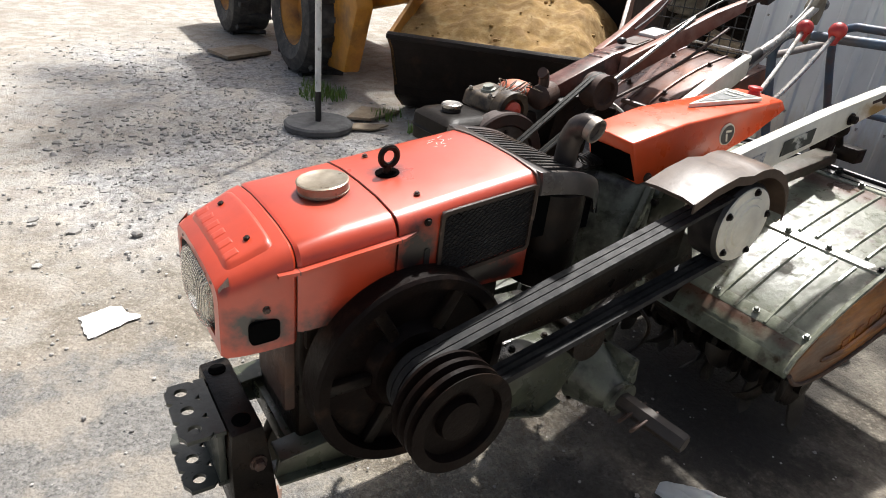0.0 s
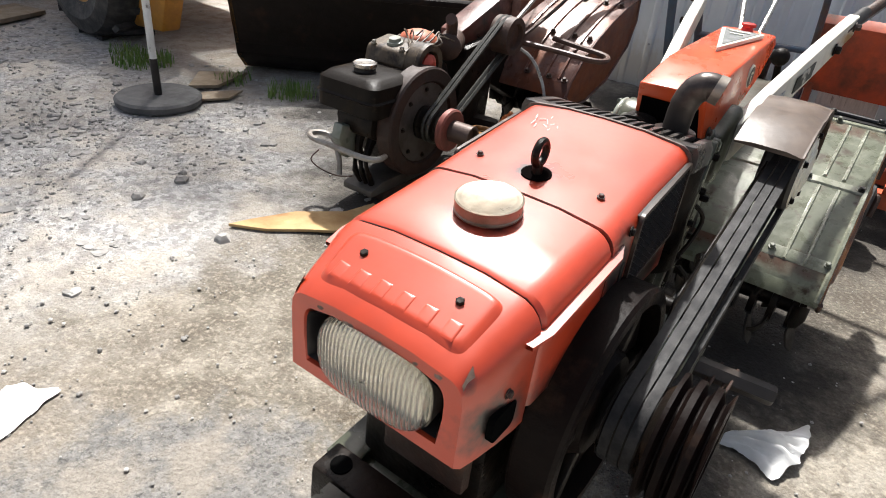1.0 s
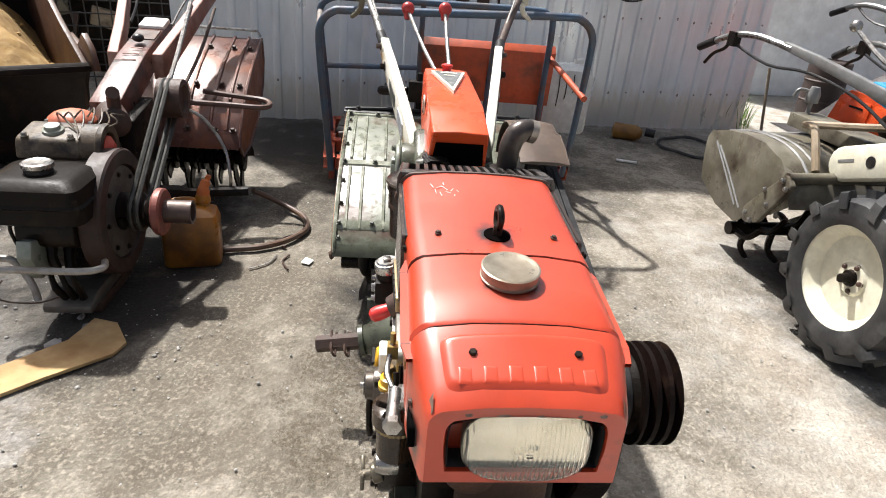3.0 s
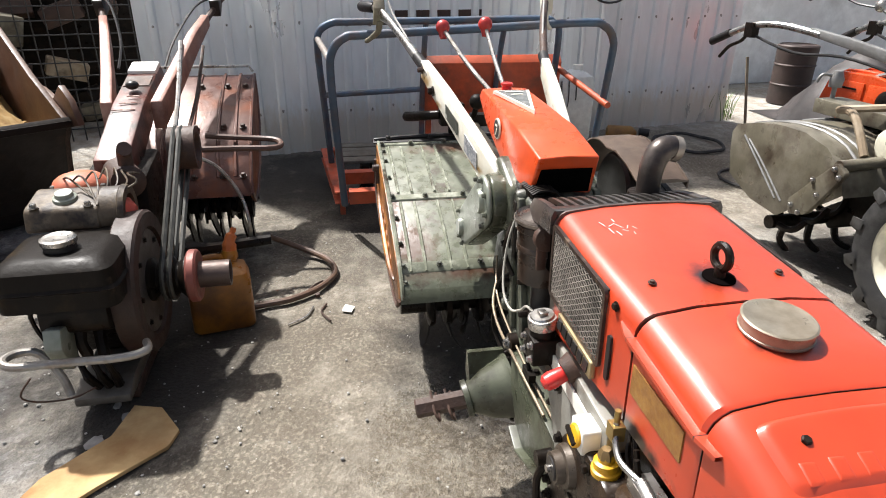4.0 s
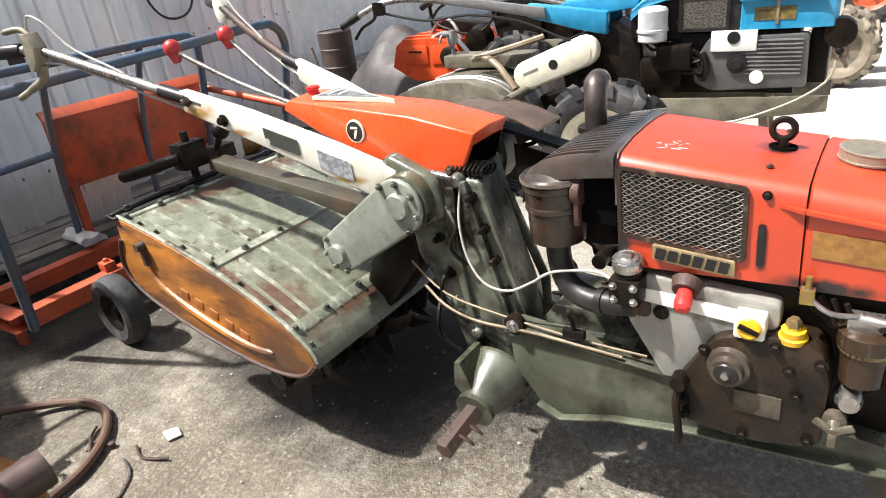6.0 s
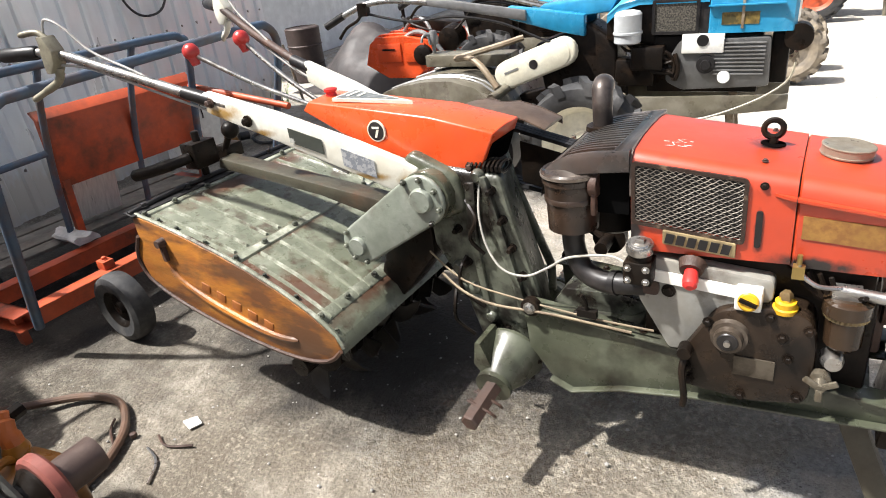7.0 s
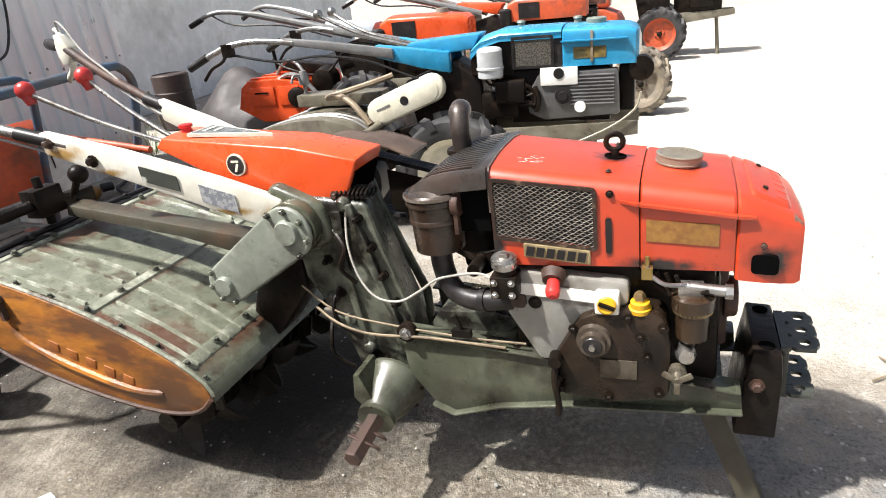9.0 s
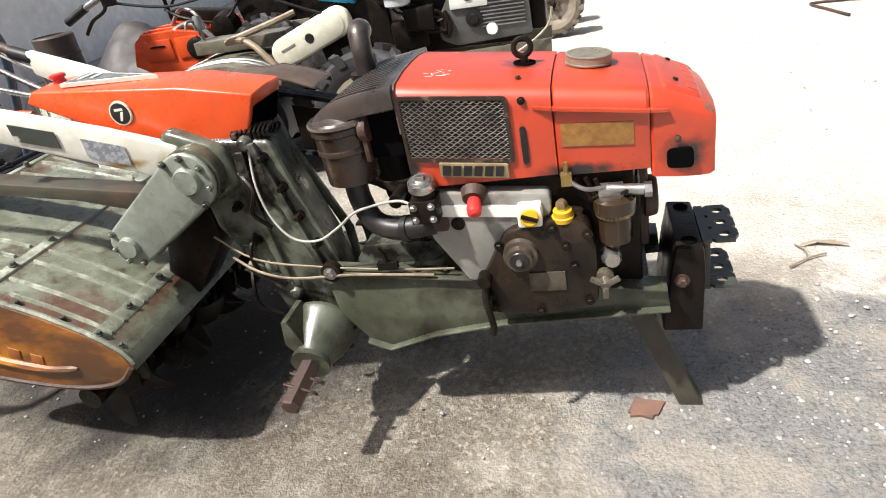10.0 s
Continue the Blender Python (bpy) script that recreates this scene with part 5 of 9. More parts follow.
    tri = Mesh().add([(-0.90, 0, tz(-0.90) + 0.0105), (-1.14, -0.058, tz(-1.14) + 0.009), (-1.14, 0.058, tz(-1.14) + 0.009), (-0.90, 0, tz(-0.90)), (-1.14, -0.058, tz(-1.14)), (-1.14, 0.058, tz(-1.14))],
                     [(0, 1, 2), (3, 5, 4), (0, 3, 4, 1), (1, 4, 5, 2), (2, 5, 3, 0)])
    to = part("triangle_badge", tri, CREAM, con, "triangular grey badge")
    tri2 = Mesh().add([(-0.94, 0, tz(-0.94) + 0.0118), (-1.132, -0.046, tz(-1.132) + 0.0105), (-1.132, 0.046, tz(-1.132) + 0.0105), (-0.94, 0, tz(-0.94)), (-1.132, -0.046, tz(-1.132)), (-1.132, 0.046, tz(-1.132))],
                      [(0, 1, 2), (3, 5, 4), (0, 3, 4, 1), (1, 4, 5, 2), (2, 5, 3, 0)])
    part("badge_field", tri2, mat("slate", (0.09, 0.10, 0.10), 0.5, col2=(0.25, 0.25, 0.24), scale=40), to)
    for k, (x, w_) in enumerate(((-1.105, 0.056), (-1.075, 0.036))):
        part("badge_bar", Mesh().box((x, 0, tz(x) + 0.0122), (0.009, w_, 0.002), pose(0, 0, 0, 0, 5.4, 0).to_3x3()), CREAM, to)
    part("red_button", Mesh().turned((-1.19, 0.0, 0.985), (-1.19, 0.0, 1.008), ((0, 0.017), (0.5, 0.014), (0.6, 0.02), (0.9, 0.02), (1, 0.014)), 18), mat("red_button", (0.5, 0.02, 0.015), 0.4), con)
    # arms, handle tubes, grips and levers
    ARM = mat("chipped_arm_paint", (0.72, 0.70, 0.61), 0.36, col2=(0.58, 0.545, 0.44), scale=7, grime=(0.20, 0.12, 0.05), grime_scale=8, grime_mix=(0.62, 0.70), bump=0.06, rough2=0.55, stain=(0.34, 0.21, 0.07),
              stains=[((-1.42, -0.235, 0.99), (0.07, 0.03, 0.022)), ((-1.30, -0.21, 0.925), (0.06, 0.03, 0.014)), ((-0.99, -0.16, 0.795), (0.10, 0.03, 0.012)), ((-0.86, -0.13, 0.755), (0.03, 0.03, 0.05)), ((-1.42, 0.235, 0.99), (0.07, 0.03, 0.022))])
    for s in (-1, 1):
        sec = [((-0.83, 0.112, 0.768), 0.098, 0.032), ((-1.00, 0.142, 0.842), 0.096, 0.034), ((-1.25, 0.186, 0.944), 0.082, 0.034), ((-1.47, 0.222, 1.024), 0.060, 0.032)]
        a = Mesh().loft([[(x, s * (y - t / 2), z - h / 2 - 0.01), (x, s * (y + t / 2), z - h / 2), (x, s * (y + t / 2), z + h / 2), (x, s * (y - t / 2), z + h / 2)] for (x, y, z), h, t in sec])
        arm = part("handle_arm", a, ARM, root, "chipped cream-white handle arm", 0.006)
        lb = Mesh().loft([[(-1.20, s * o1, 0.900), (-1.20, s * o1, 0.942), (-1.10, s * o2, 0.905), (-1.10, s * o2, 0.863)] for o1, o2 in ((0.1965, 0.1785), (0.1985, 0.1805))])
        part("label", lb, mat("dark_label", (0.05, 0.055, 0.045), 0.5, col2=(0.5, 0.5, 0.45), scale=9, mix=(0.52, 0.56)), arm, "dark and white warning label")
        lb2 = Mesh().loft([[(-1.045, s * o1, 0.829), (-1.045, s * o1, 0.879), (-0.95, s * o2, 0.842), (-0.95, s * o2, 0.792)] for o1, o2 in ((0.1675, 0.1515), (0.1695, 0.1535))])
        part("spec_plate", lb2, mat("grey_plate", (0.52, 0.53, 0.54), 0.4, 0.4, col2=(0.28, 0.3, 0.33), scale=70, mix=(0.48, 0.52)), arm, "grey specification plate")
        part("bolt", Mesh().bolt((-1.33, s * 0.216, 0.965), (0, s, 0), 0.012, 0.014), DARK_IRON, arm)
        part("bolt", Mesh().bolt((-1.445, s * 0.234, 1.022), (0, s, 0), 0.010, 0.014), RUST, arm)
        far = lambda pts: [(x - 0.05 * max(0, (-1.5 - x) / 0.6) * (s > 0), y + (0.075 if s > 0 else 0.015) * max(0, (-1.5 - x) / 0.6), z + 0.045 * max(0, (-1.5 - x) / 0.6) * (s > 0)) for x, y, z in pts]
        tb = Mesh().tube([(-1.40, s * 0.212, 1.010), (-1.55, s * 0.238, 1.055), (-1.78, s * 0.285, 1.130), (-1.93, s * 0.325, 1.185), (-2.00, s * 0.345, 1.205), (-2.08, s * 0.375, 1.212)], 0.0155, 12, 5)
        tb.v = far(tb.v)
        tu = part("handle_tube", tb, STEEL if s < 0 else RUST, root, "worn steel handle tube")
        part("tube_sleeve", Mesh().rod((-1.455, s * 0.222, 1.027), (-1.545, s * 0.238, 1.055), 0.0195, None, 16), BLACK, tu)
        hg = Mesh().turned((-2.04, s * 0.36, 1.21), (-2.17, s * 0.415, 1.213), ((0, 0.019), (0.05, 0.022), (0.9, 0.022), (1, 0.016)), 14)
        hg.v = far(hg.v)
        part("hand_grip", hg, BLACK, tu, "black rubber grip")
        lv = Mesh().loft([[(x - a_, s * (y - 0.022), z), (x + a_, s * (y - 0.022), z), (x + a_, s * (y + 0.022), z), (x - a_, s * (y + 0.022), z)] for x, y, z, a_ in ((-2.0, 0.350, 1.145, 0.014), (-1.99, 0.347, 1.175, 0.030), (-1.985, 0.345, 1.21, 0.034), (-1.99, 0.345, 1.235, 0.022), (-1.995, 0.346, 1.255, 0.016))])
        lv.tube([(-1.99, s * 0.345, 1.245), (-2.02, s * 0.355, 1.268), (-2.07, s * 0.385, 1.265)], [0.011, 0.010, 0.007], 8)
        lv.tube([(-1.98, s * 0.345, 1.16), (-2.0, s * 0.35, 1.12), (-2.06, s * 0.375, 1.09), (-2.10, s * 0.40, 1.07)], [0.014, 0.013, 0.011, 0.009], 8)
        lv.v = far(lv.v)
        part("clutch_lever", lv, CREAM if s > 0 else mat("olive_lever", (0.24, 0.22, 0.16), 0.5, 0.3, col2=(0.12, 0.1, 0.07), scale=20), tu, "worn cast hand lever", 0.003)
        cb = Mesh().tube([(-2.0, s * 0.345, 1.26), (-1.985, s * 0.335, 1.30), (-1.93, s * 0.32, 1.275), (-1.85, s * 0.30, 1.195), (-1.70, s * 0.265, 1.12), (-1.55, s * 0.23, 1.035), (-1.40, s * 0.20, 0.975), (-1.2, s * 0.165, 0.895)], 0.0042, 8, 5)
        cb.tube([(-1.97, s * 0.34, 1.165), (-1.88, s * 0.315, 1.15), (-1.75, s * 0.28, 1.10), (-1.6, s * 0.245, 1.04), (-1.45, s * 0.215, 0.985), (-1.25, s * 0.18, 0.90), (-1.05, s * 0.15, 0.80)], 0.0042, 8, 5)
        cb.v = far(cb.v)
        part("control_cable", cb, mat("grey_cable", (0.30, 0.29, 0.27), 0.45), tu, "grey control cables")
    KNOB = mat("red_knob", (0.42, 0.03, 0.025), 0.35, col2=(0.3, 0.02, 0.02), scale=20)
    for (bx_, by, bz_), (tx, ty, tzz) in (((-1.22, -0.02, 0.95), (-1.595, -0.135, 1.15)), ((-1.24, 0.02, 0.95), (-1.52, 0.006, 1.162))):
        sh = Mesh().tube([(bx_, by, bz_), ((bx_ + tx) / 2, (by + ty) / 2, (bz_ + tzz) / 2 - 0.012), (tx, ty, tzz)], 0.0075, 10)
        st = part("gear_lever", sh, STEEL, root, "steel gear lever with red knob")
        part("knob", Mesh().ball((tx, ty, tzz + 0.005), 0.026, 16, 10).turned((tx + 0.01, ty, tzz - 0.035), (tx, ty, tzz), ((0, 0.013), (1, 0.02)), 14), KNOB, st, "red ball knob")


TINE = mat("soiled_blade", (0.010, 0.0075, 0.005), 0.55, 0.0, col2=(0.03, 0.022, 0.015), scale=12, grime=(0.012, 0.009, 0.007), grime_scale=9, bump=0.3)


def tiller(root):
    y0, y1 = -0.378, 0.448
    prof = [(-1.005, 0.352), (-1.022, 0.392), (-1.10, 0.452), (-1.20, 0.507), (-1.32, 0.560), (-1.45, 0.605), (-1.60, 0.648), (-1.72, 0.677), (-1.80, 0.692)]
    c = Mesh()
    top = prof
    c.loft([[(x, y, z) for x, z in top] + [(x + 0.006, y, z - 0.012) for x, z in reversed(top)] for y in (y0, y1)])
    cov = part("tiller_cover", c, GREEN_WORN, root, "worn grey-green tiller cover with raised ribs", 0.002)
    rib = Mesh()

    def on(x):
        for (xa, za), (xb, zb) in zip(prof, prof[1:]):
            if xb <= x <= xa:
                return za + (zb - za) * (x - xa) / (xb - xa)
        return prof[-1][1]

    for y in (-0.335, -0.285, -0.20, -0.145, 0.17, 0.225, 0.32, 0.375):
        for xa, xb in ((-1.06, -1.345), (-1.40, -1.735)):
            xs = [xa + (xb - xa) * i / 6 for i in range(7)]
            r_ = Mesh().loft([[(x, y - 0.0075, on(x) - 0.003), (x, y - 0.003, on(x) + 0.008), (x, y + 0.003, on(x) + 0.008), (x, y + 0.0075, on(x) - 0.003)] for x in xs])
            part("rib", r_, RIB_GREEN, cov)
    for x, hgt in ((-1.372, 0.006), (-1.075, 0.005), (-1.77, 0.005)):
        s_ = Mesh().loft([[(x - 0.016, y, on(x - 0.016) + 0.001), (x - 0.013, y, on(x - 0.013) + hgt), (x + 0.013, y, on(x + 0.013) + hgt), (x + 0.016, y, on(x + 0.016) + 0.001)] for y in (y0 + 0.005, y1 - 0.005)])
        part("cross_band", s_, RIB_GREEN, cov)
    for y in (-0.36, -0.24, -0.10, 0.15, 0.28, 0.43):
        for x in (-1.372, -1.075, -1.76):
            part("bolt", Mesh().bolt((x, y, on(x) + 0.008), (0.4, 0, 1), 0.0075, 0.009), OILY_GREEN, cov)
    for y in (y0 + 0.006, y1 - 0.006):
        part("edge_fold", Mesh().tube([(x, y, z + 0.003) for x, z in prof], 0.0075, 6, 2), RIB_GREEN, cov)
    for x in (-1.03, -1.16, -1.27, -1.50, -1.62, -1.70):
        part("bolt", Mesh().bolt((x, y0 + 0.020, on(x) + 0.003), (0.35, 0, 1), 0.006, 0.007), OILY_GREEN, cov)
    rm = Mesh().tube([(-1.80, y0 - 0.01, 0.700), (-1.81, -0.2, 0.708), (-1.81, 0.1, 0.705), (-1.80, y1 + 0.01, 0.702)], 0.010, 8)
    rm.box((-1.80, (y0 + y1) / 2, 0.697), (0.05, y1 - y0 + 0.03, 0.006), pose(0, 0, 0, 0, 10, 0).to_3x3())
    for y in (-0.33, -0.15, 0.05, 0.25, 0.40):
        rm.bolt((-1.80, y, 0.702), (0, 0, 1), 0.010, 0.012)
    part("rubber_flap_strip", rm, BLACK, cov, "black rear edging strip", 0.001)
    SIDE = mat("rusty_orange_plate", (0.37, 0.145, 0.025), 0.38, col2=(0.25, 0.080, 0.022), scale=22, mix=(0.46, 0.66), grime=(0.11, 0.048, 0.022), grime_scale=11, grime_mix=(0.47, 0.62), stretch=(0.45, 1, 1.4), bump=0.3, bump_scale=35, stains=[((-1.13, -0.38, 0.36), (0.14, 0.3, 0.12)), ((-1.13, 0.448, 0.36), (0.14, 0.3, 0.12)), ((-1.30, -0.38, 0.55), (0.22, 0.3, 0.05))], stain=(0.10, 0.048, 0.024))
    for s, y in ((-1, y0), (1, y1)):
        low = [(-1.80, 0.62), (-1.84, 0.54), (-1.815, 0.465), (-1.70, 0.400), (-1.50, 0.338), (-1.30, 0.298), (-1.16, 0.288), (-1.06, 0.306), (-1.005, 0.352)]
        pl = Mesh().prism(prof + low, "y", y - 0.004, y + 0.004)
        so = part("side_plate", pl, SIDE, cov, "rusty orange side plate", 0.002)
        rim = Mesh()
        pts = [(x, z) for x, z in low]
        rim.tube([(x, y + s * 0.006, z) for x, z in pts], 0.007, 6, 3)
        part("folded_rim", rim, RUST, so)
        rd = Mesh().tube([(-1.70, y + s * 0.006, 0.585), (-1.66, y + s * 0.008, 0.50), (-1.55, y + s * 0.009, 0.438), (-1.40, y + s * 0.009, 0.386), (-1.26, y + s * 0.008, 0.352), (-1.17, y + s * 0.005, 0.350)], [0.004, 0.010, 0.012, 0.012, 0.010, 0.004], 8, 4)
        part("pressed_ridge", rd, SIDE, so)
        for k in range(5):
            part("embossed_block", Mesh().box((-1.53 + 0.062 * k, y + s * 0.0045, 0.47 - 0.022 * k), (0.036, 0.004, 0.030), pose(0, 0, 0, 0, 18, 0).to_3x3()), mat("raised_rust", (0.27, 0.09, 0.02), 0.55, col2=(0.14, 0.05, 0.02), scale=14), so, bevel=0.001)
        bk = Mesh().turned((-1.675, y, 0.615), (-1.675, y + s * 0.03, 0.615), ((0, 0.016), (1, 0.013)), 12).box((-1.675, y + s * 0.012, 0.585), (0.014, 0.014, 0.07))
        part("stay_pin", bk, RUST, so)
    # tine rotor
    rx, rz = -1.225, 0.222
    rot = part("tine_shaft", Mesh().rod((rx, y0 + 0.02, rz), (rx, y1 - 0.02, rz), 0.034), DARK_IRON, root, "dark soiled tine rotor")
    pts = [(0.02, 0.0), (0.07, 0.008), (0.115, 0.025), (0.140, 0.05), (0.150, 0.075)]
    for i in range(12):
        y = y0 + 0.13 + i * (y1 - y0 - 0.18) / 11
        out = 1 if i % 2 else -1
        part("tine_holder", Mesh().turned((rx, y - 0.012, rz), (rx, y + 0.012, rz), ((0, 0.04), (0.1, 0.085), (0.9, 0.085), (1, 0.04)), 12), DARK_IRON, rot)
        for k in range(3):
            a = i * 0.75 + k * math.tau / 3
            ca, sa = math.cos(a), math.sin(a)
            tn = Mesh()
            ring = []
            for (u, v), q, w_ in zip(pts, (0, 0, 0.008 * out, 0.022 * out, 0.036 * out), (0.024, 0.032, 0.042, 0.042, 0.024)):
                ring.append([(rx + u * ca - (v + e) * sa, y + q + d, rz + u * sa + (v + e) * ca) for e, d in ((-w_, -0.004), (-w_, 0.004), (w_, 0.004), (w_, -0.004))])
            part("tine", tn.loft(ring), TINE, rot, bevel=0.002)
    sup = Mesh().prism([(-0.86, 0.66), (-1.02, 0.58), (-1.08, 0.42), (-1.25, 0.25), (-1.24, 0.19), (-1.15, 0.20), (-0.98, 0.38), (-0.86, 0.52)], "y", -0.06, 0.06)
    part("tiller_gear_leg", sup, DARK_IRON, root, "dark greasy tiller gear leg", 0.01)
    # beam and depth hitch above the cover
    bm_ = Mesh().prism([(-0.98, 0.61), (-1.05, 0.668), (-1.75, 0.772), (-1.76, 0.735), (-1.30, 0.665), (-1.05, 0.60)], "y", -0.03, 0.045)
    part("tiller_beam", bm_, mat("rusty_beam", (0.055, 0.050, 0.034), 0.45, col2=(0.075, 0.045, 0.026), scale=8, mix=(0.50, 0.66), grime=(0.03, 0.02, 0.013), grime_scale=6, grime_mix=(0.48, 0.64), bump=0.3), root, "rusty grey-green tiller beam", 0.006)
    hx = Mesh().box((-1.80, -0.06, 0.80), (0.07, 0.10, 0.09)).box((-1.79, 0.06, 0.775), (0.06, 0.08, 0.05)).rod((-1.80, -0.06, 0.72), (-1.80, -0.06, 0.88), 0.014)
    hx.tube([(-1.79, -0.11, 0.80), (-1.83, -0.17, 0.79), (-1.90, -0.21, 0.775), (-1.96, -0.235, 0.765)], [0.02, 0.022, 0.022, 0.016], 8)
    hx.ball((-1.72, 0.03, 0.86), 0.032, 14, 8).rod((-1.78, 0.03, 0.78), (-1.72, 0.03, 0.86), 0.012)
    part("rear_coupling", hx, DARK_IRON, root, "black greasy rear coupling with lever", 0.004)


tractor = walking_tractor()


# ---- the old red-brown walking tractor ----
OLDRED = mat("faded_red_paint", (0.105, 0.030, 0.020), 0.36, col2=(0.22, 0.115, 0.092), scale=7, mix=(0.52, 0.70), grime=(0.028, 0.015, 0.010), grime_scale=9, grime_mix=(0.49, 0.62), bump=0.25, bump_scale=50)
PINK = mat("peeling_primer", (0.25, 0.098, 0.062), 0.42, col2=(0.34, 0.20, 0.155), scale=7, grime=(0.12, 0.038, 0.022), grime_scale=9, grime_mix=(0.5, 0.68), bump=0.15)
TAN = mat("tan_dusty_metal", (0.22, 0.165, 0.105), 0.55, 0.1, col2=(0.32, 0.27, 0.20), scale=10, grime=(0.05, 0.03, 0.018), grime_scale=8, bump=0.35, bump_scale=50)


OLDTAN = mat("greasy_tan_casting", (0.090, 0.062, 0.035), 0.55, 0.0, col2=(0.16, 0.125, 0.08), scale=15, mix=(0.50, 0.68), grime=(0.022, 0.013, 0.008), grime_scale=13, grime_mix=(0.45, 0.57), bump=0.45, bump_scale=40)


def old_tractor():
    root = thing("old_walking_tractor", pose(-1.05, -1.41, 0, 0, 0, 2.7), "rusty red walking tractor with exposed engine and tiller", "walking tractor")
    # fuel tank
    t = Mesh().loft([[(x, y, z) for x, y in rounded(rect(-0.17 + i, -0.165 + i, 0.125 - i, 0.165 - i), 0.05)] for z, i in ((0.405, 0.03), (0.42, 0.0), (0.475, 0.0), (0.482, -0.008), (0.49, 0.0), (0.54, 0.004), (0.562, 0.03), (0.568, 0.06))])
    tank = part("fuel_tank", t, mat("dark_tank", (0.0095, 0.0075, 0.006), 0.42, col2=(0.05, 0.036, 0.026), scale=9, mix=(0.62, 0.72), grime=(0.026, 0.018, 0.009), grime_scale=6, grime_mix=(0.54, 0.68), bump=0.2, spec=0.09), root, "black fuel tank with bare scratches")
    part("tank_neck", Mesh().turned((0.0, 0.0, 0.56), (0, 0, 0.588), ((0, 0.046), (1, 0.044)), 24), BLACK, tank)
    part("tank_cap", Mesh().turned((0.0, 0.0, 0.583), (0, 0, 0.606), ((0, 0.046), (0.2, 0.05), (0.8, 0.05), (1, 0.042), (0.9, 0.03), (0.9, 0.002)), 30), STEEL, tank, "bright aluminium filler cap")
    # crankcase and head
    c = Mesh().prism(rounded([(0.07, 0.41), (0.08, 0.32), (-0.02, 0.275), (-0.12, 0.13), (-0.40, 0.11), (-0.50, 0.30), (-0.44, 0.56), (-0.17, 0.56)], 0.03), "y", -0.085, 0.11)
    blk = part("engine_block", c, DARK_IRON, root, "black oily engine block", 0.01)
    h = Mesh().prism(rounded([(-0.17, 0.55), (-0.19, 0.625), (-0.33, 0.65), (-0.42, 0.62), (-0.43, 0.54)], 0.02), "y", -0.16, 0.06)
    head = part("rocker_cover", h, OLDTAN, blk, "dusty tan rocker cover", 0.012, 3)
    part("oil_cap", Mesh().turned((-0.25, -0.05, 0.635), (-0.245, -0.05, 0.662), ((0, 0.038), (0.4, 0.036), (0.5, 0.028), (1, 0.026)), 22), CAST, head, "pale round oil cap")
    for x, y in ((-0.2, -0.13), (-0.2, 0.03), (-0.38, -0.13), (-0.38, 0.03)):
        part("bolt", Mesh().bolt((x, y, 0.628), (0, 0, 1), 0.010, 0.012), STEEL, head)
    part("fan_shroud", Mesh().turned((-0.27, 0.05, 0.575), (-0.27, 0.135, 0.575), ((0, 0.05), (0.1, 0.088), (0.75, 0.09), (0.8, 0.094), (1, 0.090), (1.0, 0.062), (0.6, 0.055)), 26), OLDTAN, blk, "tan round fan housing")
    part("red_fan_hub", Mesh().turned((-0.27, 0.10, 0.575), (-0.27, 0.152, 0.575), ((0, 0.05), (0.6, 0.047), (1, 0.02)), 20), mat("faded_red", (0.5, 0.07, 0.04), 0.5), blk, "red fan hub")
    for i in range(7):
        a = i * 0.9
        rag = Mesh().tube([(-0.40 + 0.04 * math.sin(a), -0.10 + 0.04 * i, 0.66), (-0.36 + 0.05 * math.cos(a), -0.05 + 0.03 * i, 0.69), (-0.30, -0.02 + 0.03 * i, 0.665), (-0.22 + 0.03 * math.sin(a), 0.06, 0.63)], 0.0035, 6)
        part("wire", rag, OLDTAN, blk, "loose tan wire")
    part("orange_cover", Mesh().ball((-0.43, -0.06, 0.63), 0.075, 16, 8, (1.2, 1.2, 0.6)), mat("dull_orange", (0.5, 0.13, 0.06), 0.5, col2=(0.35, 0.1, 0.06), scale=9), blk, "dull orange domed cover")
    part("exhaust_pipe", Mesh().tube([(-0.48, 0.08, 0.58), (-0.485, 0.085, 0.66), (-0.475, 0.09, 0.725), (-0.45, 0.10, 0.745)], 0.026, 12, 4), RUST, blk)
    part("muffler", Mesh().turned((-0.60, 0.02, 0.62), (-0.44, 0.10, 0.62), ((0, 0.03), (0.1, 0.06), (0.9, 0.06), (1, 0.03)), 20), RUST, blk)
    for i in range(6):
        pp = Mesh().tube([(0.02 - 0.05 * i, -0.10, 0.42), (0.03 - 0.06 * i, -0.12, 0.36), (0.0 - 0.05 * i, -0.11, 0.25), (-0.05 - 0.04 * i, -0.095, 0.18)], 0.007, 6)
        part("fuel_pipe", pp, DARK_IRON, blk)
    # flywheel and power take-off
    f = Mesh()
    wheel_like(f, -0.20, 0.345, 0.105, 0.185, ((0, 0.10), (0, 0.236), (0.08, 0.244), (0.9, 0.244), (1, 0.236), (1, 0.186), (0.8, 0.180), (0.8, 0.05)), 52)
    fly = part("flywheel", f, mat("brown_rust", (0.034, 0.014, 0.009), 0.6, 0.0, col2=(0.014, 0.009, 0.007), scale=9, bump=0.3), root, "brown rusted flywheel with bare steel face")
    part("steel_face", Mesh().turned((-0.20, 0.165, 0.345), (-0.20, 0.1755, 0.345), ((0, 0.178), (1, 0.176), (1, 0.06)), 44), mat("dull_steel", (0.10, 0.092, 0.085), 0.45, 0.4, col2=(0.035, 0.026, 0.02), scale=9), fly, "dull bare steel disc")
    for i in range(8):
        a = i * math.pi / 4
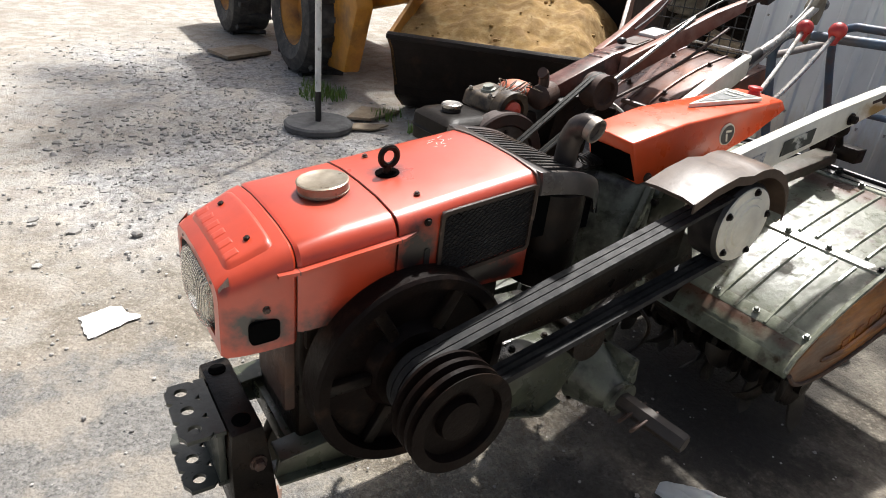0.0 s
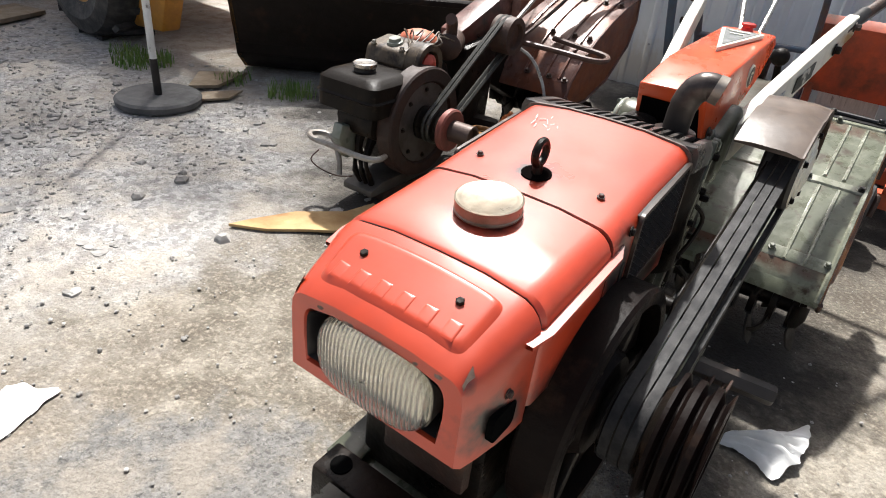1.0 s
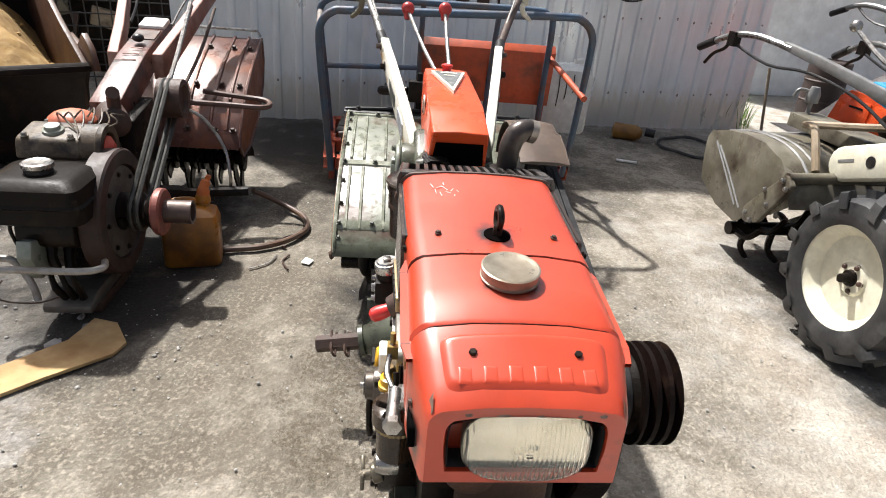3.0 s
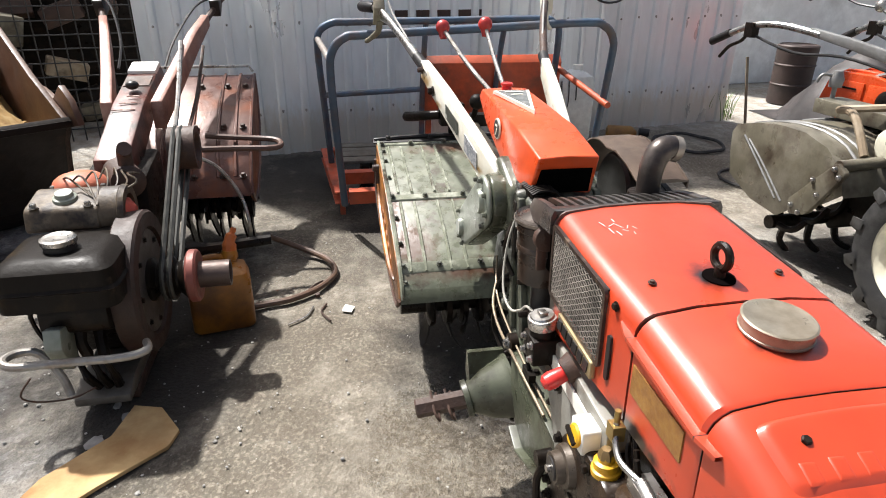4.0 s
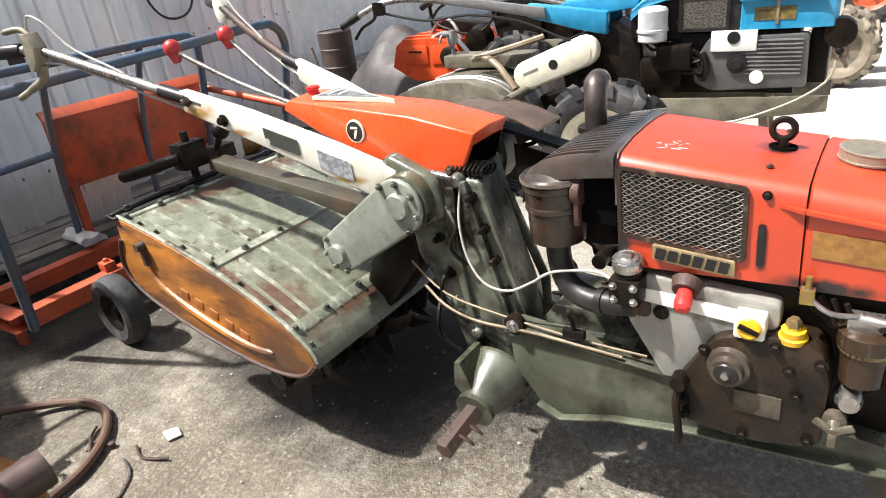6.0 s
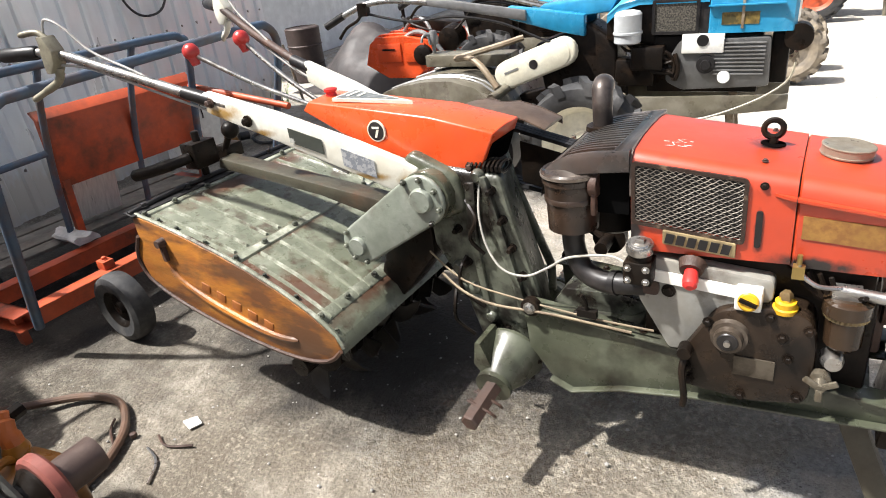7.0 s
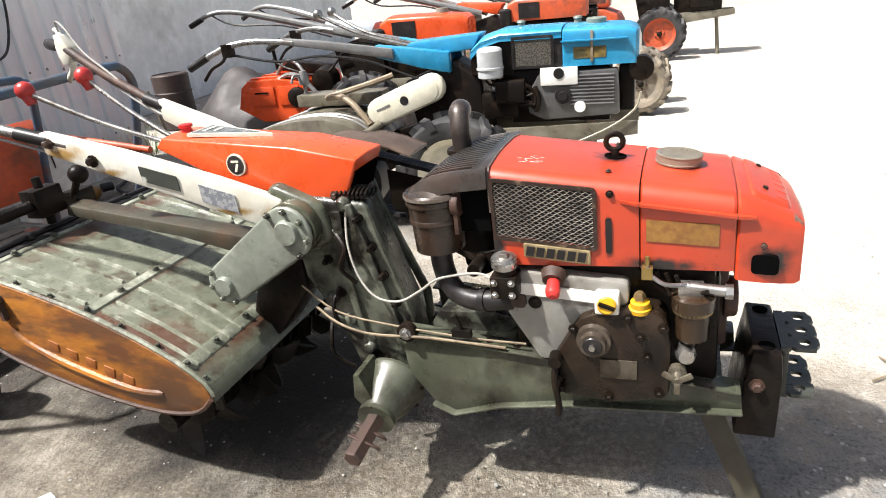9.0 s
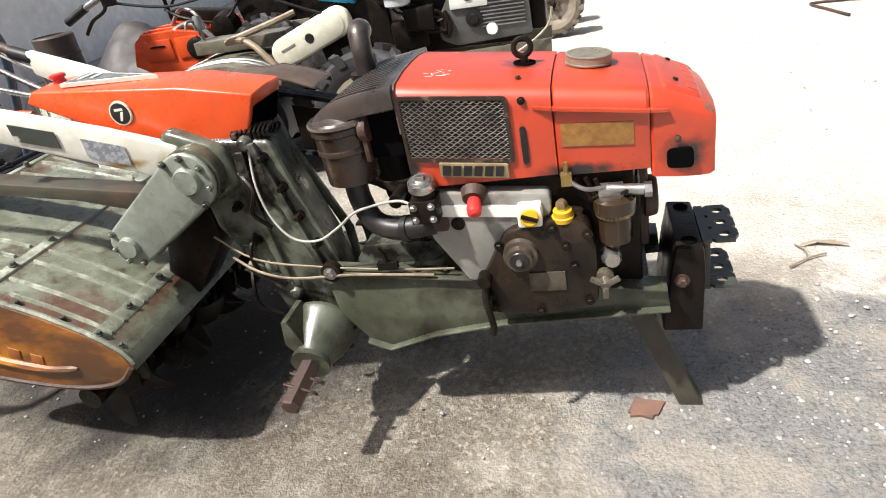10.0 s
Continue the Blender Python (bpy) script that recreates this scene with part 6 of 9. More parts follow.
        part("bolt", Mesh().bolt((-0.20 + 0.150 * math.cos(a), 0.174, 0.345 + 0.150 * math.sin(a)), (0, 1, 0), 0.008, 0.008), DARK_IRON, fly)
    pr = []
    for g_ in range(2):
        a = g_ / 2
        pr += [(a + 0.03, 0.075), (a + 0.12, 0.075), (a + 0.22, 0.055), (a + 0.28, 0.055), (a + 0.45, 0.075)]
    part("belt_pulley", wheel_like(Mesh(), -0.195, 0.350, 0.172, 0.30, [(0, 0.03)] + pr + [(1, 0.075), (1, 0.02)], 32), DARK_IRON, fly)
    part("red_collar", wheel_like(Mesh(), -0.195, 0.352, 0.30, 0.335, ((0, 0.04), (0, 0.085), (0.2, 0.092), (0.8, 0.092), (1, 0.085), (1, 0.04)), 32), mat("dull_red_iron", (0.22, 0.065, 0.05), 0.55, 0.2, col2=(0.12, 0.05, 0.04), scale=12), fly, "dull red pulley collar")
    part("shaft_tube", wheel_like(Mesh(), -0.195, 0.354, 0.33, 0.438, ((0, 0.046), (1, 0.046), (1, 0.036), (0.8, 0.034), (0.8, 0.002)), 28), mat("dark_brown_tube", (0.075, 0.05, 0.042), 0.45, 0.4, col2=(0.12, 0.085, 0.07), scale=10), fly, "dark brown open shaft tube")
    # two belts up to the clutch pulley
    bx, bz = -0.70, 0.675
    cx, cz = -0.195, 0.350
    ang = math.atan2(bz - cz, bx - cx)
    for k in range(2):
        y = 0.226 + 0.023 * k
        pts = [(cx + 0.07 * math.cos(ang + math.pi / 2 + math.pi * i / 8), cz + 0.07 * math.sin(ang + math.pi / 2 + math.pi * i / 8)) for i in range(9)]
        pts += [(bx + 0.08 * math.cos(ang - math.pi / 2 + math.pi * i / 8), bz + 0.08 * math.sin(ang - math.pi / 2 + math.pi * i / 8)) for i in range(9)]
        b = Mesh().tube([(x, y, z) for x, z in pts + pts[:1]], 0.010, 6, 1)
        part("drive_belt", b, mat("grey_belt", (0.026, 0.026, 0.022), 0.5, col2=(0.06, 0.058, 0.048), scale=20), root, "grey frayed drive belt")
    part("clutch_pulley", wheel_like(Mesh(), bx, bz, 0.20, 0.30, ((0, 0.03), (0, 0.085), (1, 0.085), (1, 0.06), (0.8, 0.055), (0.8, 0.002)), 36), RUST, root, "rusted clutch pulley")
    # front bar and base
    hb = Mesh().tube([(0.10, 0.21, 0.235), (0.165, 0.225, 0.245), (0.185, 0.16, 0.24), (0.17, -0.02, 0.232), (0.175, -0.13, 0.235), (0.15, -0.17, 0.24), (0.10, -0.155, 0.235), (0.085, -0.10, 0.22), (0.10, -0.05, 0.14), (0.12, -0.03, 0.08)], 0.0125, 10, 5)
    hb.v = [(x, y, z + 0.045) for x, y, z in hb.v]
    hbo = part("front_guard_bar", hb, mat("grey_bar", (0.30, 0.29, 0.27), 0.5, 0.5, col2=(0.18, 0.14, 0.11), scale=14), root, "bent grey steel guard bar")
    part("tie_wire", Mesh().tube([(0.17, -0.10, 0.235), (0.19, -0.13, 0.19), (0.17, -0.10, 0.15), (0.14, -0.02, 0.13), (0.11, 0.04, 0.14)], 0.003, 6), RUST, hbo)
    bs = Mesh().prism([(0.075, 0.075), (0.075, 0.045), (-0.45, 0.045), (-0.45, 0.10), (0.0, 0.10), (0.04, 0.085)], "y", -0.05, 0.12)
    part("base_frame", bs, mat("grey_black", (0.10, 0.092, 0.08), 0.5, 0.1, col2=(0.05, 0.04, 0.032), scale=9, bump=0.2), root, "grimy base plate on blocks", 0.008)
    for k in range(3):
        st = Mesh().tube([(0.03 - 0.03 * k, -0.05 + 0.05 * k, 0.33), (0.05 - 0.02 * k, -0.05 + 0.05 * k, 0.26), (0.02 + 0.02 * k, -0.03 + 0.05 * k, 0.20), (0.05, 0.0 + 0.04 * k, 0.14), (0.03, 0.02 + 0.03 * k, 0.09)], [0.022, 0.018, 0.010, 0.014, 0.016], 8, 3)
        part("drain_elbow", st, DARK_IRON, root, "black greasy drain pipe")
    part("support_block", Mesh().box((-0.18, 0.05, 0.022), (0.34, 0.14, 0.046)), RUST, root, bevel=0.006)
    ft = Mesh().prism([(0.05, 0.20), (0.09, 0.20), (0.14, 0.30), (0.12, 0.36), (0.05, 0.34), (0.02, 0.28)], "y", -0.06, -0.01)
    part("front_bracket", ft, CAST, root, bevel=0.006)
    # gearbox column and console
    g = Mesh().prism([(-0.58, 0.60), (-0.52, 0.28), (-0.70, 0.14), (-0.82, 0.22), (-0.86, 0.64)], "y", -0.11, 0.12)
    part("gearbox", g, DARK_IRON, root, "dark greasy gearbox", 0.015)
    side = [(-0.60, 0.665), (-0.98, 0.805), (-1.40, 0.905), (-1.42, 0.83), (-1.0, 0.70), (-0.63, 0.57)]
    k = Mesh().loft([[(x, s * (0.062 if i < 3 else 0.075), z) for i, (x, z) in enumerate(side)] for s in (-1, 1)])
    con = part("console", k, OLDRED, root, "faded red console with chalk marks", 0.006)
    for i in range(3):
        x = -0.92 - 0.05 * i
        part("chalk_bar", Mesh().box((x, -0.01 + 0.012 * i, 0.667 + (-0.60 - x) * 0.3685 + 0.0035), (0.006, 0.09 - 0.02 * i, 0.003), pose(0, 0, 0, 0, 20, 6).to_3x3()), mat("chalk", (0.42, 0.33, 0.29), 0.9, col2=(0.22, 0.10, 0.08), scale=60, mix=(0.45, 0.55)), con)
    part("tape_patch", Mesh().box((-1.345, 0, 0.893), (0.12, 0.125, 0.03), pose(0, 0, 0, 0, 13, 0).to_3x3()), WHITE, con, "white plastic patch", bevel=0.01)
    part("plate", Mesh().box((-1.20, 0, 0.859), (0.11, 0.11, 0.006), pose(0, 0, 0, 0, 13.4, 0).to_3x3()), RUST, con)
    part("knob", Mesh().ball((-1.09, 0.0, 0.86), 0.028, 12, 8, (1, 1, 0.7)), BLACK, con)
    for s in (-1, 1):
        sec = [((-1.02, 0.10, 0.74), 0.12, 0.05), ((-1.25, 0.14, 0.84), 0.11, 0.05), ((-1.55, 0.20, 0.99), 0.09, 0.045), ((-1.74, 0.245, 1.075), 0.06, 0.04)]
        a = Mesh().loft([[(x, s * (y - t_ / 2), z - h_ / 2), (x, s * (y + t_ / 2), z - h_ / 2), (x, s * (y + t_ / 2), z + h_ / 2), (x, s * (y - t_ / 2), z + h_ / 2)] for (x, y, z), h_, t_ in sec])
        arm = part("handle_arm", a, PINK, root, "faded pinkish-red handle arm", 0.006)
        tb = Mesh().tube([(-1.65, s * 0.225, 1.035), (-1.85, s * 0.275, 1.12), (-2.05, s * 0.33, 1.19), (-2.22, s * 0.37, 1.20)], 0.016, 10)
        tu = part("handle_tube", tb, RUST, root)
        part("hand_grip", Mesh().rod((-2.16, s * 0.355, 1.20), (-2.28, s * 0.385, 1.20), 0.021), BLACK, tu)
        part("clutch_lever", Mesh().box((-1.9, s * 0.285, 1.15), (0.12, 0.05, 0.09), pose(0, 0, 0, 0, 25, 0).to_3x3()).tube([(-1.9, s * 0.29, 1.18), (-1.98, s * 0.30, 1.24), (-2.08, s * 0.33, 1.25)], 0.012), BLACK, tu, bevel=0.006)
        part("control_cable", Mesh().tube([(-1.9, s * 0.28, 1.18), (-1.75, s * 0.2, 1.14), (-1.5, s * 0.12, 1.0), (-1.3, s * 0.1, 0.9)], 0.006, 6), BLACK, tu)
    part("long_lever", Mesh().tube([(-0.78, 0.19, 0.66), (-1.05, 0.185, 0.80), (-1.45, 0.16, 1.00)], 0.011), STEEL, root, "bare steel lever")
    part("long_rod", Mesh().tube([(-0.85, 0.20, 0.60), (-1.3, 0.22, 0.76), (-1.7, 0.22, 0.95)], 0.009), RUST, root)
    # tiller
    y0, y1 = -0.10, 0.445
    prof = [(-1.04, 0.36), (-1.07, 0.43), (-1.16, 0.52), (-1.30, 0.61), (-1.48, 0.69), (-1.65, 0.745), (-1.82, 0.785)]
    cv = Mesh().loft([[(x, y, z) for x, z in prof] + [(x + 0.008, y, z - 0.014) for x, z in reversed(prof)] for y in (y0, y1)])
    TILL = mat("rust_red_cover", (0.105, 0.047, 0.035), 0.34, 0.15, col2=(0.20, 0.125, 0.105), scale=6, grime=(0.22, 0.07, 0.028), grime_scale=5, grime_mix=(0.5, 0.7), bump=0.25, bump_scale=40)
    cov = part("tiller_cover", cv, TILL, root, "rusty red-brown tiller cover", 0.002)
    for y in (0.05, 0.18, 0.30, 0.38):
        part("rib", Mesh().tube([(x, y, z + 0.002) for x, z in prof[1:]], 0.009, 6, 2), TILL, cov)
    for s, y in ((-1, y0), (1, y1)):
        low = [(-1.84, 0.66), (-1.78, 0.52), (-1.55, 0.36), (-1.30, 0.29), (-1.12, 0.29), (-1.04, 0.36)]
        so = part("side_plate", Mesh().prism(prof + low, "y", y - 0.005, y + 0.005), mat("rust_edge", (0.24, 0.085, 0.035), 0.55, col2=(0.14, 0.06, 0.04), scale=9, bump=0.2), cov, "dented side plate", 0.003)
        part("rim", Mesh().tube([(x, y + s * 0.007, z) for x, z in prof + low], 0.008, 6, 1), TILL, so)
    for x, z in prof[1:-1:2]:
        for y in (y0 + 0.04, y1 - 0.25, y1 - 0.12, y1 - 0.03):
            part("bolt", Mesh().bolt((x, y, z + 0.002), (0.35, 0, 1), 0.012, 0.014), RUST, cov)
    part("rear_bar", Mesh().tube([(-1.82, y0, 0.80), (-1.83, y0 + 0.02, 0.83), (-1.83, y1 - 0.02, 0.83), (-1.82, y1, 0.80)], 0.008, 8, 1), STEEL, cov)
    part("hoop", Mesh().tube([(-0.95, 0.2, 0.60), (-1.0, 0.40, 0.585), (-1.02, 0.56, 0.575), (-1.10, 0.60, 0.57), (-1.18, 0.56, 0.575), (-1.2, 0.40, 0.585), (-1.2, 0.25, 0.6)], 0.014, 8, 4), mat("brown_hose", (0.10, 0.055, 0.04), 0.55), root, "brown bent hoop over the tiller")
    part("loose_cable", Mesh().tube([(-0.80, 0.22, 0.62), (-0.84, 0.33, 0.56), (-0.84, 0.42, 0.42), (-0.80, 0.45, 0.28), (-0.82, 0.44, 0.22)], 0.008, 6), STEEL, root, "hanging grey cable")
    part("axle_stub", Mesh().turned((-0.72, 0.1, 0.21), (-0.80, 0.53, 0.215), ((0, 0.05), (0.3, 0.04), (0.35, 0.024), (1, 0.024)), 8), DARK_IRON, root, "dark axle bar")
    part("axle_stub", Mesh().turned((-0.72, -0.1, 0.21), (-0.72, -0.5, 0.21), ((0, 0.05), (0.3, 0.04), (0.35, 0.024), (1, 0.024)), 8), DARK_IRON, root)
    rot = part("tine_shaft", Mesh().rod((-1.30, y0 + 0.02, 0.215), (-1.30, y1 - 0.02, 0.215), 0.04), DARK_IRON, root)
    for i in range(10):
        y = y0 + 0.04 + 0.052 * i
        part("tine_holder", Mesh().turned((-1.30, y - 0.015, 0.215), (-1.30, y + 0.015, 0.215), ((0, 0.04), (0.1, 0.075), (0.9, 0.075), (1, 0.04)), 12), DARK_IRON, rot)
        for k in range(3):
            a = i * 0.8 + k * math.tau / 3
            ca, sa = math.cos(a), math.sin(a)
            part("tine", Mesh().loft([[(-1.30 + u * ca - (v + e) * sa, y + q + d, 0.215 + u * sa + (v + e) * ca) for e, d in ((-w_, -0.005), (-w_, 0.005), (w_, 0.005), (w_, -0.005))]
                                      for u, v, q, w_ in ((0.03, 0, 0, 0.03), (0.11, 0.01, 0, 0.034), (0.17, 0.03, 0.01, 0.034), (0.195, 0.06, 0.02, 0.02))]), DARK_IRON, rot)
    part("tiller_leg", Mesh().prism([(-0.85, 0.55), (-1.1, 0.5), (-1.38, 0.25), (-1.32, 0.17), (-0.95, 0.35)], "y", -0.05, 0.05), DARK_IRON, root, bevel=0.01)


old_tractor()


# ---- the blue tractor and the row behind it ----
BLUE = mat("blue_paint", (0.018, 0.23, 0.42), 0.30, col2=(0.06, 0.31, 0.48), scale=4, bump=0.04, grime=(0.03, 0.12, 0.18), grime_scale=7, grime_mix=(0.66, 0.8), coat=0.2)
IVORY = mat("ivory_paint", (0.72, 0.69, 0.55), 0.4, col2=(0.6, 0.55, 0.42), scale=7, bump=0.06, grime=(0.3, 0.24, 0.15), grime_scale=6, grime_mix=(0.64, 0.8))
TYRE = mat("dusty_tyre", (0.020, 0.020, 0.021), 0.55, col2=(0.085, 0.083, 0.080), scale=7, mix=(0.46, 0.76), bump=0.25, bump_scale=40)
MUDTYRE = mat("muddy_tyre", (0.20, 0.165, 0.12), 0.85, col2=(0.09, 0.08, 0.07), scale=9, bump=0.4)
OLIVE = mat("olive_tiller_paint", (0.125, 0.112, 0.080), 0.34, 0.1, col2=(0.22, 0.20, 0.16), scale=6, grime=(0.045, 0.032, 0.022), grime_scale=5, grime_mix=(0.5, 0.66), bump=0.15)
ALU = mat("cast_aluminium", (0.25, 0.25, 0.245), 0.42, 0.4, col2=(0.16, 0.152, 0.14), scale=9, bump=0.15)


def lug_wheel(parent, c, r, width, rim_mat, tyre_mat, out=-1, rim=0.6):
    """A tractor wheel with chevron lugs, on the y axis; out is the side of the dish."""
    x, y, z = c
    ty = Mesh().turned((x, y - width / 2, z), (x, y + width / 2, z), ((0.08, r * rim), (0.0, r * 0.72), (0.06, r * 0.86), (0.2, r * 0.90), (0.5, r * 0.91), (0.8, r * 0.90), (0.94, r * 0.86), (1.0, r * 0.72), (0.92, r * rim)), 40, False)
    tyre = part("tyre", ty, tyre_mat, parent, "black lugged tractor tyre")
    n = 12
    for i in range(n):
        for s in (-1, 1):
            a0 = 2 * math.pi * (i + (0.5 if s > 0 else 0)) / n
            lg = Mesh()
            rings = []
            for t, yy in ((0.0, 0.02), (0.45, 0.30), (0.8, 0.47), (0.97, 0.53)):
                a = a0 + 0.20 * t
                hi = r * (1.0 - 0.05 * t - (0.10 if t > 0.9 else 0))
                lo = r * (0.88 - (0.10 if t > 0.9 else 0))
                w_ = 0.085
                rings.append([(x + lo * math.sin(a - w_), y + s * yy * width, z + lo * math.cos(a - w_)), (x + hi * math.sin(a - w_ * 0.7), y + s * yy * width, z + hi * math.cos(a - w_ * 0.7)),
                              (x + hi * math.sin(a + w_ * 0.7), y + s * yy * width, z + hi * math.cos(a + w_ * 0.7)), (x + lo * math.sin(a + w_), y + s * yy * width, z + lo * math.cos(a + w_))])
            lg.loft(rings)
            part("lug", lg, tyre_mat, tyre)
    y0 = y + out * width * 0.42
    rm = Mesh().turned((x, y0, z), (x, y - out * width * 0.42, z), ((0, r * (rim + 0.045)), (0.02, r * (rim + 0.02)), (0.10, r * rim * 0.93), (0.30, r * rim * 0.86), (0.38, r * rim * 0.80), (0.40, r * rim * 0.35), (0.34, r * rim * 0.30), (0.34, 0.002)), 36, False)
    rm.turned((x, y0, z), (x, y - out * width * 0.42, z), ((1.0, r * (rim + 0.045)), (0.9, r * rim * 0.93), (0.5, r * rim * 0.85)), 36, False)
    rimo = part("rim", rm, rim_mat, parent, "painted steel rim with rust streaks")
    yh = y0 - out * width * 0.84 * 0.34
    part("hub", Mesh().turned((x, yh, z), (x, yh + out * 0.045, z), ((0, r * 0.10), (0.3, r * 0.09), (0.4, r * 0.06), (1, r * 0.05)), 16), DARK_IRON, rimo)
    for i in range(5):
        a = 2 * math.pi * i / 5
        part("bolt", Mesh().bolt((x + r * 0.15 * math.cos(a), yh - out * 0.004, z + r * 0.15 * math.sin(a)), (0, out, 0), 0.010, 0.012), RUST, rimo)
    return tyre


def blue_tractor():
    root = thing("blue_walking_tractor", pose(-1.05, 1.99, -0.052, 0, 0, 4.5), "blue walking tractor with lugged tyres and olive tiller", "walking tractor")
    for s in (-1, 1):
        lug_wheel(root, (0, s * 0.385, 0.394), 0.343, 0.175, IVORY, TYRE, s)
    part("axle", Mesh().rod((0, -0.36, 0.394), (0, 0.36, 0.394), 0.04), DARK_IRON, root)
    # hood
    tk = Mesh().loft([hood_ring(x, w_, t_, 0.89, 0.03, 0.006) for x, w_, t_ in ((0.545, 0.172, 1.072), (0.55, 0.176, 1.078), (0.72, 0.176, 1.074), (0.86, 0.174, 1.066), (0.90, 0.166, 1.05), (0.915, 0.15, 1.03))])
    tank = part("fuel_tank_cover", tk, BLUE, root, "blue front hood with filler cap")
    part("hood_ledge", Mesh().box((0.70, -0.185, 1.015), (0.32, 0.022, 0.006)), BLUE, tank)
    part("hood_label", Mesh().box((0.68, -0.1765, 0.955), (0.16, 0.004, 0.055)), mat("black_gold_label", (0.06, 0.05, 0.02), 0.4, col2=(0.3, 0.2, 0.05), scale=25), tank, "dark label with gold rim")
    part("label_strap", Mesh().box((0.69, -0.18, 0.985), (0.012, 0.006, 0.15)), TAN, tank)
    part("filler_cap", Mesh().turned((0.70, 0, 1.078), (0.70, 0, 1.105), ((0, 0.05), (0.8, 0.052), (1, 0.045)), 26), CAST, tank)
    part("front_lamp", Mesh().turned((0.905, 0, 0.97), (0.925, 0, 0.97), ((0, 0.07), (0.5, 0.068), (1, 0.04)), 24), WHITE, tank)
    rh = Mesh().loft([hood_ring(x, 0.172, t_, lo, 0.04, 0.008) for x, t_, lo in ((0.06, 1.00, 0.98), (0.12, 1.055, 1.02), (0.22, 1.082, 1.045), (0.54, 1.08, 1.045))])
    rear = part("rear_hood", rh, BLUE, root, "blue curved rear hood")
    sh = Mesh().box((0.42, 0, 0.965), (0.27, 0.32, 0.16))
    rad = part("radiator_shroud", sh, BLACK, root, "black radiator shroud", 0.008)
    for s in (-1, 1):
        part("screen", Mesh().box((0.39, s * 0.163, 0.97), (0.20, 0.008, 0.14)), mat("dusty_screen", (0.03, 0.027, 0.022), 0.6, 0.3, col2=(0.11, 0.10, 0.08), scale=120, mix=(0.45, 0.55), bump=0.6, bump_scale=160), rad, "dusty grey wire screen")
        part("screen_frame", ring_plate(Mesh(), rounded(rect(0.282, 0.89, 0.50, 1.052), 0.012), rounded(rect(0.296, 0.904, 0.486, 1.038), 0.008), "y", s * 0.163, s * 0.173), BLACK, rad)
    for x in (0.30, 0.60):
        part("lifting_knob", Mesh().turned((x, 0.05, 1.08), (x, 0.05, 1.115), ((0, 0.02), (0.6, 0.018), (0.7, 0.025), (1, 0.02)), 14), CAST, rear)
    part("air_cleaner", Mesh().turned((0.17, -0.19, 0.855), (0.17, -0.19, 1.015), ((0, 0.052), (0.05, 0.066), (0.28, 0.066), (0.30, 0.072), (0.36, 0.072), (0.38, 0.067), (0.88, 0.067), (0.95, 0.058), (1, 0.03)), 32), mat("pale_grey_can", (0.50, 0.52, 0.53), 0.4, 0.1, col2=(0.4, 0.41, 0.41), scale=8), root, "pale grey air cleaner can")
    # Added dark box closes the gap, standing for black hoses and shade.
    part("air_duct", Mesh().prism(rounded([(0.05, 0.86), (0.29, 0.84), (0.29, 1.045), (0.14, 1.03), (0.05, 0.97)], 0.02), "y", -0.14, 0.14), DARK_IRON, root, "dark filler box behind the radiator", 0.01)
    # engine
    eb = Mesh().box((0.52, 0.0, 0.74), (0.52, 0.26, 0.28))
    eng = part("engine_block", eb, DARK_IRON, root, "dark engine block", 0.01)
    ec = Mesh().prism(rounded([(0.36, 0.66), (0.36, 0.76), (0.42, 0.86), (0.82, 0.87), (0.83, 0.64), (0.44, 0.62)], 0.02), "y", -0.17, -0.12)
    DULL_ALU = mat("dull_cast_aluminium", (0.125, 0.125, 0.122), 0.42, 0.4, col2=(0.075, 0.070, 0.064), scale=9, bump=0.15)
    case = part("finned_case", ec, DULL_ALU, eng, "grey cast aluminium engine case with fins", 0.006)
    for i in range(9):
        part("fin", Mesh().box((0.69, -0.174, 0.70 + 0.018 * i), (0.22, 0.010, 0.006)), ALU, case)
    part("silver_bracket", Mesh().prism(rect(0.43, 0.80, 0.62, 0.89), "y", -0.185, -0.165), WHITE, eng, "pale silver bracket plate", 0.004)
    part("bracket_hole", Mesh().turned((0.525, -0.186, 0.86), (0.525, -0.19, 0.86), ((0, 0.028), (1, 0.026)), 16), BLACK, eng)
    part("round_boss", Mesh().turned((0.545, -0.17, 0.745), (0.545, -0.195, 0.745), ((0, 0.045), (0.6, 0.042), (0.65, 0.025), (1, 0.022)), 24), BLACK, eng)
    part("gauge", Mesh().turned((0.63, -0.17, 0.685), (0.63, -0.185, 0.685), ((0, 0.03), (1, 0.028)), 22), WHITE, eng)
    for i in range(9):
        a = i * 1.3
        pv = Mesh().tube([(0.10 + 0.03 * i, -0.12, 0.88 - 0.01 * i), (0.16 + 0.03 * i, -0.18, 0.82 - 0.015 * i + 0.03 * math.sin(a)), (0.26 + 0.02 * i, -0.19, 0.76 + 0.05 * math.cos(a)), (0.40, -0.18, 0.68 + 0.015 * i)], 0.007 + 0.002 * (i % 3), 6)
        part("hose", pv, DARK_IRON, eng, "black hose")
    part("intake_block", Mesh().box((0.27, -0.15, 0.78), (0.16, 0.12, 0.12)).box((0.20, -0.10, 0.70), (0.2, 0.1, 0.14)), DARK_IRON, eng, bevel=0.015)
    part("crank_cover", Mesh().box((0.86, 0.0, 0.76), (0.08, 0.22, 0.24)), DARK_IRON, eng, bevel=0.015)
    part("grey_drum", Mesh().turned((0.93, -0.16, 0.86), (0.93, -0.08, 0.86), ((0, 0.02), (0, 0.06), (1, 0.06), (1, 0.02)), 24), DARK_IRON, eng)
